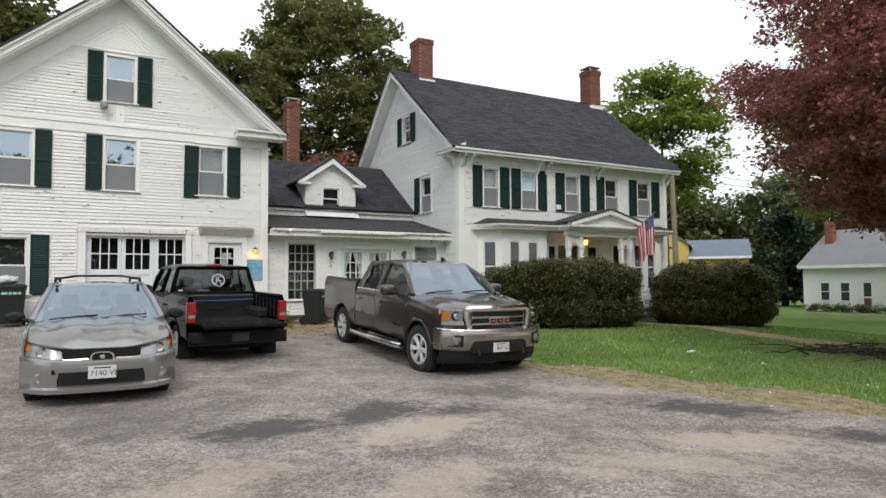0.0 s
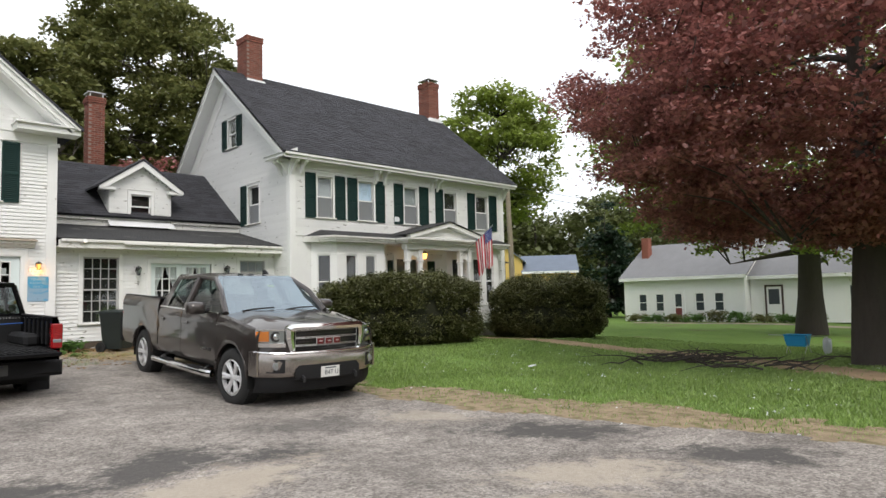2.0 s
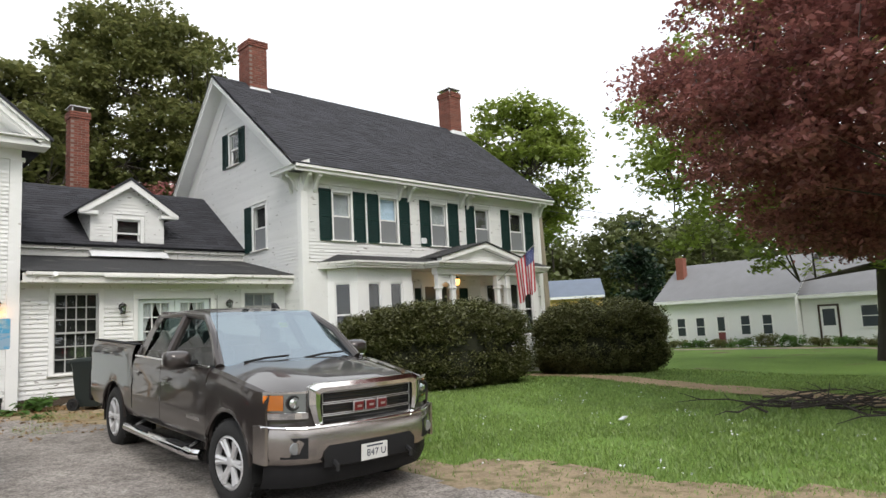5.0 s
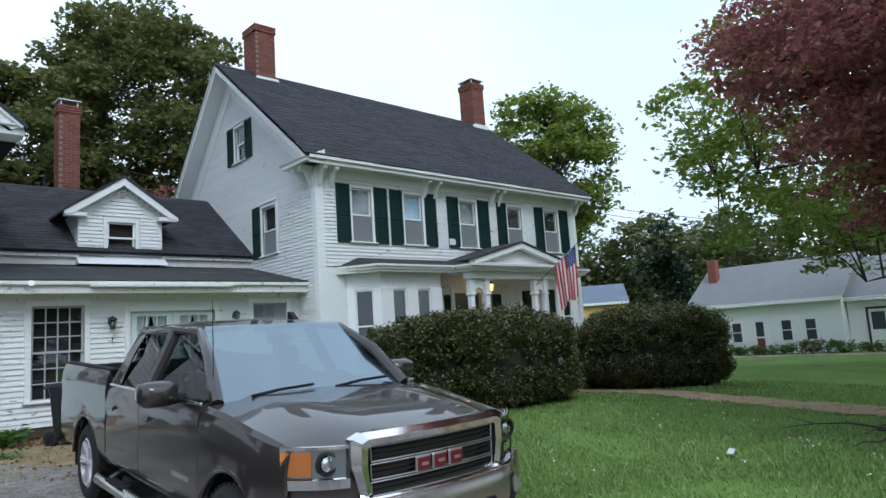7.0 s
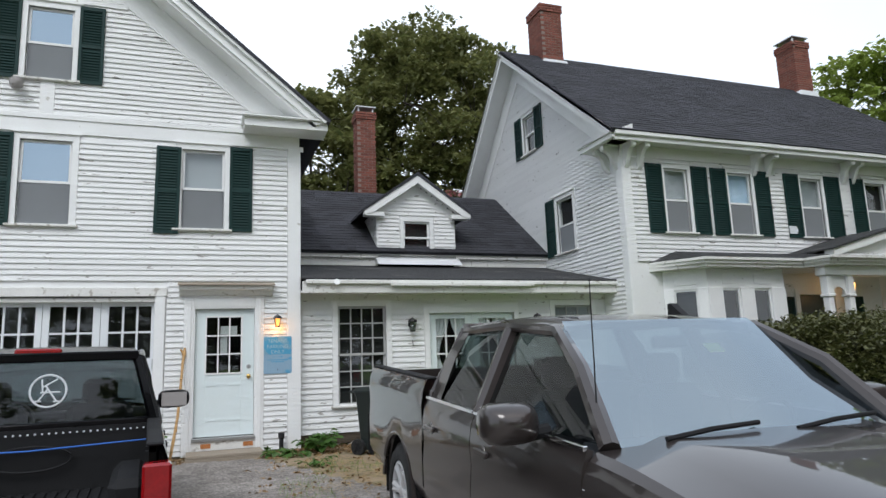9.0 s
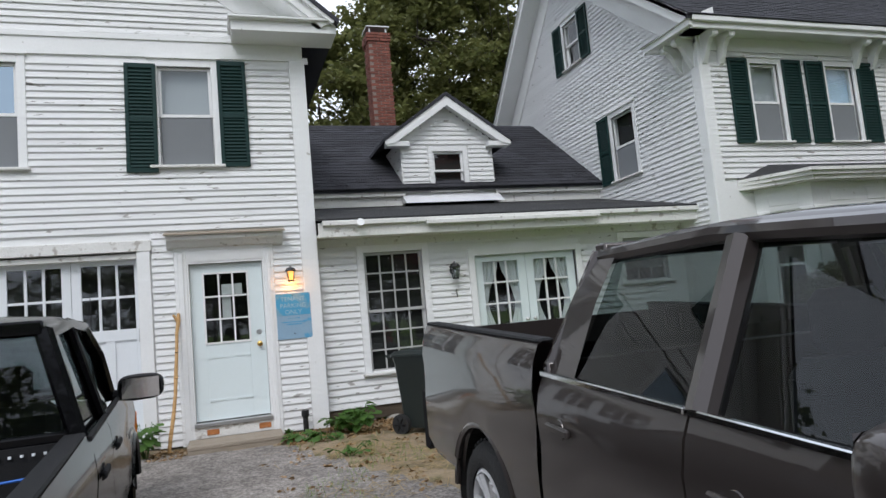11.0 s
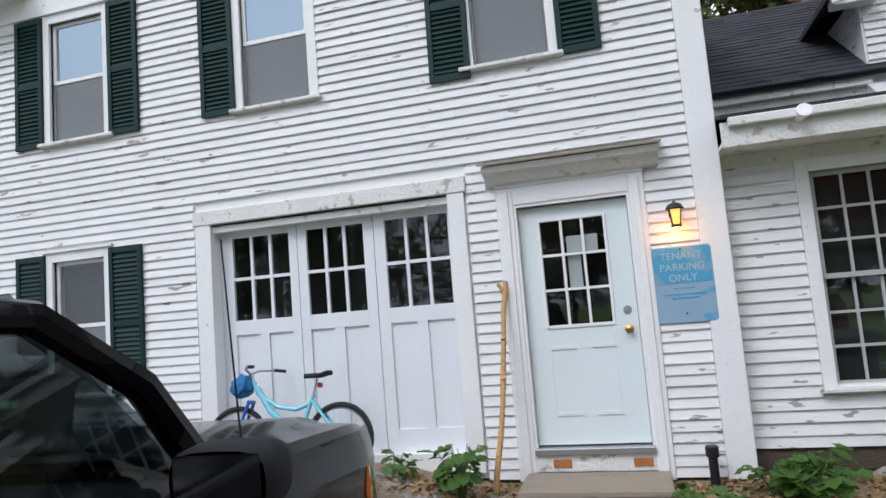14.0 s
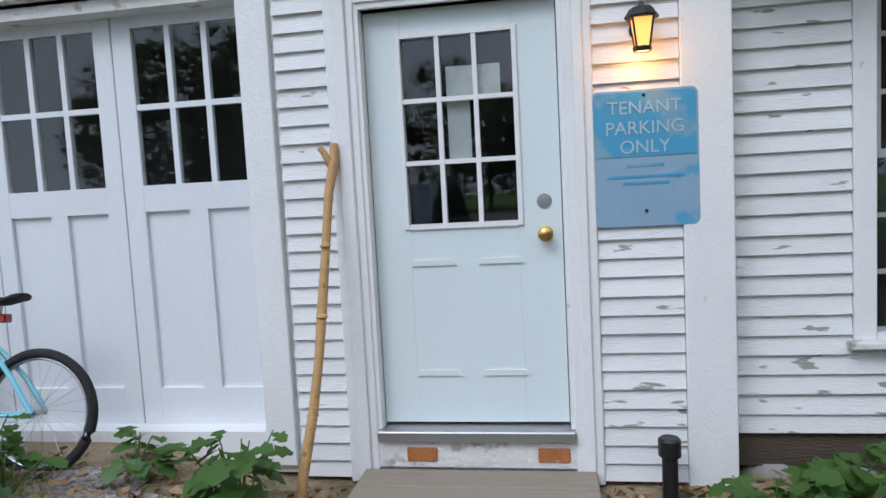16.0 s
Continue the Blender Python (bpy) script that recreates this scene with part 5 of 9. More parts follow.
for s in (-1, 1):
    bm = B()
    tube(bm, [(1.0, s * 0.42, 0.5), (1.07, s * 0.42, 0.47), (1.07, s * 0.42, 0.42)], 0.022, 6)
    part("tow_hook", bm, BLACKIRON, truck)
    yc = s * 0.76
    bm = B()
    loft(bm, [[(nose_x(yc + dy) + 0.066, yc + dy, z) for dy in (-0.1, 0, 0.1)] for z in (0.55, 0.64, 0.73)])
    pocket = part("fog_lamp", thick(bm, 0.02), PLASTIC, truck)
    part("fog_lens", lathe(B(), [(0.055, 0.0), (0.05, 0.012), (0.01, 0.016)], 16, "x", (nose_x(yc) + 0.064, yc, 0.64)), CLEARLENS, pocket)
    # headlamp: dark bowl, chrome tray, amber corner, projector and clear cover
    bm = B()
    loft(bm, [[(nose_x(y) - 0.012, s * y, z) for y in spread(0.645, 0.945, 6)] for z in (0.9, 1.0, 1.125)])
    lamp = part("headlamp", thick(bm, 0.02), STEEL, truck, "clear headlamp with amber corner")
    bm = B()
    loft(bm, [[(nose_x(y) + out, s * y, z) for y in spread(0.64, 0.95, 6)] for z, out in ((0.885, 0.0), (0.89, 0.022), (0.945, 0.022), (0.95, 0.0))])
    loft(bm, [[(nose_x(y) + out, s * y, z) for y in spread(0.64, 0.95, 6)] for z, out in ((1.112, 0.0), (1.114, 0.018), (1.132, 0.018), (1.134, 0.0))])
    part("lamp_trim", bm, CHROME, lamp)
    bm = B()
    loft(bm, [[(nose_x(y) + 0.006, s * y, z) for y in spread(0.82, 0.948, 4)] for z in (0.965, 1.1)])
    part("amber_lens", thick(bm, 0.012), AMBER, lamp)
    part("lamp_ring", lathe(B(), [(0.068, 0.0), (0.07, 0.03), (0.056, 0.032), (0.05, 0.01), (0.01, 0.008)], 20, "x", (nose_x(0.75) - 0.012, s * 0.75, 1.032)), BLACKIRON, lamp)
    part("projector", lathe(B(), [(0.045, 0.0), (0.042, 0.02), (0.02, 0.032), (0.004, 0.034)], 16, "x", (nose_x(0.75) - 0.005, s * 0.75, 1.032)), CHROME, lamp)
    bm = B()
    loft(bm, [[(nose_x(y) + 0.03, s * y, z) for y in spread(0.645, 0.94, 6)] for z in (0.95, 1.112)])
    part("lamp_cover", bm, PANE, lamp)


def along(corners, n):
    """A closed outline through the corners, n points a side."""
    out = []
    for p, q in zip(corners, corners[1:] + corners[:1]):
        out += [(p[0] + (q[0] - p[0]) * k / n, p[1] + (q[1] - p[1]) * k / n) for k in range(n)]
    return out


outer = along([(-0.635, 1.16), (-0.56, 1.195), (0.56, 1.195), (0.635, 1.16), (0.63, 1.0), (0.58, 0.83), (0.5, 0.775), (-0.5, 0.775), (-0.58, 0.83), (-0.63, 1.0)], 6)
inner = along([(-0.53, 1.1), (-0.5, 1.115), (0.5, 1.115), (0.53, 1.1), (0.535, 1.0), (0.515, 0.84), (0.49, 0.805), (-0.49, 0.805), (-0.515, 0.84), (-0.535, 1.0)], 6)
bm = B()
mid = [((a[0] + b[0]) / 2, (a[1] + b[1]) / 2) for a, b in zip(outer, inner)]
loft(bm, [[(nose_x(y) - 0.03, y, z) for y, z in outer], [(nose_x(y) + 0.022, y, z) for y, z in outer], [(nose_x(y) + 0.045, y, z) for y, z in mid], [(nose_x(y) + 0.03, y, z) for y, z in inner], [(nose_x(y) - 0.05, y, z) for y, z in inner]], True)
part("grille_surround", bm, CHROME, truck, "wide chrome grille surround", smooth=30)
# Flat near-black face for the shade behind the grille slots.
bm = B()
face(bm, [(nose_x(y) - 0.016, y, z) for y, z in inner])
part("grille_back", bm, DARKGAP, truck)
for z0, z1 in ((0.815, 0.895), (0.91, 1.0), (1.015, 1.105)):
    ring_ = along([(-0.505, z1), (0.505, z1), (0.5, z0), (-0.5, z0)], 8)
    bm = B()
    tube(bm, [(nose_x(y) + 0.012, y, z) for y, z in ring_ + ring_[:1]], 0.0045, 6)
    bar = part("grille_bar", bm, STEEL, truck, "thin bright frame of a grille slot")
    for zz in (z0 + (z1 - z0) * 0.33, z0 + (z1 - z0) * 0.67):
        bm = B()
        loft(bm, [[(nose_x(y) + dx, y, zz + dz) for y in spread(-0.49, 0.49, 10)] for dx, dz in ((-0.012, -0.008), (0.004, -0.006), (0.004, 0.006), (-0.012, 0.008))])
        part("grille_slat", bm, PLASTIC, bar)
for y in (0.135, 0.0, -0.135):
    piece = part("badge_block", box(B(), 0.975, 0.997, y - 0.06, y + 0.06, 0.902, 1.002, 0.008), STEEL, truck)
    part("badge_inlay", box(B(), 0.995, 1.002, y - 0.05, y + 0.05, 0.912, 0.992, 0.004), REDBADGE, piece, "red inlay of the badge")
    part("badge_gap", box(B(), 1.0015, 1.004, y - 0.02, y + 0.03, 0.942, 0.962, 0.002), STEEL, piece)


def number_plate(car, m, text):
    p = part("number_plate", box(B(), -0.15, 0.15, -0.004, 0.004, -0.075, 0.075, 0.003), PLATE, car, "white number plate", m=m)
    if text:
        words(text, 0.09, INK, p, pose(0.02, -0.0055, -0.012, 90, 0, 0), "plate_number", depth=0.001)
    bm = B()
    box(bm, -0.09, 0.09, -0.0062, -0.0042, 0.045, 0.06)
    part("plate_bar", bm, INK, p)
    return p


number_plate(truck, pose(1.052, 0, 0.53, 0, 0, 90), "847 U")
for s in (-1, 1):
    bm = B()
    tube(bm, [(-0.62, s * 0.98, 0.38), (-0.72, s * 1.03, 0.38), (-2.9, s * 1.03, 0.38), (-3.0, s * 0.98, 0.38)], 0.055, 10)
    board = part("running_board", bm, CHROME, truck, "chrome tube running board", smooth=50)
    for x in (-1.15, -2.3):
        part("step_pad", box(B(), x - 0.22, x + 0.22, s * 1.03 - 0.05, s * 1.03 + 0.05, 0.428, 0.444, 0.006), PLASTIC, board)
    for x in (-0.95, -2.7):
        part("board_bracket", tube(B(), [(x, s * 1.03, 0.38), (x, s * 0.8, 0.5)], 0.025, 6), BLACKIRON, board)
    bm = B()
    box(bm, -4.86, -4.8, s * 0.9 - 0.07, s * 0.9 + 0.085, 0.85, 1.3, 0.02)
    part("tail_lamp", bm, REDLENS, truck, "red tail lamp")
    bm = B()
    box(bm, -0.98, -0.62, s * 1.0 - 0.006, s * 1.0 + 0.008, 0.72, 0.755)
    part("door_lettering", bm, CHROME, truck, "small chrome lettering bar")
    for k in range(3):
        part("fender_badge", box(B(), -0.6 + k * 0.05, -0.565 + k * 0.05, s * 0.985 - 0.006, s * 0.985 + 0.008, 1.07, 1.12), WHITEVINYL, truck)
bm = B()
loft(bm, [[(-4.8, q * 0.87, z) for q in spread(-1, 1, 4)] for z in (0.72, 0.9, 1.2, 1.36)])
part("tailgate", thick(bm, 0.05), GREYPAINT, truck)
part("rear_bumper", box(B(), -5.0, -4.82, -0.95, 0.95, 0.5, 0.68, 0.03), PLASTIC, truck)
bm = B()
tube(bm, [(-0.62, -0.82, 1.24), (-0.64, -0.82, 2.02)], [0.005, 0.003], 6)
part("radio_aerial", bm, BLACKIRON, truck)
bm = B()
prism(bm, [(-1.72, 1.86), (-1.86, 1.86), (-1.86, 1.93), (-1.83, 1.935)], "y", -0.025, 0.025)
part("roof_fin", bm, PLASTIC, truck, m=Matrix.Translation((0.32, 0.3, -0.01)))
part("windshield_sticker", box(B(), -0.005, 0.0, -0.05, 0.05, -0.035, 0.035), STICKER, truck, "yellow-green sticker in the windshield", m=Matrix.Translation((-0.972, 0.14, 1.665)) @ Matrix.Rotation(-0.9, 4, "Y"))
part("rear_view_mirror", box(B(), -1.19, -1.16, -0.12, 0.12, 1.66, 1.73, 0.012), PLASTIC, truck)
part("bumper_edge", box(B(), -4.9, -4.84, -0.99, -0.9, 0.5, 0.95, 0.03), PLASTIC, truck)

RANGER = dict(paint=BLACKPAINT, taper=0.1, cowl_hw=0.76, wb=3.2, foh=0.7, roh=1.0, hw=0.87, sill=0.46, belt=1.22, hood_f=1.16, hood_b=1.26, roof=1.81, cowl=-0.74, ws_top=-1.28, cab_back=-2.64, doors=(-0.76, -1.86, -2.63), roof_hw=0.67, rail=1.24, floor=0.79,
              tyre=0.365, tyre_w=0.24, arch=0.45, track=0.83, spokes=5, double=False, steer=0.0, lip=0.032, lip_mat=BLACKPAINT, pillar=0.1, body_handles=False, belt_mat=PLASTIC, mirror_h=0.085, mirror_x=-0.98, mirror_out=0.11, mirror_mat=PLASTIC)
RYAW = 94.0
ra = radians(RYAW)
rx0, ry0 = 4.57 + 3.2 * math.cos(ra), 8.5 + 3.2 * math.sin(ra)
ranger = pickup("black_pickup_truck", RANGER, pose(rx0, ry0, ground_z(4.5, 8.5) - 0.0, 0, -1.8, RYAW), "black compact pickup truck with its tailgate down, parked facing the barn")
part("tailgate", box(B(), -4.66, -4.16, -0.72, 0.72, 0.73, 0.79, 0.012), BLACKPAINT, ranger, "lowered black tailgate with ribbed inside")
for i in range(18):
    y = -0.66 + 1.32 * i / 17
    part("liner_rib", box(B(), -4.62, -4.2, y - 0.014, y + 0.014, 0.792, 0.802), PLASTIC, ranger)
bm = B()
loft(bm, [[(-4.3 + 0.05 * abs(q) ** 3, q * 0.86, z) for q in spread(-1, 1, 10)] for z in (0.42, 0.5, 0.62, 0.64)])
box(bm, -4.3, -4.1, -0.84, 0.84, 0.45, 0.64, 0.02)
part("rear_bumper", bm, PLASTIC, ranger, "black rear step bumper", smooth=40)
rear_plate = number_plate(ranger, pose(-4.315, 0, 0.55, 0, 0, -90), "")
rear_plate.data.materials[0] = material("grimy_number_plate", (0.07, 0.07, 0.07), 0.6, vary=0.4, scale=14)
for s in (-1, 1):
    lens = part("tail_lamp", box(B(), -4.2, -4.1, s * 0.8 - 0.075, s * 0.8 + 0.075, 0.8, 1.16, 0.015), REDLENS, ranger, "red tail lamp with a clear reversing lens")
    part("reversing_lens", box(B(), -4.206, -4.15, s * 0.8 - 0.06, s * 0.8 + 0.06, 0.885, 0.935, 0.006), CLEARLENS, lens)
    part("mud_flap", box(B(), -3.64, -3.625, s * 0.74 - 0.15, s * 0.74 + 0.15, 0.14, 0.55), PLASTIC, ranger)
    bm = B()
    loft(bm, [[(0.75, s * 0.45, z), (0.7, s * 0.68, z), (0.5, s * 0.85, z)] for z in (0.72, 0.78, 0.9, 0.94)])
    lamp = part("headlamp", thick(bm, 0.03), CLEARLENS, ranger)
    bm = B()
    loft(bm, [[(0.67, s * 0.74, z), (0.6, s * 0.83, z), (0.44, s * 0.872, z)] for z in (0.7, 0.92)])
    part("amber_lens", thick(bm, 0.02), AMBER, lamp)
    tb = B()
    tube(tb, [(-0.55, s * 0.86, 0.4), (-0.6, s * 0.92, 0.38), (-2.3, s * 0.92, 0.38), (-2.35, s * 0.86, 0.4)], 0.045, 8)
    part("running_board", tb, PLASTIC, ranger, smooth=50)
    for kk in range(7):
        part("badge_bar", box(B(), -0.5 + kk * 0.045, -0.47 + kk * 0.045, s * 0.868 - 0.004, s * 0.868 + 0.006, 0.86, 0.9), CHROME, ranger)
part("third_brake_lamp", box(B(), -2.58, -2.52, -0.15, 0.15, 1.745, 1.795, 0.012), REDLENS, ranger, "red high brake lamp")
bm = B()
box(bm, 0.7, 0.78, -0.86, 0.86, 0.45, 0.68, 0.04), box(bm, 0.66, 0.76, -0.44, 0.44, 0.7, 0.95, 0.03)
part("front_bumper", bm, BLACKPAINT, ranger)
for ob in ranger.children_recursive:
    if ob.name.split(".")[0] in ("front_bumper", "headlamp", "amber_lens"):
        ob.data.transform(Matrix.Translation((-0.1, 0, 0.03)))
bm = B()
tube(bm, [(-0.3, -0.62, 1.12), (-0.38, -0.63, 1.95)], [0.005, 0.003], 6)
part("radio_aerial", bm, BLACKIRON, ranger)
# bed front: row of rail holes, cord, pressed oval
bm = B()
for i in range(34):
    y = -0.72 + 1.44 * i / 33
    box(bm, -2.687, -2.676, y - 0.006, y + 0.006, 1.192, 1.202)
tagged(part("rail_slot", bm, WHITEVINYL, ranger), kind="stuff")
bm = B()
tube(bm, [(-2.71, 0.26 * math.cos(a), 1.03 + 0.085 * math.sin(a)) for a in spread(0, 2 * math.pi, 28)], 0.008, 6)
part("pressed_oval", bm, PLASTIC, ranger)
bm = B()
tube(bm, [(-2.76, -0.75, 1.12), (-2.76, 0, 1.095), (-2.76, 0.75, 1.11)], 0.006, 6)
part("bed_cord", bm, BLUECORD, ranger, "thin blue cord across the bed")
# ring sticker with two crossed letters on the rear window
bm = B()
ring = [(0.115 * math.cos(a), 0.115 * math.sin(a)) for a in spread(0, 2 * math.pi, 36)]
tube(bm, [(0, y, z) for y, z in ring], 0.008, 5)
for p, q in (((-0.045, 0.085), (-0.035, -0.01)), ((0.055, 0.085), (-0.035, 0.03)), ((-0.02, 0.04), (0.055, -0.075)), ((0.0, 0.02), (-0.06, -0.07)), ((-0.05, -0.01), (0.075, -0.01)), ((-0.08, -0.072), (-0.04, -0.072)), ((0.035, -0.077), (0.075, -0.077))):
    tube(bm, [(0, -p[0], p[1]), (0, -q[0], q[1])], 0.006, 5)
part("ring_sticker", bm, WHITEVINYL, ranger, "white ring sticker with strokes on the rear window", m=Matrix.Translation((-2.6, -0.08, 1.49)) @ Matrix.Rotation(0.23, 4, "Y"))
part("small_sticker", box(B(), -2.64, -2.635, 0.6, 0.68, 1.29, 1.31), WHITEVINYL, ranger)

# ---------- silver estate car ----------
car_m = pose(2.36, 5.35, ground_z(2.4, 5.35) - 0.005, 0, 0.9, -91.5)
car = thing("silver_estate_car", car_m, "silver estate car with roof rails, parked nose out beside the pickup", "car")


def car_half(x):
    """The body's half section from sill to shoulder."""
    zb = 0.24
    for ax in (0, -2.52):
        d = abs(x - ax)
        if d < 0.37:
            zb = max(zb, 0.31 + math.sqrt(0.37 ** 2 - d * d))
    top = 0.84 + 0.12 * smooth01((0.6 - x) / 1.5)
    tp = 1 - 0.13 * max(0, (x - 0.1) / 0.75) ** 2
    return [(0.82 * tp, zb), (0.86 * tp, max(0.45, zb + 0.01)), (0.865 * tp, max(0.6, zb + 0.02)), (0.87 * tp, max(0.72, zb + 0.03)), (0.85 * tp, max(top - 0.03, zb + 0.04)), (0.82 * tp, max(top, zb + 0.05))]


for s in (1, -1):
    for nm, a, b in (("fender", 0.5, -0.55), ("door", -0.56, -1.5), ("door", -1.51, -2.25), ("quarter_panel", -2.26, -3.35)):
        bm = B()
        xs = sorted(set(spread(a, b, 5) + [x for ax in (0, -2.52) for x in spread(ax - 0.369, ax + 0.369, 12) if min(a, b) < x < max(a, b)]))
        loft(bm, [[(x, s * y, z) for y, z in car_half(x)] for x in xs])
        p = part(nm, thick(bm, 0.02), SILVERPAINT, car, smooth=30)
        if nm == "door":
            part("door_handle", box(B(), b + 0.1, b + 0.26, s * 0.87 - 0.012, s * 0.87 + 0.014, 0.78, 0.81, 0.006), SILVERPAINT, p)
def car_nose(y):
    """How far forward the car's face stands at y."""
    return 0.86 - 0.07 * (abs(y) / 0.6) ** 2 - 0.3 * max(0, (abs(y) - 0.5) / 0.36) ** 2


def lamp_low(y):
    return 0.575 + 0.035 * max(0, (abs(y) - 0.42) / 0.4)


def lamp_high(y):
    return 0.685 + 0.1 * max(0, (abs(y) - 0.3) / 0.52)


bm = B()
rows = []
for k in spread(0, 1, 10):
    row = []
    for q in spread(-1, 1, 20):
        y = q * (0.79 + 0.02 * (1 - k))
        x = -0.62 + (car_nose(y) - 0.06 + 0.62) * k
        zc, zf = 0.975 - 0.05 * abs(q) ** 3, lamp_high(y)
        row.append((x, y, zc + (zf - zc) * (0.62 * k + 0.38 * k ** 3) + 0.012 * (1 - abs(q) ** 2) + (0.02 if 0.12 < abs(q) < 0.55 else 0.0) * (1 - k)))
    rows.append(row)
loft(bm, rows)
hood = part("hood", thick(bm, 0.02), SILVERPAINT, car, smooth=40)
bm = B()
rows = []
for z, out in ((0.17, -0.05), (0.185, 0.03), (0.235, 0.035), (0.26, 0.0), (0.42, 0.012), (0.5, 0.02), (0.55, 0.008), (0.57, -0.02)):
    rows.append([(car_nose(q * 0.86) + out, q * 0.865, z if z < 0.5 else z + 0.035 * max(0, (abs(q) - 0.48) / 0.46)) for q in spread(-1, 1, 28)])
loft(bm, rows)
part("front_bumper", thick(bm, 0.02), SILVERPAINT, car, "silver front bumper with a small hole", smooth=40)
# Near-black sheets and a disc: shade of the openings put into colour.
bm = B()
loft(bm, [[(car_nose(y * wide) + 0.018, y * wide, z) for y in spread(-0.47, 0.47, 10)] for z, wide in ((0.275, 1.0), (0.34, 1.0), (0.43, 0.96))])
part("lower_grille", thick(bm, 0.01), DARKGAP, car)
part("bumper_hole", lathe(B(), [(0.03, 0.0), (0.03, 0.004), (0.002, 0.005)], 14, "x", (car_nose(0.5) + 0.012, -0.5, 0.44)), DARKGAP, car, "small near-black disc coloured as the shade in the tow-eye hole")
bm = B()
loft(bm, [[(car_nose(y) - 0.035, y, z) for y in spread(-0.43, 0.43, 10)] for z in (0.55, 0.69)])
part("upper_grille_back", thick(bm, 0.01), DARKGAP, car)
for s in (-1, 1):
    bm = B()
    ys = spread(0.43, 0.825, 8)
    loft(bm, [[(car_nose(y) - 0.02 - 0.09 * t, s * y, lamp_low(y) + (lamp_high(y) - 0.012 - lamp_low(y)) * t) for y in ys] for t in (0, 0.35, 0.7, 1)])
    lamp = part("headlamp", thick(bm, 0.02), CLEARLENS, car, "swept clear headlamp", smooth=40)
    part("lamp_bulb", lathe(B(), [(0.062, 0.0), (0.058, 0.03), (0.045, 0.032), (0.03, 0.02), (0.004, 0.02)], 18, "x", (car_nose(0.64) - 0.055, s * 0.64, 0.66)), CHROME, lamp)
    bm = B()
    ya = spread(0.765, 0.822, 3)
    loft(bm, [[(car_nose(y) - 0.008 - 0.09 * t, s * y, lamp_low(y) + (lamp_high(y) - 0.012 - lamp_low(y)) * t) for y in ya] for t in (0.45, 0.7, 0.95)])
    part("amber_lens", thick(bm, 0.01), AMBER, lamp)
    bm = B()
    tube(bm, [(car_nose(y) - 0.02, s * y, z) for y, z in ((0.15, 0.575), (0.28, 0.57), (0.42, 0.575), (0.425, 0.675))], 0.009, 6)
    part("wing_grille", bm, CHROME, car, "thin chrome edge of the side grille")
    part("fog_lamp", lathe(B(), [(0.065, 0.0), (0.062, 0.016), (0.045, 0.02), (0.01, 0.012)], 18, "x", (car_nose(0.66) + 0.0, s * 0.66, 0.36)), CLEARLENS, car)
    bm = B()
    tube(bm, [(-1.2, s * 0.55, 1.47), (-1.3, s * 0.55, 1.51), (-3.0, s * 0.53, 1.5), (-3.1, s * 0.53, 1.44)], 0.02, 8)
    part("roof_rail", bm, PLASTIC, car, "black roof rail", smooth=50)
    if s > 0:
        part("roof_cross_bar", tube(B(), [(-1.45, -0.55, 1.5), (-1.45, -0.3, 1.545), (-1.45, 0.3, 1.545), (-1.45, 0.55, 1.5)], 0.016, 8), PLASTIC, car, smooth=50)
    bm = B()
    rows = [[(-0.72 + dx, s * 1.0 + sc * 0.12 * math.cos(a), 1.0 + sc * 0.075 * math.sin(a)) for a in spread(0, 2 * math.pi, 14)[:-1]] for dx, sc in ((0.08, 0.5), (0.03, 0.95), (-0.05, 1.0))]
    vs = loft(bm, rows, True)
    bm.faces.new(vs[0]), bm.faces.new(vs[-1][::-1])
    tube(bm, [(-0.7, s * 0.82, 0.95), (-0.7, s * 0.92, 0.97)], 0.03, 6)
    part("side_mirror", bm, PLASTIC, car, smooth=50)
    # glass house sides
    bm = B()
    face(bm, [(-0.75, s * 0.8, 0.97), (-1.5, s * 0.8, 0.97), (-1.5, s * 0.6, 1.38), (-1.25, s * 0.6, 1.38)])
    part("side_window", bm, CARGLASS, car)
    bm = B()
    face(bm, [(-1.54, s * 0.8, 0.97), (-3.1, s * 0.78, 0.99), (-2.95, s * 0.6, 1.36), (-1.54, s * 0.6, 1.38)])
    part("side_window", bm, CARGLASS, car)
    bm = B()
    tube(bm, [(-0.6, s * 0.8, 0.95), (-0.95, s * 0.71, 1.2), (-1.3, s * 0.59, 1.42), (-2.9, s * 0.57, 1.41), (-3.25, s * 0.76, 0.98)], [0.04, 0.038, 0.035, 0.035, 0.05], 8)
    tube(bm, [(-1.52, s * 0.81, 0.95), (-1.52, s * 0.6, 1.41)], 0.03, 6)
    part("pillar", bm, SILVERPAINT, car, smooth=50)
bm = B()
loft(bm, [[(x, q * 0.6, 1.455 - 0.05 * abs(q) ** 3 - 0.05 * ((x + 2.1) / 0.85) ** 2) for q in spread(-1, 1, 8)] for x in spread(-1.27, -2.95, 6)])
part("roof", thick(bm, 0.02), SILVERPAINT, car, smooth=40)
bm = B()
loft(bm, [[(x + 0.08 * (1 - q * q) - 0.03, q * w, z) for q in spread(-1, 1, 8)] for x, w, z in ((-0.56, 0.77, 0.95), (-0.92, 0.68, 1.19), (-1.27, 0.58, 1.42))])
part("windshield", bm, WINDSHIELD, car, "pale sky-reflecting windshield", smooth=60)
bm = B()
face(bm, [(-2.95, -0.56, 1.39), (-2.95, 0.56, 1.39), (-3.3, 0.7, 1.0), (-3.3, -0.7, 1.0)])
part("rear_window", bm, CARGLASS, car)
bm = B()
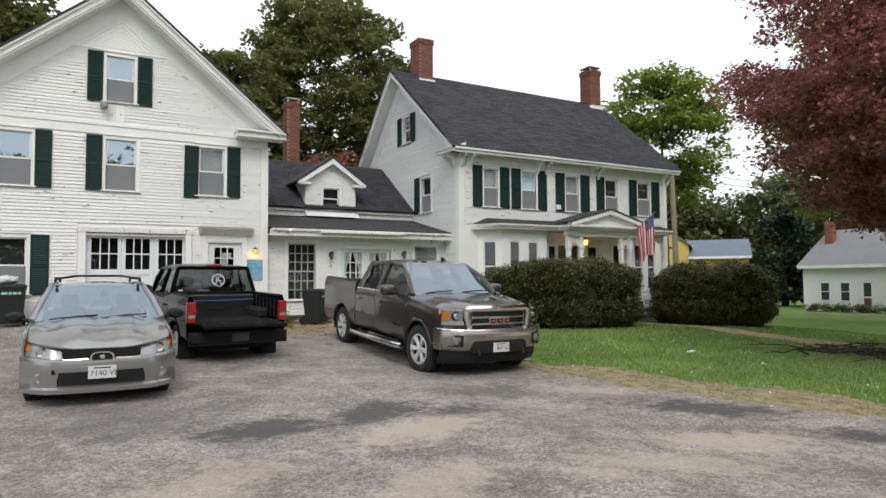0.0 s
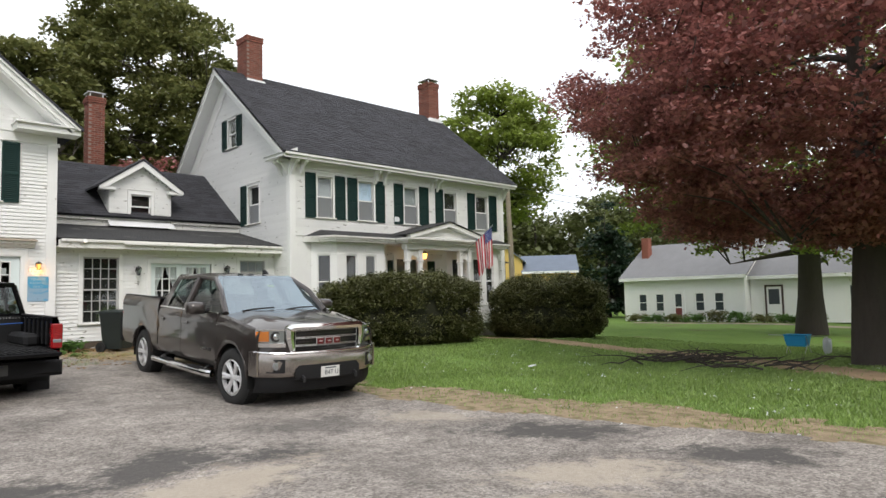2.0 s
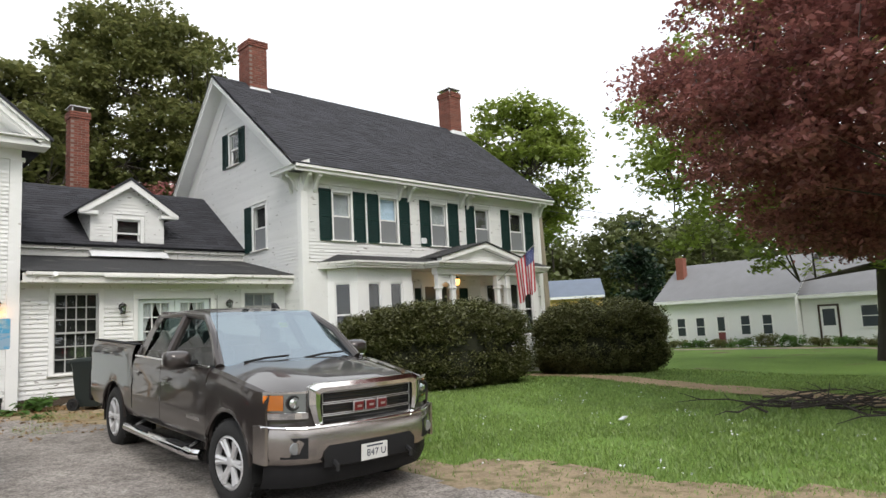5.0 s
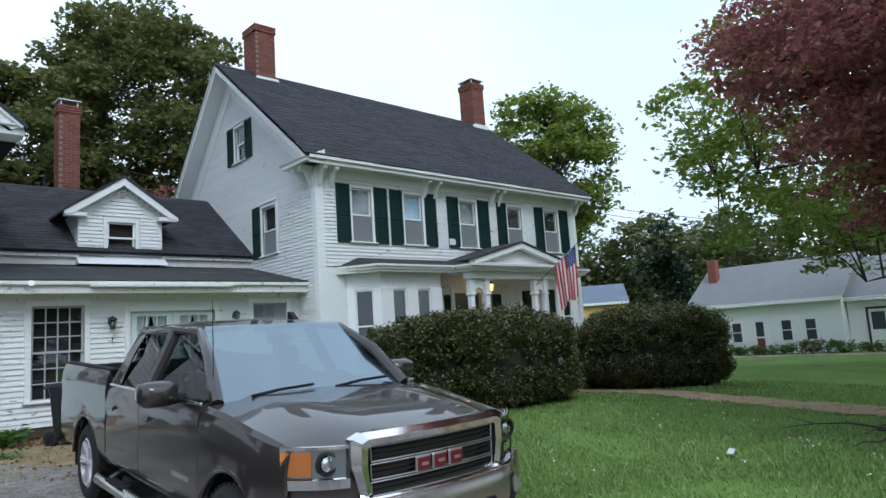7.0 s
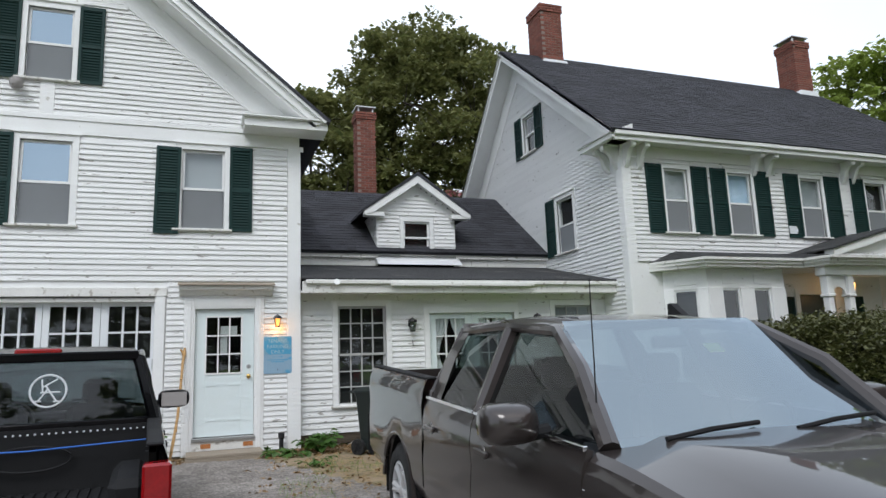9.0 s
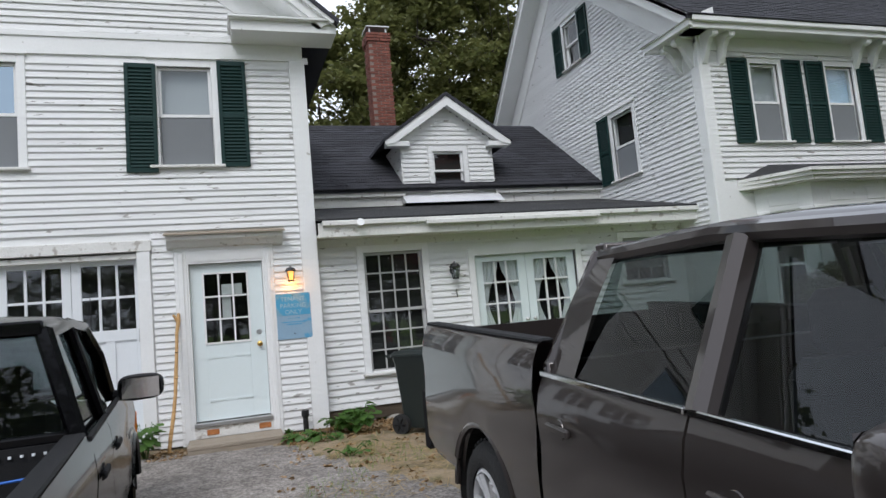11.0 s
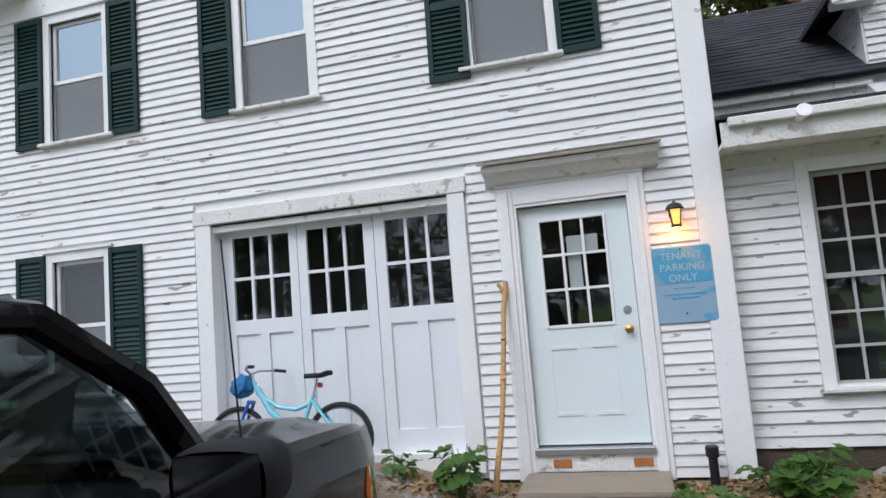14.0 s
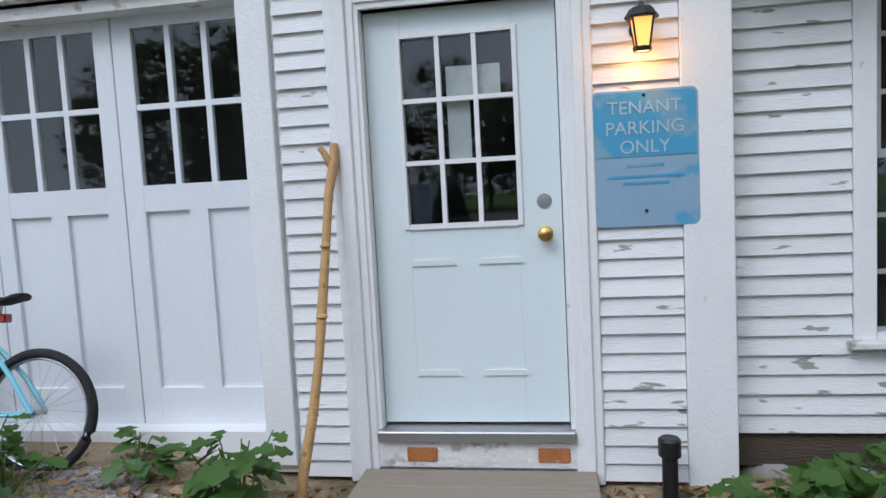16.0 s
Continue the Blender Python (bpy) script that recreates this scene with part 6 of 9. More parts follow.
box(bm, -3.4, -3.3, -0.78, 0.78, 0.3, 0.98, 0.04)
part("tailgate", bm, SILVERPAINT, car)
# Floor and dash blocks coloured near-black as shade under the body.
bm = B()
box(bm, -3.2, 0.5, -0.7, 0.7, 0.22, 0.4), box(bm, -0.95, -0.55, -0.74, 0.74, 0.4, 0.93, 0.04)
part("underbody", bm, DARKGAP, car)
for s in (1, -1):
    bm = B()
    box(bm, -1.75, -1.55, s * 0.37 - 0.23, s * 0.37 + 0.23, 0.4, 1.08, 0.06), box(bm, -1.75, -1.64, s * 0.37 - 0.12, s * 0.37 + 0.12, 1.08, 1.27, 0.04)
    part("seat", bm, SEAT, car)
    for ax in (0, -2.52):
        wheel(car, ax, s * 0.83, 0.315, 0.2, 5, 0, False)
bm = B()
outl = [(0.13 * math.copysign(abs(math.cos(a)) ** 0.6, math.cos(a)) * (1 - 0.15 * (math.sin(a) < 0)), 0.575 + 0.085 * math.copysign(abs(math.sin(a)) ** 0.7, math.sin(a))) for a in spread(0, 2 * math.pi, 24)[:-1]]
loft(bm, [[(0.84, y, z) for y, z in outl], [(0.865, y, z) for y, z in outl], [(0.865, y * 0.85, 0.575 + (z - 0.575) * 0.82) for y, z in outl]], True)
g = part("grille", bm, CHROME, car, "chrome-rimmed centre grille with an oval badge")
# Flat near-black face for the shade inside the centre grille.
bm = B()
face(bm, [(0.85, y, z) for y, z in outl])
part("grille_mesh", bm, DARKGAP, g)
part("badge", lathe(B(), [(0.03, 0.86), (0.028, 0.87), (0.004, 0.872)], 16, "x", (0, 0, 0.6)), CHROME, g)
number_plate(car, pose(0.895, 0.0, 0.42, 0, 0, 90), "7140 VL")
for y0 in (-0.6, 0.02):
    bm = B()
    tube(bm, [(-0.5, y0, 0.97), (-0.55, y0 + 0.3, 1.0), (-0.6, y0 + 0.58, 1.01)], 0.01, 6)
    part("wiper", bm, PLASTIC, car)


# ---------- barn doors and what hangs on the wall ----------
gd = thing("door_garage", BARN, "white panelled garage doors with small panes", kind="structure")
bm = B()
box(bm, GX0 - 0.17, GX0 + 0.006, -0.045, 0.118, 0.5, GZ1 + 0.02, 0.005)
part("casing", bm, TRIM, gd)
bm = B()
box(bm, GX1 - 0.006, GX1 + 0.15, -0.045, 0.118, 0.5, GZ1 + 0.02, 0.005)
part("casing", bm, TRIM, gd)
bm = B()
box(bm, GX0 - 0.19, GX1 + 0.17, -0.055, 0.0, GZ1 + 0.02, GZ1 + 0.16, 0.005)
box(bm, GX0, GX1, 0.0, 0.14, GZ1 - 0.06, GZ1 + 0.02)
part("head_casing", bm, WORNTRIM, gd)
for x0, x1, a, b in ((GX0, 3.349, 2.64, 3.26), (3.355, 4.144, 3.45, 4.04), (4.15, GX1 - 0.004, 4.26, 4.87)):
    z0, zw0, zw1, z1 = GZ0, 1.96, 2.78, GZ1 - 0.06
    bm = B()
    y0, y1 = 0.12, 0.16
    box(bm, x0, a, y0, y1, z0, z1, 0.003), box(bm, b, x1, y0, y1, z0, z1, 0.003)
    box(bm, a, b, y0 + 0.001, y1, zw1, z1), box(bm, a, b, y0 + 0.001, y1, 1.82, zw0), box(bm, a, b, y0 + 0.001, y1, z0, 0.86)
    box(bm, (a + b) / 2 - 0.05, (a + b) / 2 + 0.05, y0 + 0.002, y1, 0.86, 1.82)
    leaf = part("door_leaf", bm, GARAGEPAINT, gd)
    bm = B()
    box(bm, a, (a + b) / 2 - 0.05, y0 + 0.022, y1 - 0.004, 0.86, 1.82)
    part("panel", bm, GARAGEPAINT, leaf)
    bm = B()
    box(bm, (a + b) / 2 + 0.05, b, y0 + 0.022, y1 - 0.004, 0.86, 1.82)
    part("panel", bm, GARAGEPAINT, leaf)
    bm = B()
    muntins(bm, a, b, zw0, zw1, 3, 2, y0 + 0.004, y1 - 0.004, 0.03)
    part("muntin_grid", bm, GARAGEPAINT, leaf)
    for k in range(3):
        for j in range(2):
            w, h = (b - a) / 3, (zw1 - zw0) / 2
            bm = B()
            face(bm, [(a + k * w, y0 + 0.02, zw0 + j * h), (a + (k + 1) * w, y0 + 0.02, zw0 + j * h), (a + (k + 1) * w, y0 + 0.02, zw0 + (j + 1) * h), (a + k * w, y0 + 0.02, zw0 + (j + 1) * h)])
            part("pane", bm, PANE, leaf)
part("latch", box(B(), GX1 - 0.03, GX1 - 0.01, 0.09, 0.125, 1.78, 1.95, 0.004), STEEL, gd)
part("weather_board", box(B(), GX0, GX1, 0.1, 0.17, GZ0 - 0.09, GZ0 - 0.004), ROT, gd)
# Added near-black sheet: the unlit room seen through the garage panes.
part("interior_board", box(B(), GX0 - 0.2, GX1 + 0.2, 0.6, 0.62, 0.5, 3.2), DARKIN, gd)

fd = thing("door_entry", BARN, "pale green-white entry door with nine panes and brass knob", kind="structure")
for a, b in ((DX0 - 0.17, DX0 - 0.02), (DX1 + 0.02, DX1 + 0.15)):
    bm = B()
    box(bm, a, b, -0.04, 0.02, 0.42, DZ1 + 0.18, 0.006), box(bm, a + 0.04, b - 0.04, -0.055, -0.04, 0.45, DZ1 + 0.15, 0.006)
    part("casing", bm, TRIM, fd)
bm = B()
box(bm, DX0 - 0.02, DX1 + 0.02, -0.039, 0.02, DZ1 + 0.03, DZ1 + 0.18), box(bm, DX0 - 0.17, DX1 + 0.15, -0.05, 0, DZ1 + 0.181, DZ1 + 0.3)
box(bm, DX0 - 0.02, DX0 - 0.001, -0.03, 0.15, DZ0, DZ1 + 0.03), box(bm, DX1 + 0.001, DX1 + 0.02, -0.03, 0.15, DZ0, DZ1 + 0.03), box(bm, DX0 - 0.001, DX1 + 0.001, -0.028, 0.15, DZ1, DZ1 + 0.03)
part("jamb", bm, TRIM, fd)
y0, y1 = 0.045, 0.09
pa, pb, pz0, pz1 = 5.71, 6.24, 1.69, 2.58
bm = B()
box(bm, DX0 + 0.004, pa, y0, y1, DZ0 + 0.01, DZ1 - 0.004, 0.002), box(bm, pb, DX1 - 0.004, y0, y1, DZ0 + 0.01, DZ1 - 0.004, 0.002)
box(bm, pa, pb, y0 + 0.0005, y1, pz1, DZ1 - 0.004), box(bm, pa, pb, y0 + 0.0005, y1, DZ0 + 0.01, pz0)
slab = part("door_leaf", bm, DOORPAINT, fd)
bm = B()
for c in ((pa - 0.025, pa), (pb, pb + 0.025)):
    box(bm, *c, y0 - 0.012, y0 + 0.01, pz0 - 0.025, pz1 + 0.025, 0.004)
box(bm, pa, pb, y0 - 0.0115, y0 + 0.01, pz1, pz1 + 0.025), box(bm, pa, pb, y0 - 0.0115, y0 + 0.01, pz0 - 0.025, pz0)
muntins(bm, pa, pb, pz0, pz1, 3, 3, y0 - 0.008, y0 + 0.03, 0.022)
part("muntin_grid", bm, TRIM, slab)
for k in range(3):
    for j in range(3):
        w, h = (pb - pa) / 3, (pz1 - pz0) / 3
        bm = B()
        face(bm, [(pa + k * w, y0 + 0.02, pz0 + j * h), (pa + (k + 1) * w, y0 + 0.02, pz0 + j * h), (pa + (k + 1) * w, y0 + 0.02, pz0 + (j + 1) * h), (pa + k * w, y0 + 0.02, pz0 + (j + 1) * h)])
        part("pane", bm, PANE, slab)
for cx in (5.82, 6.15):
    for za, zb in ((0.95, 1.5),):
        bm = B()
        for (p, q) in (((cx - 0.11, zb), (cx + 0.11, zb)), ((cx - 0.11, za), (cx + 0.11, za))):
            prism(bm, [(p[0], p[1] - 0.014), (q[0], p[1] - 0.014), (q[0] - 0.015, p[1] + 0.014), (p[0] + 0.015, p[1] + 0.014)], "y", y0 - 0.008, y0)
        part("pressed_panel", bm, DOORPAINT, slab)
part("door_knob", lathe(B(), [(0.036, y0), (0.036, y0 - 0.008), (0.014, y0 - 0.012), (0.013, y0 - 0.035), (0.03, y0 - 0.045), (0.034, y0 - 0.06), (0.02, y0 - 0.072), (0.003, y0 - 0.074)], 20, "y", (6.365, 0, 1.62)), BRASS, slab, "round brass door knob", smooth=50)
part("lock_cover", lathe(B(), [(0.036, y0), (0.035, y0 - 0.005), (0.003, y0 - 0.006)], 20, "y", (6.365, 0, 1.775)), STEEL, slab, smooth=50)
part("door_notice", box(B(), 5.92, 6.03, 0.075, 0.078, 2.0, 2.28), PLATE, slab, "white paper notice inside the pane")
part("door_notice", box(B(), 5.92, 6.18, 0.075, 0.078, 2.3, 2.44), PLATE, slab)
part("threshold", box(B(), DX0 - 0.02, DX1 + 0.02, -0.07, 0.12, DZ0 - 0.055, DZ0 - 0.002, 0.006), STEEL, fd, "aluminium threshold")
# Added near-black sheet: the unlit room seen through the door panes.
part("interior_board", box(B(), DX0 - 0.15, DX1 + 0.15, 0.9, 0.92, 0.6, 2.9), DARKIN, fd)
riser = part("riser_board", box(B(), DX0 - 0.06, DX1 + 0.08, -0.035, 0.02, 0.5, DZ0 - 0.056), WORNTRIM, fd, "peeling riser board with rusty plates")
for xx in (5.72, 6.36):
    part("rusty_plate", box(B(), xx - 0.07, xx + 0.08, -0.042, -0.036, 0.53, 0.6, 0.004), RUST, riser)
# drip hood over the door
bm = B()
prism(bm, [(0, 2.92), (-0.1, 2.94), (-0.14, 3.0), (-0.2, 3.02), (-0.22, 3.07), (0, 3.13)], "x", DX0 - 0.24, DX1 + 0.28)
hood_ = thing("door_hood", BARN, "worn moulded wooden hood over the entry door", "door hood")
part("moulding", bm, WORNTRIM, hood_)
part("top_board", prism(B(), [(0, 3.134), (-0.25, 3.074), (-0.25, 3.092), (0, 3.155)], "x", DX0 - 0.27, DX1 + 0.31), GREYWOOD, hood_)


def wall_lamp(m, lit, label):
    """A small coach lamp: wall plate, curved arm, four-sided lantern and cap."""
    l = thing("wall_lamp", m, label, "wall lamp", "coach lamps on the walls")
    part("back_plate", lathe(B(), [(0.055, 0.0), (0.055, -0.015), (0.02, -0.025)], 16, "y"), BLACKIRON, l)
    bm = B()
    tube(bm, [(0, -0.02, 0), (0, -0.07, 0.03), (0, -0.11, 0.05)], 0.012, 6)
    part("arm", bm, BLACKIRON, l)
    bm = B()
    lathe(bm, [(0.085, 0.035), (0.09, 0.045), (0.06, 0.09), (0.02, 0.105), (0.008, 0.125), (0.001, 0.128)], 8, "z", (0, -0.11, 0))
    lathe(bm, [(0.045, -0.135), (0.05, -0.12), (0.05, -0.11), (0.045, -0.11)], 8, "z", (0, -0.11, 0))
    for k in range(4):
        a = math.pi / 4 + k * math.pi / 2
        tube(bm, [(0.075 * math.cos(a), -0.11 + 0.075 * math.sin(a), 0.04), (0.046 * math.cos(a), -0.11 + 0.046 * math.sin(a), -0.12)], 0.006, 5)
    part("lantern_frame", bm, BLACKIRON, l)
    bm = B()
    lathe(bm, [(0.02, -0.1), (0.032, -0.07), (0.034, -0.03), (0.02, 0.01), (0.004, 0.02)], 12, "z", (0, -0.11, 0))
    part("bulb", bm, LAMPGLOW if lit else CLEARLENS, l, smooth=60)
    bm = B()
    for k in range(4):
        a, b = math.pi / 4 + k * math.pi / 2, math.pi / 4 + (k + 1) * math.pi / 2
        face(bm, [(0.072 * math.cos(a), -0.11 + 0.072 * math.sin(a), 0.035), (0.072 * math.cos(b), -0.11 + 0.072 * math.sin(b), 0.035), (0.044 * math.cos(b), -0.11 + 0.044 * math.sin(b), -0.11), (0.044 * math.cos(a), -0.11 + 0.044 * math.sin(a), -0.11)])
    part("lantern_glass", bm, LITGLASS if lit else PANE, l).visible_shadow = False
    if lit:
        p = new("lamp_light", bpy.data.lights.new("lamp_light", "POINT"))
        p.data.energy, p.data.color, p.data.shadow_soft_size = 2.6, (1, 0.42, 0.1), 0.04
        p.parent, p.location = l, (0, -0.11, -0.145)
    return l


LAMPGLOW = glow("warm_lamp_bulb", (1, 0.5, 0.14), 9)
LITGLASS = glow("glowing_amber_lantern_glass", (1, 0.45, 0.1), 1.5)
wall_lamp(pose(6.81, BY - 0.022, 2.51) @ Matrix.Scale(0.82, 4), True, "lit black coach lamp on the clapboards beside the entry door")
wall_lamp(pose(9.2, LY - 0.022, 2.42), False, "unlit black coach lamp on the low wing")
wall_lamp(pose(11.72, LY - 0.022, 2.47), False, "unlit black coach lamp beside the double door")
hc = part("hanging_hook", tube(B(), [(0, -0.02, 0.06), (0, -0.03, 0.0), (0.01, -0.03, -0.05), (-0.01, -0.03, -0.06)], 0.007, 5), BLACKIRON, None, m=pose(9.22, LY - 0.02, 2.08))
tagged(hc, "small dark iron hook on the clapboards", "hook")

# sign
sign = thing("parking_sign", pose(6.82, BY - 0.032, 1.945), "faded blue metal sign in white capitals beside the door", "sign")
SIGNBLUE = material("faded_blue_sign_paint", (0.075, 0.32, 0.52), 0.45, vary=0.12, scale=4, fine=40, bump=0.05, stain=(0.2, 0.36, 0.47), stain_scale=6, stain_at=0.5, stain_soft=0.1)
SIGNPALE = material("bleached_blue_sign_paint", (0.25, 0.38, 0.5), 0.5, vary=0.15, scale=3, fine=30, bump=0.05, stain=(0.1, 0.33, 0.52), stain_scale=5, stain_at=0.6, stain_soft=0.06)
SIGNWHITE = material("faded_white_lettering", (0.36, 0.5, 0.58), 0.5, vary=0.2, scale=15, bump=0)
def rounded(w, h, r, n=5):
    pts = []
    for cx, cz, a0 in ((w - r, h - r, 0), (-w + r, h - r, 90), (-w + r, -h + r, 180), (w - r, -h + r, 270)):
        pts += [(cx + r * math.cos(radians(a0 + 90 * k / n)), cz + r * math.sin(radians(a0 + 90 * k / n))) for k in range(n + 1)]
    return pts


part("plate", prism(B(), rounded(0.232, 0.305, 0.03), "y", -0.004, 0.0), SIGNPALE, sign)
top = [(x, max(z, 0.01)) for x, z in rounded(0.222, 0.295, 0.025)]
part("upper_field", prism(B(), [p for i, p in enumerate(top) if p[1] > 0.011] + [(-0.222, 0.01), (0.222, 0.01)], "y", -0.0065, -0.0045), SIGNBLUE, sign)
for text, z, dx in (("TENANT", 0.225, 0.0), ("PARKING", 0.135, 0.0), ("ONLY", 0.05, 0.0)):
    words(text, 0.082, SIGNWHITE, sign, pose(dx, -0.008, z, 90, 0, 0), depth=0.0008)
for z, w in ((-0.03, 0.08), (-0.08, 0.17), (-0.11, 0.1)):
    part("faded_bar", box(B(), -w, w, -0.0062, -0.0045, z - 0.006, z + 0.006), SIGNBLUE, sign)
part("bolt", lathe(B(), [(0.008, -0.004), (0.008, -0.009), (0.002, -0.01)], 8, "y", (0, 0, -0.235)), BLACKIRON, sign)
part("bolt", lathe(B(), [(0.008, -0.004), (0.008, -0.009), (0.002, -0.01)], 8, "y", (0, 0, 0.28)), BLACKIRON, sign)

# step platform
step = thing("door_step", pose(6.0, 14.6, 0), "weathered grey plank step at the entry door", "step")
for i in range(3):
    part("plank", box(B(), -0.56, 0.56, -0.35 + i * 0.2, -0.16 + i * 0.2, 0.455, 0.5, 0.006), GREYWOOD, step)
part("front_board", box(B(), -0.55, 0.55, -0.345, -0.31, 0.36, 0.453), GREYWOOD, step)
for x in (-0.53, 0.47):
    part("side_board", box(B(), x, x + 0.06, -0.3, 0.28, 0.28, 0.453), WORNTRIM, step)

# walking stick, pipe
BARKLESS = material("peeled_branch_wood", (0.5, 0.3, 0.12), 0.6, vary=0.3, scale=10, fine=50, bump=0.3, bump_scale=30, stain=(0.25, 0.12, 0.04), stain_scale=14, stain_at=0.62)
bm = B()
tube(bm, [(5.23, 14.48, 0.44), (5.25, 14.5, 0.6), (5.29, 14.56, 0.85), (5.32, 14.61, 1.1), (5.33, 14.66, 1.3), (5.35, 14.72, 1.6), (5.36, 14.78, 1.85), (5.385, 14.83, 2.03), (5.385, 14.835, 2.1)], [0.022, 0.024, 0.023, 0.021, 0.024, 0.02, 0.021, 0.024, 0.018], 10)
tube(bm, [(5.375, 14.82, 1.98), (5.34, 14.81, 2.06), (5.32, 14.81, 2.08)], [0.018, 0.016, 0.014], 8)
for z, x in ((1.3, 5.335), (0.86, 5.29), (1.62, 5.35)):
    lathe(bm, [(0.01, z - 0.02), (0.029, z), (0.01, z + 0.02)], 8, "z", (x, 14.565 + (z - 0.86) * 0.2, 0))
solid("walking_stick", bm, BARKLESS, "peeled crooked wooden staff leaning on the barn wall", "walking stick", smooth=50)
bm = B()
lathe(bm, [(0.035, 0.3), (0.035, 0.62), (0.05, 0.63), (0.05, 0.7), (0.04, 0.71), (0.002, 0.71)], 14, "z", (6.87, 14.72, 0))
solid("vent_pipe", bm, BLACKIRON, "short black iron pipe standing by the wall", "pipe", smooth=40)

# ---------- double door in the low wing ----------
dd = thing("door_double", LINK, "white double doors with small panes and lace curtains", kind="structure")
bm = B()
for a, b in ((FX0 - 0.1, FX0), (FX1, FX1 + 0.1)):
    box(bm, a, b, -0.035, 0.05, FZ0, FZ1 + 0.1, 0.005)
box(bm, FX0, FX1, -0.034, 0.05, FZ1, FZ1 + 0.1)
part("casing", bm, TRIM, dd)
mid = (FX0 + FX1) / 2
for a, b in ((FX0 + 0.01, mid - 0.004), (mid + 0.004, FX1 - 0.01)):
    bm = B()
    ga, gb = a + 0.13, b - 0.13
    box(bm, a, ga, 0.04, 0.085, FZ0 + 0.02, FZ1), box(bm, gb, b, 0.04, 0.085, FZ0 + 0.02, FZ1), box(bm, ga, gb, 0.041, 0.085, 2.52, FZ1), box(bm, ga, gb, 0.041, 0.085, FZ0 + 0.02, 1.55)
    leaf = part("door_leaf", bm, DOORPAINT, dd)
    bm = B()
    muntins(bm, ga, gb, 1.55, 2.52, 3, 3, 0.036, 0.07, 0.024)
    part("muntin_grid", bm, TRIM, leaf)
    bm = B()
    face(bm, [(ga, 0.06, 1.55), (gb, 0.06, 1.55), (gb, 0.06, 2.52), (ga, 0.06, 2.52)])
    part("pane", bm, PANE, leaf)
    for s, e in ((ga - 0.03, (ga + gb) / 2), (gb + 0.03, (ga + gb) / 2)):
        bm = B()
        rows = []
        for z, w in ((2.55, 1.0), (2.35, 0.85), (2.1, 0.45), (1.9, 0.3), (1.75, 0.38), (1.55, 0.6)):
            rows.append([(s + (e - s) * w * q, 0.1 + 0.012 * math.sin(q * 28), z) for q in spread(0, 1, 16)])
        loft(bm, rows)
        part("curtain", bm, CURTAIN, leaf, "tied-back white lace curtain", smooth=60)
    part("door_knob", lathe(B(), [(0.02, 0.04), (0.015, 0.01), (0.028, -0.005), (0.004, -0.02)], 12, "y", ((b - 0.06) if a < mid - 0.4 else (a + 0.06), 0, 1.6)), STEEL, leaf)
# Added near-black sheet: the unlit room seen between the curtains.
part("interior_board", box(B(), FX0, FX1, 0.4, 0.42, FZ0, FZ1), DARKIN, dd)
part("door_sill", box(B(), FX0 - 0.1, FX1 + 0.1, -0.12, 0.04, FZ0 - 0.06, FZ0), GREYWOOD, dd)
part("flood_lamp", tube(B(), [(0, 0, 0), (0, -0.06, -0.02), (0, -0.1, 0.0), (0, -0.16, 0.02)], [0.035, 0.02, 0.04, 0.055], 10), TRIM, None, m=pose(7.75, LY - 0.465, 3.1))
tagged(bpy.data.objects["flood_lamp"], "small white flood lamp under the wing's eave", "flood lamp")
bm = B()
lathe(bm, [(0.09, 0.0), (0.1, -0.05), (0.085, -0.12), (0.05, -0.16), (0.01, -0.165)], 16, "z")
box(bm, -0.04, 0.04, 0.0, 0.16, 0.0, 0.05)
solid("gable_lamp", bm, material("dull_grey_lamp_glass", (0.3, 0.28, 0.27), 0.35, vary=0.2), "round grey lamp under the attic window", "lamp", m=pose(2.86, BY - 0.16, 6.28), smooth=40)

# ---------- porch and bays of the house ----------
porch = thing("porch", FRONT, "white columned porch between two bay windows", kind="structure")


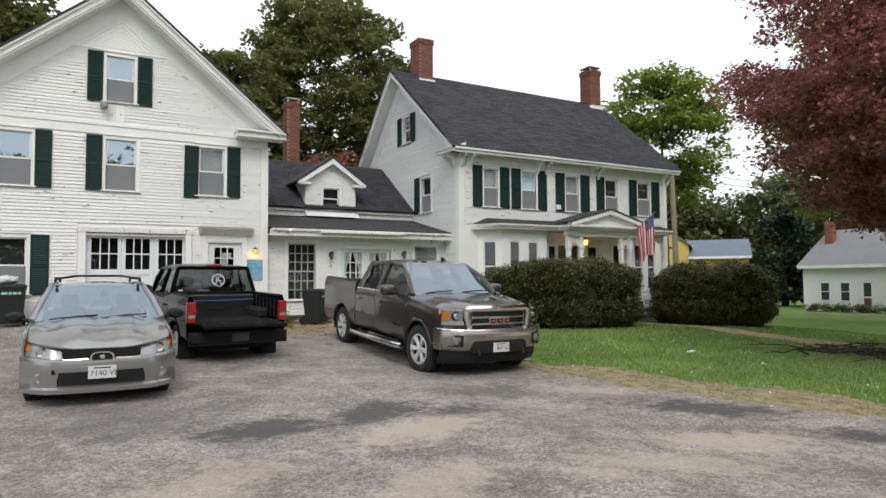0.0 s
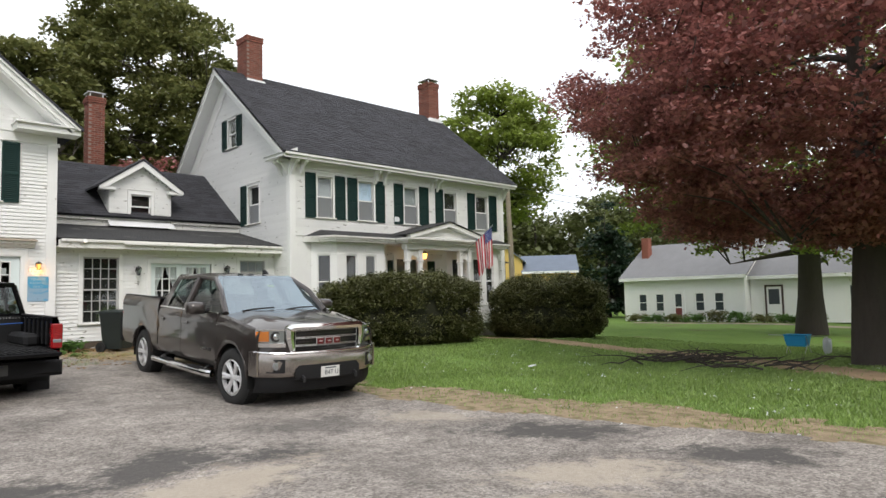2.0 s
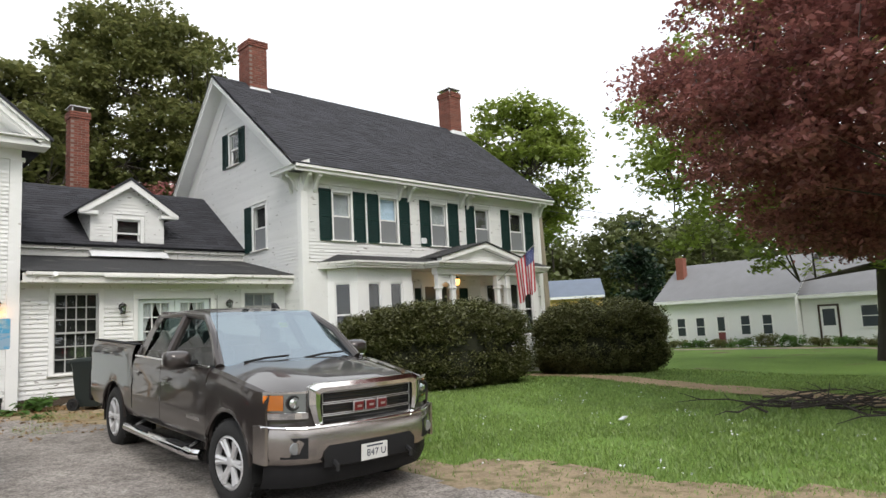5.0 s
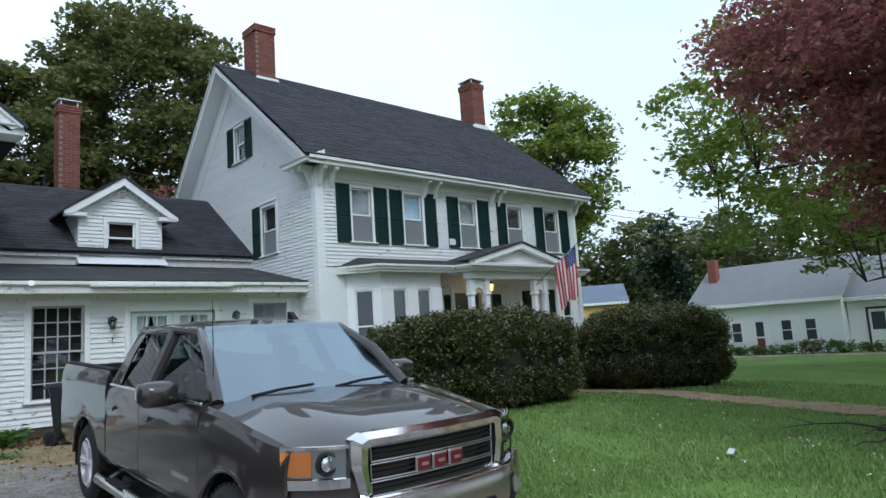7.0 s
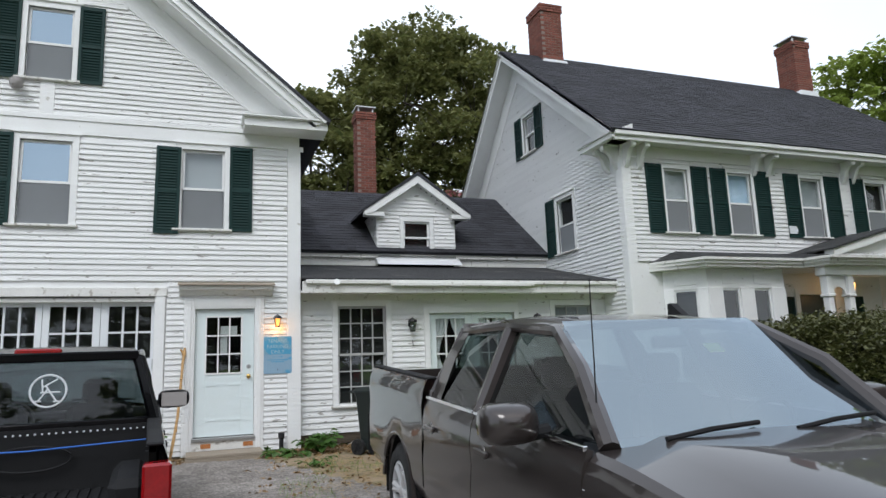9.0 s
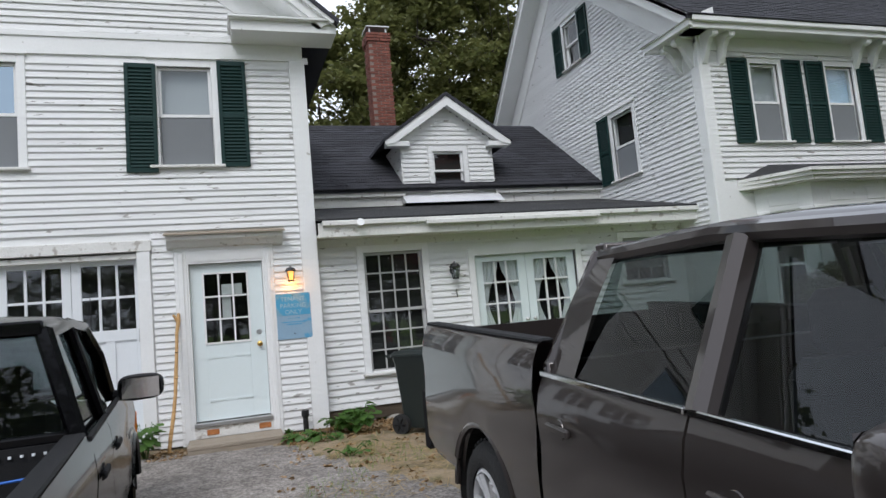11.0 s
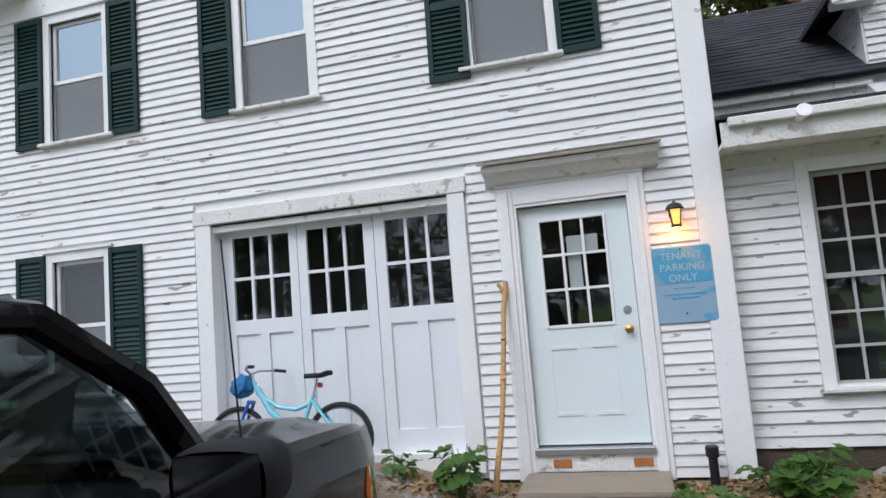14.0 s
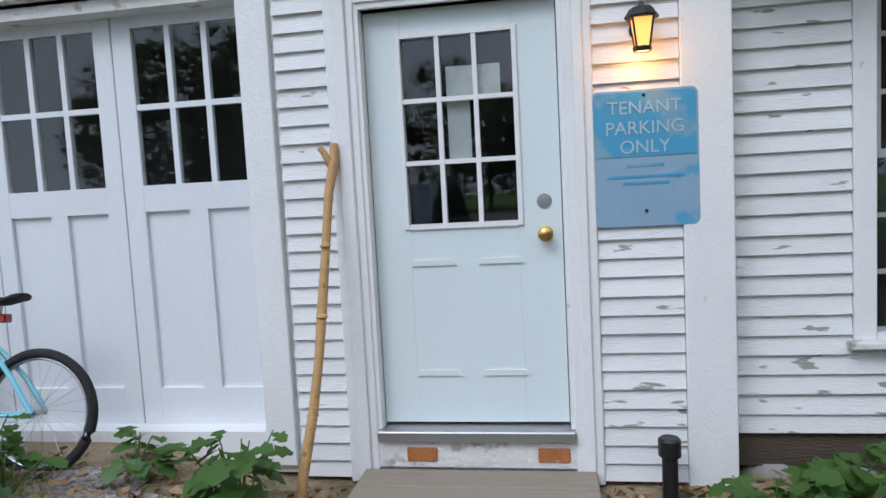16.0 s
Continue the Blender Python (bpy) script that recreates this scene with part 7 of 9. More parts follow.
def bay(x0, x1, depth, name, label):
    """A three-sided bay: panelled base, windows between pilasters, frieze; open corners are mitred at 45 degrees."""
    b = thing(name, FRONT, label, kind="structure")
    pts = [(x0, 0.0), (x0 + depth, -depth), (x1 - depth, -depth), (x1, 0.0)]
    for i, (p, q) in enumerate(zip(pts, pts[1:])):
        p, q = Vector((*p, 0)), Vector((*q, 0))
        L = (q - p).length
        m = Matrix.Translation(p) @ Matrix.Rotation(math.atan2(q.y - p.y, q.x - p.x), 4, "Z")
        n = 2 if L > 1.2 else 1
        facet = part("facet", box(B(), 0, L, -0.01, 0.12, 0.5, 1.2), TRIM, b, m=m)
        bm = B()
        box(bm, 0.0, L, -0.05, 0.0, 0.5, 0.62, 0.01), box(bm, 0.0, L, -0.035, 0.0, 1.14, 1.22, 0.008)
        part("base_moulding", bm, TRIM, facet)
        part("frieze", box(B(), 0, L, -0.012, 0.12, 2.92, 3.3), TRIM, facet)
        ww = 0.42
        gap = (L - n * ww) / (n + 1)
        edges = [0.0]
        for k in range(n):
            a = gap + k * (ww + gap)
            part("panel", box(B(), a, a + ww, -0.022, -0.01, 0.7, 1.08, 0.006), TRIM, facet)
            part("frieze_panel", box(B(), a, a + ww, -0.024, -0.012, 3.0, 3.2, 0.006), TRIM, facet)
            bm = B()
            box(bm, a, a + 0.03, 0.01, 0.05, 1.22, 2.92), box(bm, a + ww - 0.03, a + ww, 0.01, 0.05, 1.22, 2.92), box(bm, a + 0.03, a + ww - 0.03, 0.011, 0.05, 2.05, 2.09), box(bm, a + 0.03, a + ww - 0.03, 0.011, 0.05, 2.88, 2.92), box(bm, a + 0.03, a + ww - 0.03, 0.011, 0.05, 1.22, 1.26)
            part("sash", bm, TRIM, facet)
            bm = B()
            face(bm, [(a + 0.03, 0.03, 1.26), (a + ww - 0.03, 0.03, 1.26), (a + ww - 0.03, 0.03, 2.88), (a + 0.03, 0.03, 2.88)])
            part("pane", bm, PANE, facet)
            # Near-black sheet standing for the unlit room behind the bay.
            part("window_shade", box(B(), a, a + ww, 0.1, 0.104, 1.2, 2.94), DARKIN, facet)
            edges += [a, a + ww]
        edges.append(L)
        for u, v in zip(edges[::2], edges[1::2]):
            part("pilaster", box(B(), u, v, -0.03, 0.06, 1.2, 2.94, 0.008), TRIM, facet)
    return b


bay(14.08, 17.08, 0.56, "bay_window_1", "white panelled three-sided bay window")
bay(19.95, 22.72, 0.56, "bay_window_2", "white panelled bay window beside the porch steps")
bm = B()
box(bm, 17.05, 20.0, -1.05, 0.0, 0.42, 0.52, 0.01)
part("porch_floor", bm, GREYWOOD, porch)
bm = B()
box(bm, 17.1, 19.95, -0.98, -0.02, -0.2, 0.41)
part("porch_base", bm, ROT, porch)
bm = B()
roof_pts = [(13.78, 0.0), (14.42, -0.84), (16.8, -0.84), (16.95, -1.3), (20.5, -1.3), (20.65, -0.84), (22.42, -0.84), (23.0, 0.0)]
prism(bm, roof_pts, "z", 3.3, 3.36)
prism(bm, [(x + (0.06 if x > 18 else -0.06) * (y < 0), y * 1.05) for x, y in roof_pts], "z", 3.361, 3.42)
prism(bm, [(x + (0.1 if x > 18 else -0.1) * (y < 0), y * 1.1) for x, y in roof_pts], "z", 3.421, 3.47)
part("porch_cornice", bm, WORNTRIM, porch)
bm = B()
lo = [bm.verts.new((x + (0.1 if x > 18 else -0.1) * (y < 0), y * 1.1, 3.472)) for x, y in roof_pts]
hi = [bm.verts.new((min(max(x, 13.9), 22.9), -0.0, 3.72)) for x, y in roof_pts]
for i in range(len(lo) - 1):
    bm.faces.new((lo[i], lo[i + 1], hi[i + 1], hi[i]))
bmesh.ops.remove_doubles(bm, verts=bm.verts, dist=0.0005)
part("porch_roof", bm, ROOFPAPER, porch)
bm = B()
box(bm, 17.0, 20.45, -1.14, -0.9, 3.12, 3.3, 0.008)
part("porch_beam", bm, TRIM, porch)
bm = B()
prism(bm, [(17.08, 3.48), (20.5, 3.48), (18.8, 3.9)], "y", -1.22, -0.3)
part("pediment_panel", bm, TRIM, porch)
bm = B()
for s in (-1, 1):
    prism(bm, [(18.8, 4.06), (18.8 + s * 1.85, 3.58), (18.8 + s * 1.85, 3.47), (18.8 + s * 1.72, 3.47), (18.8, 3.92)], "y", -1.42, -1.22)
box(bm, 17.0, 20.6, -1.4, -1.23, 3.44, 3.5, 0.006)
for i in range(24):
    box(bm, 17.3 + i * 0.13, 17.36 + i * 0.13, -1.27, -1.221, 3.5, 3.545)
part("pediment_trim", bm, TRIM, porch)
bm = B()
for s in (-1, 1):
    prism(bm, [(18.8, 4.065), (18.8 + s * 1.9, 3.57), (18.8 + s * 1.9, 3.6), (18.8, 4.11)], "y", -1.45, 0.0)
part("pediment_roof", bm, ROOFPAPER, porch)
for pair in ((17.14, 17.7), (19.63, 20.07)):
    for x in pair:
        bm = B()
        box(bm, x - 0.085, x + 0.085, -1.1, -0.93, 0.52, 1.3, 0.01), box(bm, x - 0.105, x + 0.105, -1.12, -0.91, 1.3, 1.36, 0.01)
        box(bm, x - 0.07, x + 0.07, -1.085, -0.945, 1.36, 2.7, 0.012)
        box(bm, x - 0.1, x + 0.1, -1.115, -0.915, 2.7, 2.76, 0.012), box(bm, x - 0.08, x + 0.08, -1.095, -0.935, 2.76, 3.13, 0.006)
        part("column", bm, TRIM, porch, "white square porch column with moulded cap")
    a, b = pair[0] + 0.085, pair[1] - 0.085
    bm = B()
    c, r = (a + b) / 2, (b - a) / 2 * 0.92
    arc = [(c + r * math.cos(t), 2.72 + r * math.sin(t)) for t in spread(0, math.pi, 12)]
    prism(bm, [(b, 2.72)] + arc + [(a, 2.72), (a, 3.12), (b, 3.12)], "y", -1.03, -1.0)
    part("arch_bracket", bm, TRIM, porch, "pierced white arch between twin columns")
for i, (z, y) in enumerate(((0.36, -1.3), (0.22, -1.58))):
    part("porch_step", box(B(), 17.9, 19.4, y, y + 0.3, z - 0.05, z, 0.008), TRIM, porch)
    part("step_riser", box(B(), 17.92, 19.38, y + 0.03, y + 0.06, -0.05, z - 0.05), TRIM, porch)
pd = thing("door_house", FRONT, "dark front door under the porch", kind="structure")
part("door_leaf", box(B(), 17.5, 18.5, 0.08, 0.12, 0.75, 2.85), material("dark_green_door_paint", (0.015, 0.03, 0.03), 0.4, vary=0.2), pd)
bm = B()
for a, b in ((17.38, 17.5), (18.5, 18.62)):
    box(bm, a, b, -0.04, 0.02, 0.55, 2.97, 0.005)
box(bm, 17.5, 18.5, -0.038, 0.02, 2.85, 2.97)
part("casing", bm, TRIM, pd)
shutter(pd, 16.95, 17.32, 1.3, 2.8)
shutter(pd, 18.95, 19.3, 1.3, 2.8)
lantern = thing("porch_lantern", pose(18.35, 13.6, 2.95), "lit amber lantern hanging in the porch", "lantern")
part("lantern_frame", lathe(B(), [(0.05, 0.16), (0.1, 0.1), (0.105, 0.09), (0.03, 0.088)], 8), BLACKIRON, lantern)
part("lantern_glow", lathe(B(), [(0.03, -0.1), (0.07, -0.08), (0.095, 0.07), (0.09, 0.085), (0.01, 0.086)], 8), glow("amber_lantern_glass", (1, 0.5, 0.12), 3.0), lantern)
part("chain", tube(B(), [(0, 0, 0.16), (0, 0, 0.35)], 0.008, 5), BLACKIRON, lantern)
p = new("lantern_light", bpy.data.lights.new("lantern_light", "POINT"))
p.data.energy, p.data.color, p.data.shadow_soft_size = 1.5, (1, 0.5, 0.15), 0.1
p.parent, p.location = lantern, (0, 0, -0.16)

# flag on its staff, hanging from the porch
FLAGRED, FLAGWHITE, FLAGBLUE = (material(n, c, 0.8, vary=0.1, scale=4, bump=0.1) for n, c in (("flag_red", (0.5, 0.035, 0.05)), ("flag_white", (0.72, 0.7, 0.7)), ("flag_blue", (0.05, 0.07, 0.22))))
flag = thing("flag", pose(19.6, 13.0, 2.95), "striped red, white and blue flag hanging from a porch staff", "flag")
a, b = Vector((-0.1, -0.05, 0.0)), Vector((0.3, -1.25, 1.0))
part("staff", tube(B(), [a, b], 0.014, 8), STEEL, flag)
nx, nz = 13, 16
L, W = 1.35, 0.85
def cloth(u, v):
    """A point of the hanging cloth: u across the stripes (0 to 1 from the staff's end down it), v along the fly."""
    top = a.lerp(b, 0.96 - 0.5 * u)
    fold = 0.09 * math.sin(u * 15 + v * 2.2) * (0.25 + v)
    gather = 1 - 0.2 * v
    base_top = a.lerp(b, 0.96 - 0.25)
    p = base_top + (top - base_top) * gather
    return Vector((p.x + fold * 0.8 + 0.18 * v, p.y + fold * 0.5 + 0.1 * v, top.z * (1 - v * 0.35) + base_top.z * 0.35 * v - L * v * (0.93 + 0.05 * math.sin(u * 9))))
for i in range(13):
    bm = B()
    for j in range(nz):
        for h in range(2):
            u0, u1 = (i + h / 2) / 13, (i + (h + 1) / 2) / 13
            v0, v1 = j / nz, (j + 1) / nz
            if i < 6 and v1 <= 0.34:
                continue
            face(bm, [cloth(u0, v0), cloth(u1, v0), cloth(u1, v1), cloth(u0, v1)])
    bmesh.ops.remove_doubles(bm, verts=bm.verts, dist=0.0005)
    part("stripe", bm, FLAGRED if i % 2 == 0 else FLAGWHITE, flag, smooth=60)
bm = B()
for i in range(12):
    for j in range(5):
        face(bm, [cloth(i / 26, j / 16), cloth((i + 1) / 26, j / 16), cloth((i + 1) / 26, (j + 1) / 16), cloth(i / 26, (j + 1) / 16)])
bmesh.ops.remove_doubles(bm, verts=bm.verts, dist=0.0005)
part("canton", bm, FLAGBLUE, flag, smooth=60)
for i in range(5):
    for j in range(5):
        bm = B()
        c = cloth((i + 0.5) / 11.2, (j + 0.5) / 16.5)
        bmesh.ops.create_icosphere(bm, subdivisions=1, radius=0.014, matrix=Matrix.Translation(c))
        part("star", bm, FLAGWHITE, flag)
bm = B()
box(bm, 17.42, 17.62, -0.064, -0.061, 4.15, 4.32)
prism(bm, [(17.62, 4.15), (17.66, 4.22), (17.62, 4.32)], "y", -0.064, -0.061)
solid("paper_notice", bm, WHITEVINYL, "white paper caught on a dark green shutter", "notice", m=FRONT)


# ---------- plants ----------
def leaf_material(name, color, vary=0.5, glow_through=0.35, second=None):
    """Leaves: each of its own shade, with light coming through them."""
    m = bpy.data.materials.new(name)
    m.use_nodes = True
    nt = m.node_tree
    nt.nodes.remove(nt.nodes["Principled BSDF"])
    geo = nt.nodes.new("ShaderNodeNewGeometry")
    ramp = nt.nodes.new("ShaderNodeValToRGB")
    c2 = second or color
    ramp.color_ramp.elements[0].color = (*[c * (1 - vary) for c in color], 1)
    ramp.color_ramp.elements[1].color = (*[c * (1 + vary) for c in c2], 1)
    big = nt.nodes.new("ShaderNodeTexNoise")
    big.inputs["Scale"].default_value, big.inputs["Detail"].default_value = 0.6, 3
    nt.links.new(geo.outputs["Position"], big.inputs["Vector"])
    mix = nt.nodes.new("ShaderNodeMath")
    mix.operation = "MULTIPLY_ADD"
    mix.inputs[1].default_value = 0.5
    nt.links.new(geo.outputs["Random Per Island"], mix.inputs[0])
    half_ = nt.nodes.new("ShaderNodeMath")
    half_.operation = "MULTIPLY"
    half_.inputs[1].default_value = 0.5
    nt.links.new(big.outputs["Fac"], half_.inputs[0])
    nt.links.new(half_.outputs[0], mix.inputs[2])
    nt.links.new(mix.outputs[0], ramp.inputs["Fac"])
    d, t, g, a, b = (nt.nodes.new(k) for k in ("ShaderNodeBsdfDiffuse", "ShaderNodeBsdfTranslucent", "ShaderNodeBsdfGlossy", "ShaderNodeMixShader", "ShaderNodeMixShader"))
    g.inputs["Roughness"].default_value = 0.45
    nt.links.new(ramp.outputs["Color"], d.inputs["Color"])
    nt.links.new(ramp.outputs["Color"], t.inputs["Color"])
    a.inputs[0].default_value, b.inputs[0].default_value = glow_through, 0.05
    nt.links.new(d.outputs[0], a.inputs[1])
    nt.links.new(t.outputs[0], a.inputs[2])
    nt.links.new(a.outputs[0], b.inputs[1])
    nt.links.new(g.outputs[0], b.inputs[2])
    nt.links.new(b.outputs[0], nt.nodes["Material Output"].inputs["Surface"])
    return m


BARK = material("dark_furrowed_bark", (0.055, 0.045, 0.038), 0.95, vary=0.5, scale=4, fine=30, bump=1.0, bump_scale=22, stretch=(3, 3, 0.6))
REDLEAF = leaf_material("purple_red_maple_leaf", (0.19, 0.062, 0.064), 0.75, 0.5, (0.33, 0.135, 0.12))
GREENLEAF = leaf_material("bright_spring_leaf", (0.215, 0.275, 0.05), 0.5, 0.5)
DARKLEAF = leaf_material("dull_green_maple_leaf", (0.12, 0.16, 0.045), 0.55, 0.45, (0.17, 0.17, 0.06))
WOODLEAF = leaf_material("mixed_woodland_leaf", (0.125, 0.145, 0.05), 0.6, 0.4)
YEWLEAF = leaf_material("yew_needles", (0.062, 0.074, 0.023), 0.55, 0.2, (0.1, 0.102, 0.034))
SPRUCE = leaf_material("dark_spruce_needles", (0.02, 0.04, 0.022), 0.5, 0.1)
WEED = leaf_material("weed_leaf", (0.09, 0.19, 0.035), 0.45, 0.35)
BLADE = leaf_material("grass_blade", (0.18, 0.3, 0.066), 0.55, 0.4, (0.25, 0.345, 0.1))


def leaf_cloud(rng, centres, radius, flat, per, size, droop=0.25):
    """Corner arrays of folded kite leaves scattered round the centres."""
    n = len(centres) * per
    c = np.repeat(np.asarray(centres), per, 0)
    off = rng.normal(0, 0.5, (n, 3)).clip(-1.1, 1.1) * np.repeat(np.asarray(radius), per)[:, None] * [1, 1, flat]
    p = c + off
    p[:, 2] -= droop * np.hypot(off[:, 0], off[:, 1])
    ang = rng.uniform(0, 2 * np.pi, n)
    tilt = rng.normal(0.15, 0.45, n)
    roll = rng.normal(0, 0.5, n)
    d = np.stack([np.cos(ang) * np.cos(tilt), np.sin(ang) * np.cos(tilt), -np.sin(tilt)], 1)
    s = np.stack([-np.sin(ang) * np.cos(roll), np.cos(ang) * np.cos(roll), np.sin(roll)], 1)
    L = (size * rng.uniform(0.6, 1.35, n))[:, None]
    up = np.cross(d, s)
    v = np.stack([p - d * L * 0.5, p + s * L * 0.42 + d * L * 0.05 + up * L * 0.1, p + d * L * 0.55 - up * L * 0.05, p - s * L * 0.42 + d * L * 0.05 + up * L * 0.1], 1)
    return v.reshape(-1, 3)


def leaf_mesh(name, verts, mat):
    n = len(verts) // 4
    me = bpy.data.meshes.new(name)
    me.vertices.add(n * 4)
    me.vertices.foreach_set("co", np.asarray(verts, np.float32).ravel())
    me.loops.add(n * 6)
    base = np.arange(n)[:, None] * 4
    me.loops.foreach_set("vertex_index", (base + [0, 1, 2, 0, 2, 3]).astype(np.int32).ravel())
    me.polygons.add(n * 2)
    me.polygons.foreach_set("loop_start", np.arange(0, n * 6, 3, dtype=np.int32))
    me.polygons.foreach_set("loop_total", np.full(n * 2, 3, np.int32))
    me.materials.append(mat)
    me.update()
    me.validate()
    return me


def tree(x, y, top, r, low, trunk_r, mat, seed, label, clusters=420, per=60, leaf=0.16, lean=(0, 0), gap=0.1, shape=0.5, name="tree", cl=0.75, limbs=14, belly=1.0):
    """A tapered trunk, forking limbs, twigs to every leaf clump, and a crown of single leaves with gaps."""
    rng = np.random.default_rng(seed)
    z0 = ground_z(x, y) - 0.1
    t = thing(name, Matrix.Translation((x, y, 0)), label, "tree")
    bm = B()
    pts = [(lean[0] * k * k * top * 0.8, lean[1] * k * k * top * 0.8, z0 + (top * 0.86 - z0) * k) for k in spread(0, 1, 8)]
    pts = [(px + (0.05 * math.sin(k * 2.1 + seed)) * (k > 0), py + 0.05 * math.cos(k * 1.7 + seed), pz) for k, (px, py, pz) in enumerate(pts)]
    rad = [trunk_r * 1.35, trunk_r * 0.98, trunk_r * 0.85, trunk_r * 0.7, trunk_r * 0.52, trunk_r * 0.38, trunk_r * 0.26, trunk_r * 0.15, trunk_r * 0.05]
    tube(bm, pts, rad, 12)
    joints = []
    cz, rz = (top + low) / 2, (top - low) / 2
    for i in range(limbs):
        k = 0.22 + 0.62 * i / limbs
        j = k * 8
        a0 = Vector(pts[int(j)]).lerp(Vector(pts[min(8, int(j) + 1)]), j - int(j))
        ang = i * 2.4 + rng.uniform(-0.4, 0.4)
        reach = r * (rng.uniform(0.7, 0.95) if i > 3 else 0.5) * math.sqrt(max(0.15, 1 - ((a0.z + 1 - cz) / (rz * 1.1)) ** 2))
        rise = rng.uniform(0.02, 0.4) * reach if i > 2 else rng.uniform(-0.1, 0.12) * reach
        way = [a0 + Vector((math.cos(ang + 0.25 * q), math.sin(ang + 0.25 * q), 0)) * reach * q + Vector((0, 0, rise * math.sin(q * 1.9) - 0.1 * reach * q * q)) for q in spread(0, 1, 5)]
        lr = trunk_r * (0.42 - 0.3 * k)
        tube(bm, way, [lr, lr * 0.8, lr * 0.6, lr * 0.42, lr * 0.25, lr * 0.08], 7)
        joints += way[1:]
    joints += [Vector(p) for p in pts[4:]]
    J = np.array(joints)
    cs = []
    tries = 0
    while len(cs) < clusters and tries < clusters * 40:
        tries += 1
        u = rng.normal(0, 1, 3)
        u /= np.linalg.norm(u)
        q = rng.uniform(0.35, 1) ** shape
        p = u * q * [r, r, rz] + [lean[0] * top * 0.5, lean[1] * top * 0.5, cz]
        wob = 1 + 0.22 * noise.noise((u[0] * 2.3 + seed, u[1] * 2.3, u[2] * 2.3))
        p[:2] *= wob
        p[2] = low + (top - low) * max(0.0, (p[2] - low) / (top - low)) ** belly
        if noise.noise((p[0] * 0.42 + seed, p[1] * 0.42, p[2] * 0.6)) < -0.28 + gap:
            continue
        if p[2] < low - 0.2:
            continue
        cs.append(p)
    cs = np.array(cs)
    for p in cs[:: max(1, len(cs) // 220)]:
        d = np.linalg.norm(J - p, axis=1)
        a = Vector(J[int(np.argmin(d))])
        b = Vector(p)
        mid = a.lerp(b, 0.5) + Vector((0, 0, 0.12 * (b - a).length))
        tube(bm, [a, mid, b], [0.03 * trunk_r / 0.4, 0.02 * trunk_r / 0.4, 0.006], 4, False)
    part("trunk", bm, BARK, t, smooth=60)
    v = leaf_cloud(rng, cs, rng.uniform(0.7, 1.25, len(cs)) * cl, 0.42, per, leaf)
    crown = new("crown", leaf_mesh("crown", v, mat))
    crown.parent = t
    return t


def bush(x, y, rx, ry, zb, zt, seed, label, turn=0.0, n=84000, leaf=0.058):
    """A clipped yew: stems, a near-black core coloured as the inner shade, and a dense skin of needles in uneven tufts.
    """
    rng = np.random.default_rng(seed)
    h = (zt - zb) / 2
    t = thing("yew_bush", pose(x, y, zb, 0, 0, turn), label, "bush", "clipped yews before the porch")
    bm = B()
    for i in range(7):
        a = i * 0.9
        tube(bm, [(0.3 * math.cos(a), 0.2 * math.sin(a), -0.1), (rx * 0.3 * math.cos(a), ry * 0.3 * math.sin(a), h * 0.5), (rx * 0.6 * math.cos(a), ry * 0.6 * math.sin(a), h * 1.1)], [0.06, 0.045, 0.02], 6)
    part("stem", bm, BARK, t)

    def shape(u):
        sx = np.sign(u) * np.abs(u) ** np.array([0.75, 0.75, 0.62])
        sx = sx * [rx, ry, h]
        wob = np.array([1 + 0.13 * noise.noise((q[0] * 1.6 + seed, q[1] * 1.6, q[2] * 1.6)) + 0.06 * noise.noise((q[0] * 5, q[1] * 5, q[2] * 5 + seed)) for q in u])
        return sx * wob[:, None] + [0, 0, h]
    # Solid core whose near-black colour is the shade between the needles.
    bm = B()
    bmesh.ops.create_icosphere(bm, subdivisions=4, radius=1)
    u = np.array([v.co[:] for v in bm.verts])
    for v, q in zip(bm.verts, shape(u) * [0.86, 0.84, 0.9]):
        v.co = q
    part("heart", bm, material("bush_inner_shade", (0.02, 0.022, 0.01), 0.95, vary=0.5, scale=10, fine=50), t, smooth=180)
    u = rng.normal(0, 1, (n // 26, 3))
    u /= np.linalg.norm(u, axis=1)[:, None]
    c = shape(u) * rng.uniform(0.88, 1.03, (len(u), 1))
    c = c[c[:, 2] > 0.05]
    skin = new("foliage", leaf_mesh("foliage", leaf_cloud(rng, c, np.full(len(c), 0.15), 0.8, 30, leaf, 0.0), YEWLEAF))
    skin.parent = t
    return t


bush(15.75, 11.75, 2.65, 1.25, 0.05, 2.2, 3, "long clipped dark green yew bush in front of the porch", turn=-8)
bush(22.0, 11.15, 1.95, 1.5, -0.1, 2.12, 4, "rounded clipped dark green yew bush beside the porch steps", turn=-50)

tree(18.1, 0.1, 12.6, 5.8, 2.5, 0.36, REDLEAF, 11, "large purple-leaved maple overhanging the lawn", clusters=2300, per=105, leaf=0.096, gap=0.08, cl=0.44, name="maple_tree", belly=1.65)
tree(32.2, 5.6, 15.0, 8.8, 2.4, 0.48, GREENLEAF, 12, "bright green spring maple with a dark trunk", clusters=620, per=52, leaf=0.24, gap=0.12, name="maple_tree")
tree(17.8, 38.0, 21.8, 5.9, 4.5, 0.5, DARKLEAF, 13, "tall dull green maple behind the connecting wing", clusters=1250, per=58, leaf=0.27, gap=-0.04, name="maple_tree")
tree(10.5, 35.5, 15.5, 4.2, 5, 0.35, DARKLEAF, 14, "green tree standing behind the barn roof", clusters=330, per=50, leaf=0.3, name="maple_tree")
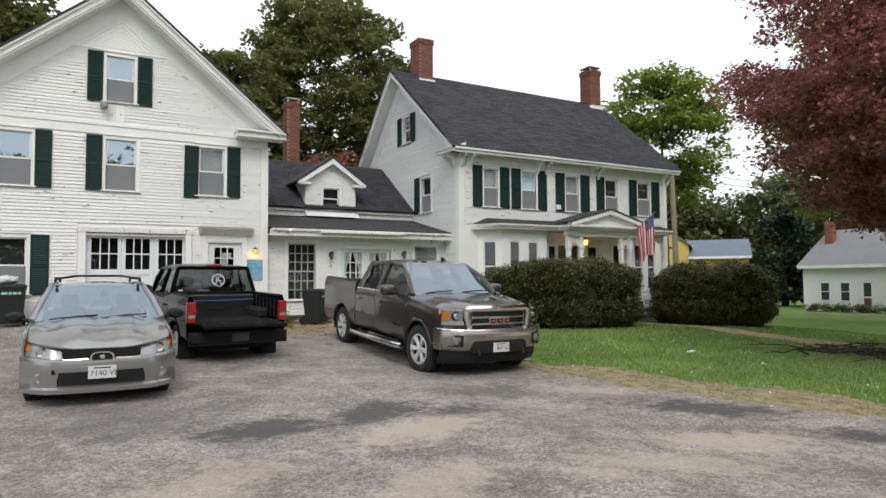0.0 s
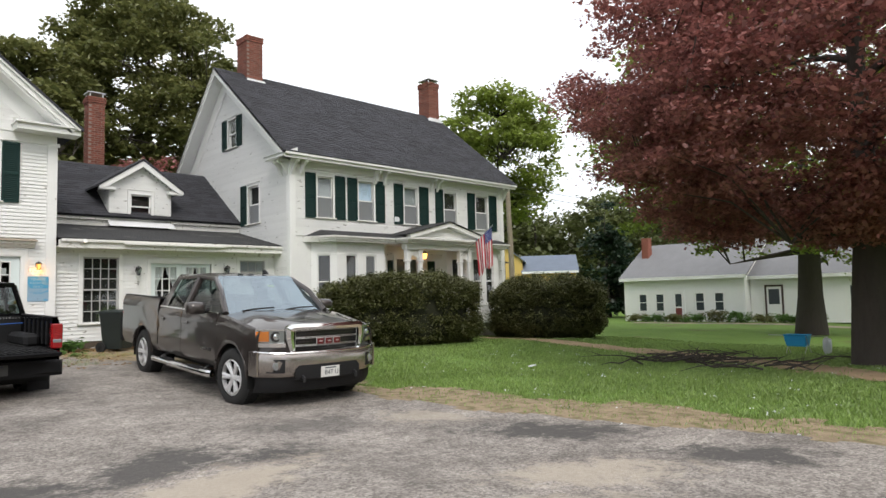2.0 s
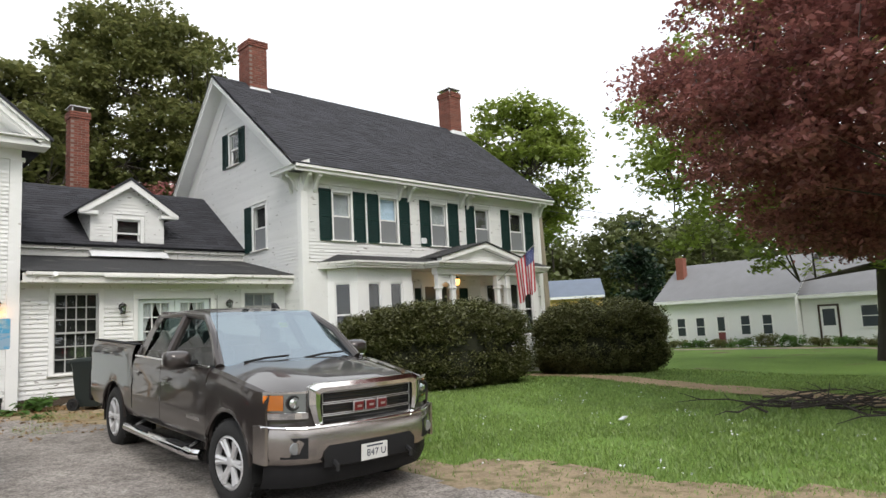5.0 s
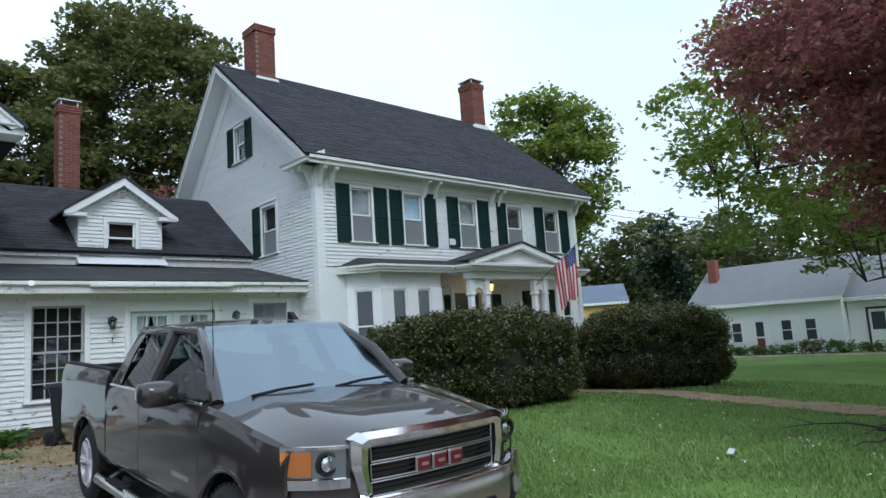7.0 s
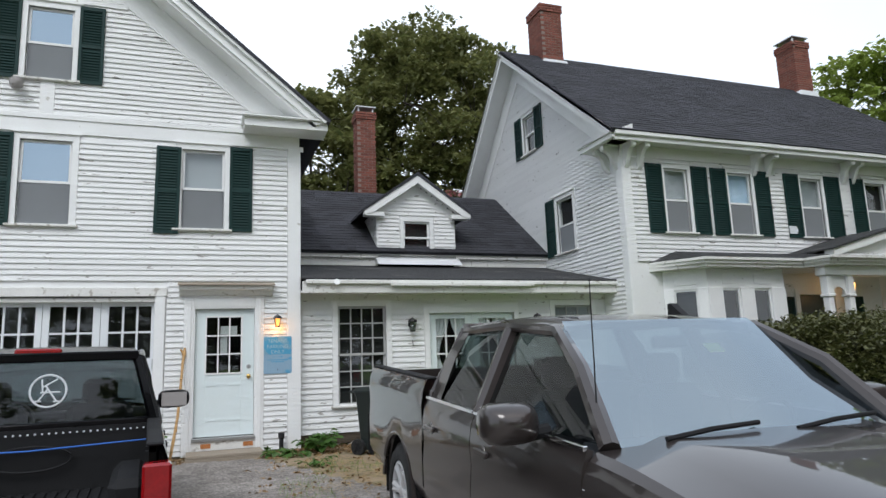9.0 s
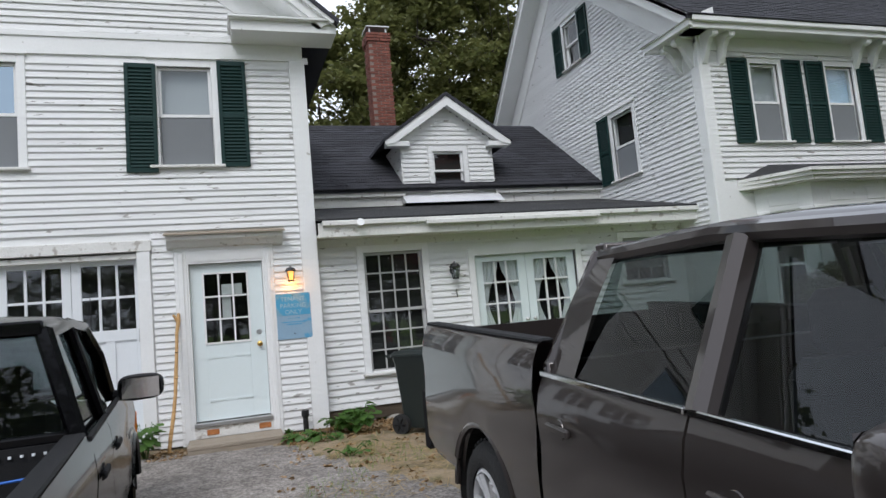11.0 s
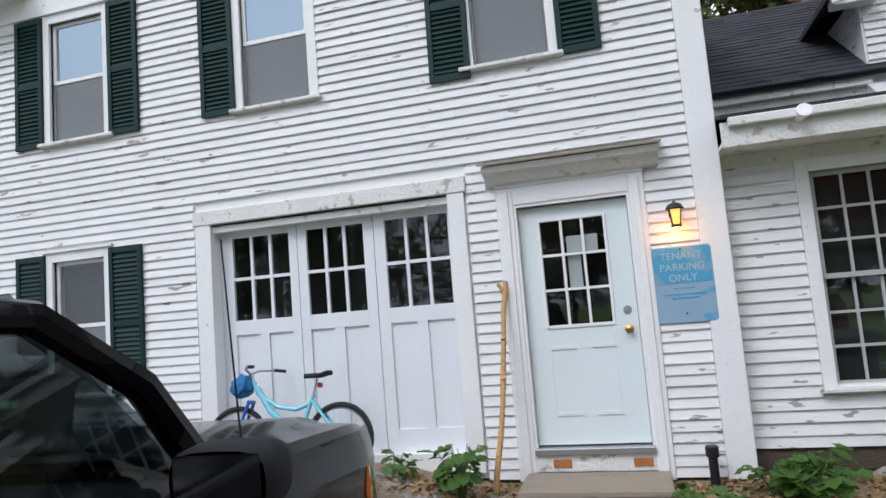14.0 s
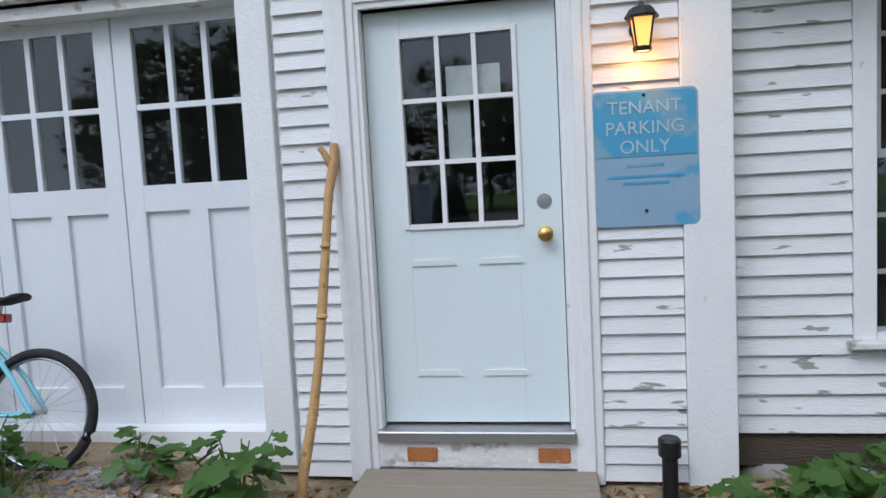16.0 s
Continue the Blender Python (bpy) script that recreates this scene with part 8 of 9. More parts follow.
tree(14.2, 27.5, 8.2, 2.1, 4.2, 0.14, REDLEAF, 15, "small red-leaved tree behind the wing", clusters=130, per=50, leaf=0.2, name="maple_tree")
tree(31.5, 21.5, 13.8, 3.5, 5.6, 0.28, GREENLEAF, 16, "light green tree behind the far end of the farmhouse", clusters=330, per=52, leaf=0.25, gap=0.1, name="ash_tree")
tree(-4.6, 22.5, 13.5, 4.2, 4.2, 0.3, DARKLEAF, 17, "tall tree with a grey trunk beside the barn", clusters=260, per=48, leaf=0.26, gap=0.2, name="oak_tree")
tree(-8.5, 29.0, 17.0, 6.0, 3.0, 0.36, DARKLEAF, 18, "spreading tree behind the barn", clusters=420, per=48, leaf=0.32, name="oak_tree")
tree(-1.0, 33.0, 17.0, 4.6, 5.0, 0.36, DARKLEAF, 21, "green tree rising behind the barn ridge", clusters=330, per=48, leaf=0.32, name="oak_tree")
tree(37.5, 3.0, 4.6, 2.2, 1.2, 0.12, GREENLEAF, 19, "small spreading bright green garden tree", clusters=110, per=45, leaf=0.17, name="small_tree")
tree(49.0, 25.6, 9.0, 1.9, 0.3, 0.2, SPRUCE, 20, "dark spruce at the wood's edge", clusters=200, per=50, leaf=0.3, name="spruce_tree", belly=2.3)


def woods(name, places, mat, seed, label, leaf=0.6):
    rng = np.random.default_rng(seed)
    cs, rad = [], []
    bm = B()
    for x, y, top, r in places:
        z0 = -0.3
        tube(bm, [(x, y, z0), (x + rng.uniform(-0.3, 0.3), y, top * 0.5), (x, y, top * 0.85)], [0.25, 0.18, 0.05], 6)
        for _ in range(75):
            u = rng.normal(0, 1, 3)
            u /= np.linalg.norm(u)
            q = rng.uniform(0.3, 1) ** 0.5
            cs.append([x + u[0] * r * q, y + u[1] * r * q, top * 0.55 + u[2] * top * 0.45 * q])
            rad.append(r * 0.28)
    t = solid(name, bm, BARK, label, "woods", kind="stuff")
    crown = new("foliage", leaf_mesh("foliage", leaf_cloud(rng, np.array(cs), np.array(rad), 0.6, 26, leaf), mat))
    crown.parent = t
    tagged(crown, kind="stuff")


rr = random.Random(2)
woods("far_woods", [p for p in [(rr.uniform(48, 95), rr.uniform(30, 75), rr.uniform(9, 15), rr.uniform(3, 5)) for _ in range(60)] if p[0] > 66 or (p[1] + 4) / (p[0] - 2) > 1.02] + [(rr.uniform(62, 90), rr.uniform(-25, 30), rr.uniform(11, 17), rr.uniform(3.5, 5.5)) for _ in range(26)], WOODLEAF, 31, "mixed green woods beyond the neighbouring houses")
woods("back_woods", [(rr.uniform(-22, 34), rr.uniform(38, 55), rr.uniform(10, 15), rr.uniform(3, 5)) for _ in range(24)] + [(rr.uniform(-30, -9), rr.uniform(12, 40), rr.uniform(9, 14), rr.uniform(3, 4.5)) for _ in range(16)], WOODLEAF, 32, "dark green woods behind the barn")
woods("road_woods", [(rr.uniform(-35, 40), rr.uniform(-60, -34), rr.uniform(13, 20), rr.uniform(3.5, 5.5)) for _ in range(34)], WOODLEAF, 33, "green woods across from the houses")

# grass blades over the near lawn
rng = np.random.default_rng(7)
want = []
for x, y in zip(rng.uniform(8.7, 25, 330000), rng.uniform(-6, 13.5, 330000)):
    d = math.hypot(x - 5, y)
    if rng.random() > min(1, 90 / (d * d)) or x < lawn_edge(y) + 0.1:
        continue
    bare = verge_inside(x, y) > 0.15 or path_inside(x, y) > 0.1
    if bare and rng.random() > (0.3 if x < lawn_edge(y) + 1.6 else 0.08):
        continue
    if noise.noise((x * 0.7, y * 0.7, 3)) < -0.35 and rng.random() > 0.35:
        continue
    want.append((x, y, ground_z(x, y) - 0.01))
P_ = np.array(want)
n = len(P_)
ang = rng.uniform(0, 2 * np.pi, n)
hgt = rng.uniform(0.022, 0.062, n) * (1 + 0.5 * np.array([noise.noise((p[0] * 0.9, p[1] * 0.9, 0)) for p in P_]))
wid = rng.uniform(0.004, 0.01, n) * (1 + np.hypot(P_[:, 0] - 5, P_[:, 1]) * 0.07)
ln = rng.uniform(-0.6, 0.6, (n, 2)) * hgt[:, None]
s = np.stack([np.cos(ang) * wid, np.sin(ang) * wid, 0 * ang], 1)
tipv = P_ + np.stack([ln[:, 0], ln[:, 1], hgt], 1)
v4 = np.stack([P_ - s, P_ + s, tipv + s * 0.25, tipv - s * 0.25], 1).reshape(-1, 3)
tagged(new("lawn_grass", leaf_mesh("lawn_grass", v4, BLADE)), "short rough spring grass", "grass", kind="stuff")
# fallen white petals and clover
pc = np.array([(x, y, ground_z(x, y) + 0.03) for x, y in zip(rng.uniform(9.5, 18, 260), rng.uniform(-1, 8, 260)) if noise.noise((x * 0.8, y * 0.8, 9)) > 0.0])
tagged(new("white_petals", leaf_mesh("white_petals", leaf_cloud(rng, pc, np.full(len(pc), 0.1), 0.1, 2, 0.035, 0), WHITEVINYL)), "scattered white petals in the grass", "petals", kind="stuff")
# dry leaves and straw by the wall
spots = list(zip(rng.uniform(6.5, 9.5, 260), rng.uniform(14.0, 14.95, 260))) + list(zip(rng.uniform(2.3, 5.4, 150), rng.uniform(14.2, 14.75, 150))) + list(zip(rng.uniform(6.3, 9, 70), rng.uniform(10.5, 13.6, 70)))
lc = np.array([(x, y, ground_z(x, y) + 0.02) for x, y in spots])
DRY = leaf_material("dry_leaf_litter", (0.3, 0.19, 0.09), 0.5, 0.1)
tagged(new("dry_leaves", leaf_mesh("dry_leaves", leaf_cloud(rng, lc, np.full(len(lc), 0.12), 0.05, 8, 0.055, 0), DRY)), "dry brown leaves along the wall", "leaf litter", kind="stuff")
STRAW = leaf_material("dry_straw", (0.42, 0.31, 0.15), 0.4, 0.2)
sp = np.array([(x + rng.normal(0, 0.16), y + rng.normal(0, 0.1), 0) for x, y, k in ((4.25, 14.1, 150), (4.5, 13.75, 90), (3.9, 13.95, 60), (7.3, 13.2, 260), (7.9, 12.3, 220), (7.2, 11.6, 120)) for _ in range(k)])
sp[2 * 150:] += np.concatenate([rng.normal(0, 0.25, (len(sp) - 300, 2)), np.zeros((len(sp) - 300, 1))], 1)
sp[:, 2] = [ground_z(x, y) + 0.022 + rng.uniform(0, 0.02) for x, y, _ in sp]
sa, sl = rng.uniform(0, 2 * np.pi, len(sp)), rng.uniform(0.05, 0.15, len(sp))
sd = np.stack([np.cos(sa) * sl, np.sin(sa) * sl, rng.uniform(-0.01, 0.02, len(sp))], 1)
sn = np.stack([-np.sin(sa), np.cos(sa), 0 * sa], 1) * 0.0028
tagged(new("dry_straw", leaf_mesh("dry_straw", np.stack([sp - sd - sn, sp + sd - sn, sp + sd + sn, sp - sd + sn], 1).reshape(-1, 3), STRAW)), "dry straw lying on the yard", "straw", kind="stuff")
pc = np.array([(x, y, ground_z(x, y) - 0.01) for x, y in list(zip(rng.uniform(6.5, 8.8, 2600), rng.uniform(10.8, 13.9, 2600))) + list(zip(rng.normal(4.0, 0.35, 900), rng.uniform(14.0, 14.5, 900))) if noise.noise((x * 1.3, y * 1.3, 6)) > 0.0])
pa_, ph = rng.uniform(0, 2 * np.pi, len(pc)), rng.uniform(0.03, 0.1, len(pc))
pt = pc + np.stack([rng.uniform(-0.04, 0.04, len(pc)), rng.uniform(-0.04, 0.04, len(pc)), ph], 1)
ps = np.stack([np.cos(pa_), np.sin(pa_), 0 * pa_], 1) * 0.004
tagged(new("yard_grass", leaf_mesh("yard_grass", np.stack([pc - ps, pc + ps, pt + ps * 0.2, pt - ps * 0.2], 1).reshape(-1, 3), BLADE)), "thin dry grass in the yard", "grass", kind="stuff")


LEAFMESH = None


def weed(x, y, h, spread_r, seed, count, label, size=0.13):
    """A leafy weed: thin stems, each with broad lobed leaves that are objects of their own."""
    global LEAFMESH
    if LEAFMESH is None:
        bm = B()
        half_out = [(0, 0, 0), (0.18, 0.28, 0.03), (0.12, 0.42, 0.02), (0.4, 0.5, 0.05), (0.25, 0.68, 0.02), (0.3, 0.8, 0.0), (0, 1.0, -0.12)]
        spine = [bm.verts.new((0, q, -0.12 * q * q)) for q in spread(0, 1, 6)]
        for sx in (-1, 1):
            rim = [bm.verts.new((sx * px, py, pz)) for px, py, pz in half_out[1:-1]]
            ring_ = [spine[0]] + rim + [spine[6]]
            for i in range(6):
                pts = [spine[i], ring_[i], ring_[i + 1], spine[i + 1]]
                pts = list(dict.fromkeys(pts))
                if len(pts) > 2:
                    bm.faces.new(pts)
        LEAFMESH = finish("leaf", bm, WEED, 60)
    rg = random.Random(seed)
    z0 = ground_z(x, y)
    w = thing("weed", pose(x, y, z0), label, "weed", "weeds along the wall")
    bm = B()
    for i in range(count // 4):
        a = rg.uniform(0, 6.28)
        d = rg.uniform(0.1, 1) * spread_r
        tipz = h * rg.uniform(0.45, 1)
        stem = [Vector((0.02 * math.cos(a), 0.02 * math.sin(a), 0)), Vector((d * 0.5 * math.cos(a), d * 0.5 * math.sin(a), tipz * 0.6)), Vector((d * math.cos(a), d * math.sin(a), tipz))]
        part("stem", tube(B(), stem, [0.006, 0.005, 0.003], 5, False), WEED, w)
        for k in range(4):
            q = stem[1].lerp(stem[2], rg.uniform(0.1, 1))
            ob = new("leaf", LEAFMESH)
            ob.parent = w
            sc = size * rg.uniform(0.6, 1.3)
            ob.matrix_basis = Matrix.Translation(q) @ Matrix.Rotation(a + rg.uniform(-1.4, 1.4) - 1.57, 4, "Z") @ Matrix.Rotation(rg.uniform(-0.7, 0.3), 4, "X") @ Matrix.Rotation(rg.uniform(-0.4, 0.4), 4, "Y") @ Matrix.Scale(sc, 4)
    return w


weed(4.98, 14.4, 0.46, 0.22, 1, 56, "bushy green weed with broad leaves beside the staff", 0.16)
weed(4.35, 14.62, 0.2, 0.15, 2, 24, "low green weed at the garage sill")
weed(3.95, 14.25, 0.3, 0.22, 3, 32, "green weed growing through the bicycle wheel", 0.1)
weed(7.25, 14.5, 0.3, 0.2, 4, 40, "broad-leaved weed at the barn corner", 0.15)
weed(7.62, 14.75, 0.32, 0.2, 5, 36, "green weed against the rotten sill")
weed(7.0, 14.1, 0.14, 0.2, 6, 24, "low green weed beside the step")
weed(7.15, 13.0, 0.16, 0.3, 7, 36, "low spreading weed in the dry yard", 0.08)
weed(8.4, 14.7, 0.25, 0.2, 8, 28, "thin weed under the tall window")
weed(6.72, 14.2, 0.22, 0.16, 9, 30, "green weed at the end of the plank step", 0.12)
weed(7.45, 14.3, 0.36, 0.26, 10, 50, "leafy maple seedling at the barn corner", 0.17)
weed(3.75, 14.35, 0.34, 0.2, 11, 40, "green weed behind the bicycle wheel", 0.1)

# ---------- loose things ----------
BINGREEN = material("dark_green_bin_plastic", (0.012, 0.018, 0.017), 0.45, vary=0.2, scale=3, fine=60, bump=0.1)
LABELGREEN = material("pale_green_bin_print", (0.3, 0.6, 0.42), 0.6, vary=0.3, scale=30, bump=0)


def wheelie_bin(m, label):
    """A two-wheeled rubbish bin: tapered body, lid with grip, axle and wheels. Front towards -y."""
    b = thing("wheeled_bin", m, label, "rubbish bin", "wheeled bins")
    bm = B()
    rows = []
    for z, w, d in ((0.08, 0.235, 0.24), (0.3, 0.25, 0.265), (0.85, 0.285, 0.31), (0.9, 0.3, 0.325), (0.94, 0.3, 0.325)):
        rows.append([(sx * w + (0 if abs(sx) < 1 else 0), sy * d, z) for sx, sy in ((-1, -0.85), (-0.85, -1), (0.85, -1), (1, -0.85), (1, 0.85), (0.85, 1), (-0.85, 1), (-1, 0.85))])
    vs = loft(bm, rows, True)
    bm.faces.new(vs[0])
    part("body", bm, BINGREEN, b, smooth=40)
    bm = B()
    rows = []
    for z, w, d in ((0.935, 0.32, 0.35), (0.965, 0.32, 0.35), (1.0, 0.28, 0.31), (1.02, 0.16, 0.18)):
        rows.append([(sx * w, sy * d, z) for sx, sy in ((-1, -0.85), (-0.85, -1), (0.85, -1), (1, -0.85), (1, 0.85), (0.85, 1), (-0.85, 1), (-1, 0.85))])
    vs = loft(bm, rows, True)
    bm.faces.new(vs[-1][::-1]), bm.faces.new(vs[0])
    part("lid", bm, BINGREEN, b, smooth=40)
    bm = B()
    tube(bm, [(-0.26, 0.36, 0.93), (-0.26, 0.42, 0.95), (0.26, 0.42, 0.95), (0.26, 0.36, 0.93)], 0.016, 8)
    part("handle", bm, BINGREEN, b)
    for s in (-1, 1):
        w = part("wheel", lathe(B(), [(0.06, -0.03), (0.12, -0.035), (0.125, 0), (0.12, 0.035), (0.06, 0.03)], 24, "x", (s * 0.27, 0.25, 0.125)), RUBBER, b, smooth=40)
        for k in range(6):
            a = k * math.pi / 3
            bm = B()
            tube(bm, [(s * 0.31, 0.25, 0.125), (s * 0.31, 0.25 + 0.085 * math.cos(a), 0.125 + 0.085 * math.sin(a))], 0.009, 5)
            part("spoke", bm, PLASTIC, w)
    bm = B()
    for k, (a, c) in enumerate(((-0.2, -0.08), (-0.06, 0.0), (0.02, 0.1), (0.12, 0.19))):
        box(bm, a, c, -0.326, -0.312, 0.77, 0.83, 0.003)
    part("printed_mark", bm, LABELGREEN, b, "pale green printed bars")
    return b


wheelie_bin(pose(8.28, 13.72, ground_z(8.2, 13.8), 0, 0, 38), "dark green wheeled rubbish bin by the low wing")
wheelie_bin(pose(0.95, 14.2, ground_z(1.0, 14.2), 0, 0, 5), "dark wheeled rubbish bin with white bags on its lid")

BAGBLACK = material("black_bin_bag_film", (0.006, 0.006, 0.007), 0.22, vary=0.2, scale=8, bump=0.7, bump_scale=16)
BAGWHITE = material("white_plastic_bag_film", (0.62, 0.64, 0.66), 0.3, vary=0.2, scale=6, bump=0.6, bump_scale=18)


def sack(m, r, h, mat, label, seed, kind_name="rubbish_bag"):
    """A tied plastic sack: slumped body, folds that run to the gathered neck, and a small tuft."""
    bm = B()
    bmesh.ops.create_icosphere(bm, subdivisions=5, radius=1)
    for v in bm.verts:
        u = v.co.copy()
        ang = math.atan2(u.y, u.x)
        f = 1 + 0.1 * noise.noise(u * 1.8 + Vector((seed, 0, 0))) + 0.06 * abs(noise.noise(u * 5 + Vector((0, seed, 0)))) + 0.03 * abs(noise.noise(u * 11 + Vector((0, 0, seed))))
        fold = math.sin(ang * 9 + 4 * noise.noise(u * 1.5 + Vector((seed, 2, 0)))) + 0.6 * math.sin(ang * 17 + seed)
        up = smooth01((u.z - 0.1) / 0.8)
        flat = u.z if u.z < 0.6 else 0.6 + (u.z - 0.6) * 0.35
        tuft = 0.1 * h * smooth01((u.z - 0.985) / 0.012)
        wide = math.copysign(abs(math.hypot(u.x, u.y)) ** 0.8, 1) / max(1e-4, math.hypot(u.x, u.y))
        v.co = Vector((u.x * wide * r * (f + 0.03 * fold * up), u.y * wide * r * (f + 0.03 * fold * up), max(0.0, h * 0.5 + flat * h * 0.55 * f + 0.03 * h * fold * up + tuft)))
    ob = solid(kind_name, bm, mat, label, "rubbish bag", m=m, smooth=50)
    return ob


sack(pose(3.84, 13.78, ground_z(3.84, 13.78)), 0.25, 0.53, BAGBLACK, "tied shiny black rubbish bag in front of the bicycle", 2)
sack(pose(2.7, 13.95, ground_z(2.7, 13.9)), 0.25, 0.42, BAGBLACK, "black rubbish bag beside the bicycle wheel", 5)
sack(pose(2.05, 14.25, ground_z(2.0, 14.1)), 0.24, 0.55, BAGWHITE, "full white plastic rubbish bag beside the bin", 3)
sack(pose(0.85, 14.2, ground_z(1.0, 14.2) + 1.02), 0.24, 0.2, BAGWHITE, "crumpled white plastic bag on the bin lid", 4, "plastic_bag")

# bicycle, leaning on the garage doors
AQUA = material("pale_aqua_frame_paint", (0.2, 0.58, 0.7), 0.3, vary=0.05, bump=0, coat=0.5)
DEEPBLUE = material("deep_blue_paint", (0.015, 0.11, 0.42), 0.35, vary=0.1, bump=0)
BASKETBLUE = material("blue_bag_cloth", (0.02, 0.17, 0.4), 0.7, vary=0.3, scale=30, fine=90, bump=0.6, bump_scale=90)
bz = ground_z(3.5, 14.4)
bike = thing("bicycle", Matrix.Translation((3.4, 14.52, bz)) @ Matrix.Scale(0.89, 4) @ Matrix.Rotation(radians(-9), 4, "X") @ Matrix.Rotation(radians(2), 4, "Z"), "pale aqua step-through bicycle leaning on the garage doors", "bicycle")
for wx in (-0.56, 0.54):
    bm = B()
    tube(bm, [(wx + 0.325 * math.cos(a), 0, 0.335 + 0.325 * math.sin(a)) for a in spread(0, 2 * math.pi, 40)], 0.026, 8, False)
    w = part("wheel", bm, RUBBER, bike, "thin black tyre", smooth=60)
    bm = B()
    tube(bm, [(wx + 0.295 * math.cos(a), 0, 0.335 + 0.295 * math.sin(a)) for a in spread(0, 2 * math.pi, 40)], 0.011, 6, False)
    lathe(bm, [(0.022, -0.045), (0.015, -0.02), (0.015, 0.02), (0.022, 0.045)], 10, "y", (wx, 0, 0.335))
    part("rim", bm, STEEL, w, smooth=60)
    for k in range(24):
        a = k * math.pi / 12
        bm = B()
        tube(bm, [(wx + 0.02 * math.cos(a + 0.6), 0.03 * (-1) ** k, 0.335 + 0.02 * math.sin(a + 0.6)), (wx + 0.29 * math.cos(a), 0, 0.335 + 0.29 * math.sin(a))], 0.0014, 4, False)
        part("spoke", bm, STEEL, w)
bm = B()
tube(bm, [(-0.36, 0, 0.86), (-0.2, 0, 0.62), (0.02, 0, 0.45), (0.08, 0, 0.32)], 0.031, 10)
tube(bm, [(-0.34, 0, 0.8), (-0.12, 0, 0.66), (0.08, 0, 0.63), (0.22, 0, 0.68)], 0.022, 8)
tube(bm, [(0.08, 0, 0.3), (0.2, 0, 0.6), (0.26, 0, 0.76)], 0.021, 8)
tube(bm, [(0.24, 0.02, 0.72), (0.42, 0.05, 0.52), (0.54, 0.055, 0.335)], 0.014, 6), tube(bm, [(0.24, -0.02, 0.72), (0.42, -0.05, 0.52), (0.54, -0.055, 0.335)], 0.014, 6)
tube(bm, [(0.08, 0.03, 0.31), (0.54, 0.055, 0.335)], 0.01, 6), tube(bm, [(0.08, -0.03, 0.31), (0.54, -0.055, 0.335)], 0.01, 6)
tube(bm, [(-0.34, 0, 0.78), (-0.4, 0, 0.92)], 0.02, 8)
part("frame", bm, AQUA, bike, smooth=60)
bm = B()
for s in (-1, 1):
    tube(bm, [(-0.42, 0.05 * s, 0.72), (-0.5, 0.055 * s, 0.5), (-0.56, 0.055 * s, 0.335)], [0.018, 0.016, 0.01], 8)
tube(bm, [(-0.42, -0.06, 0.72), (-0.42, 0.06, 0.72)], 0.02, 8)
part("fork", bm, DEEPBLUE, bike, "deep blue suspension fork", smooth=60)
bm = B()
tube(bm, [(-0.4, 0, 0.9), (-0.42, 0, 1.0)], 0.014, 8)
tube(bm, [(-0.3, 0.3, 1.05), (-0.42, 0.14, 1.04), (-0.44, 0, 1.0), (-0.42, -0.14, 1.04), (-0.3, -0.3, 1.05)], 0.012, 8)
part("handlebar", bm, STEEL, bike, smooth=60)
for s in (-1, 1):
    bm = B()
    tube(bm, [(-0.32, 0.27 * s, 1.05), (-0.22, 0.34 * s, 1.04)], 0.017, 8)
    part("grip", bm, RUBBER, bike)
bm = B()
bmesh.ops.create_icosphere(bm, subdivisions=4, radius=1)
for v in bm.verts:
    u = v.co.copy()
    f = 1 + 0.22 * noise.noise(u * 2.1) + 0.1 * abs(noise.noise(u * 6))
    v.co = Vector((-0.52 + u.x * 0.115 * f, u.y * 0.12 * f, 0.88 + u.z * 0.115 * f))
part("handlebar_bag", bm, BASKETBLUE, bike, "crumpled blue cloth bag on the handlebar", smooth=60)
bm = B()
rows = []
for q, w in ((-0.14, 0.02), (-0.05, 0.03), (0.04, 0.07), (0.11, 0.085), (0.14, 0.06)):
    rows.append([(0.3 + q, w * math.cos(a), 0.95 + 0.025 * math.sin(a) + 0.02 * (q > 0.1)) for a in spread(0, 2 * math.pi, 12)[:-1]])
vs = loft(bm, rows, True)
bm.faces.new(vs[0]), bm.faces.new(vs[-1][::-1])
part("saddle", bm, RUBBER, bike, "black padded saddle", smooth=60)
part("seat_post", tube(B(), [(0.25, 0, 0.74), (0.3, 0, 0.93)], 0.013, 8), STEEL, bike)
part("rear_reflector", box(B(), 0.31, 0.35, -0.03, 0.03, 0.83, 0.88, 0.008), REDLENS, bike)
bm = B()
lathe(bm, [(0.085, -0.012), (0.09, 0), (0.085, 0.012)], 20, "y", (0.08, -0.05, 0.31))
tube(bm, [(0.08, -0.06, 0.31), (0.2, -0.065, 0.22)], 0.01, 6), tube(bm, [(0.08, 0.06, 0.31), (-0.04, 0.065, 0.4)], 0.01, 6)
box(bm, 0.16, 0.25, -0.12, -0.06, 0.21, 0.235), box(bm, -0.08, 0.0, 0.06, 0.12, 0.395, 0.42)
part("crank", bm, BLACKIRON, bike)

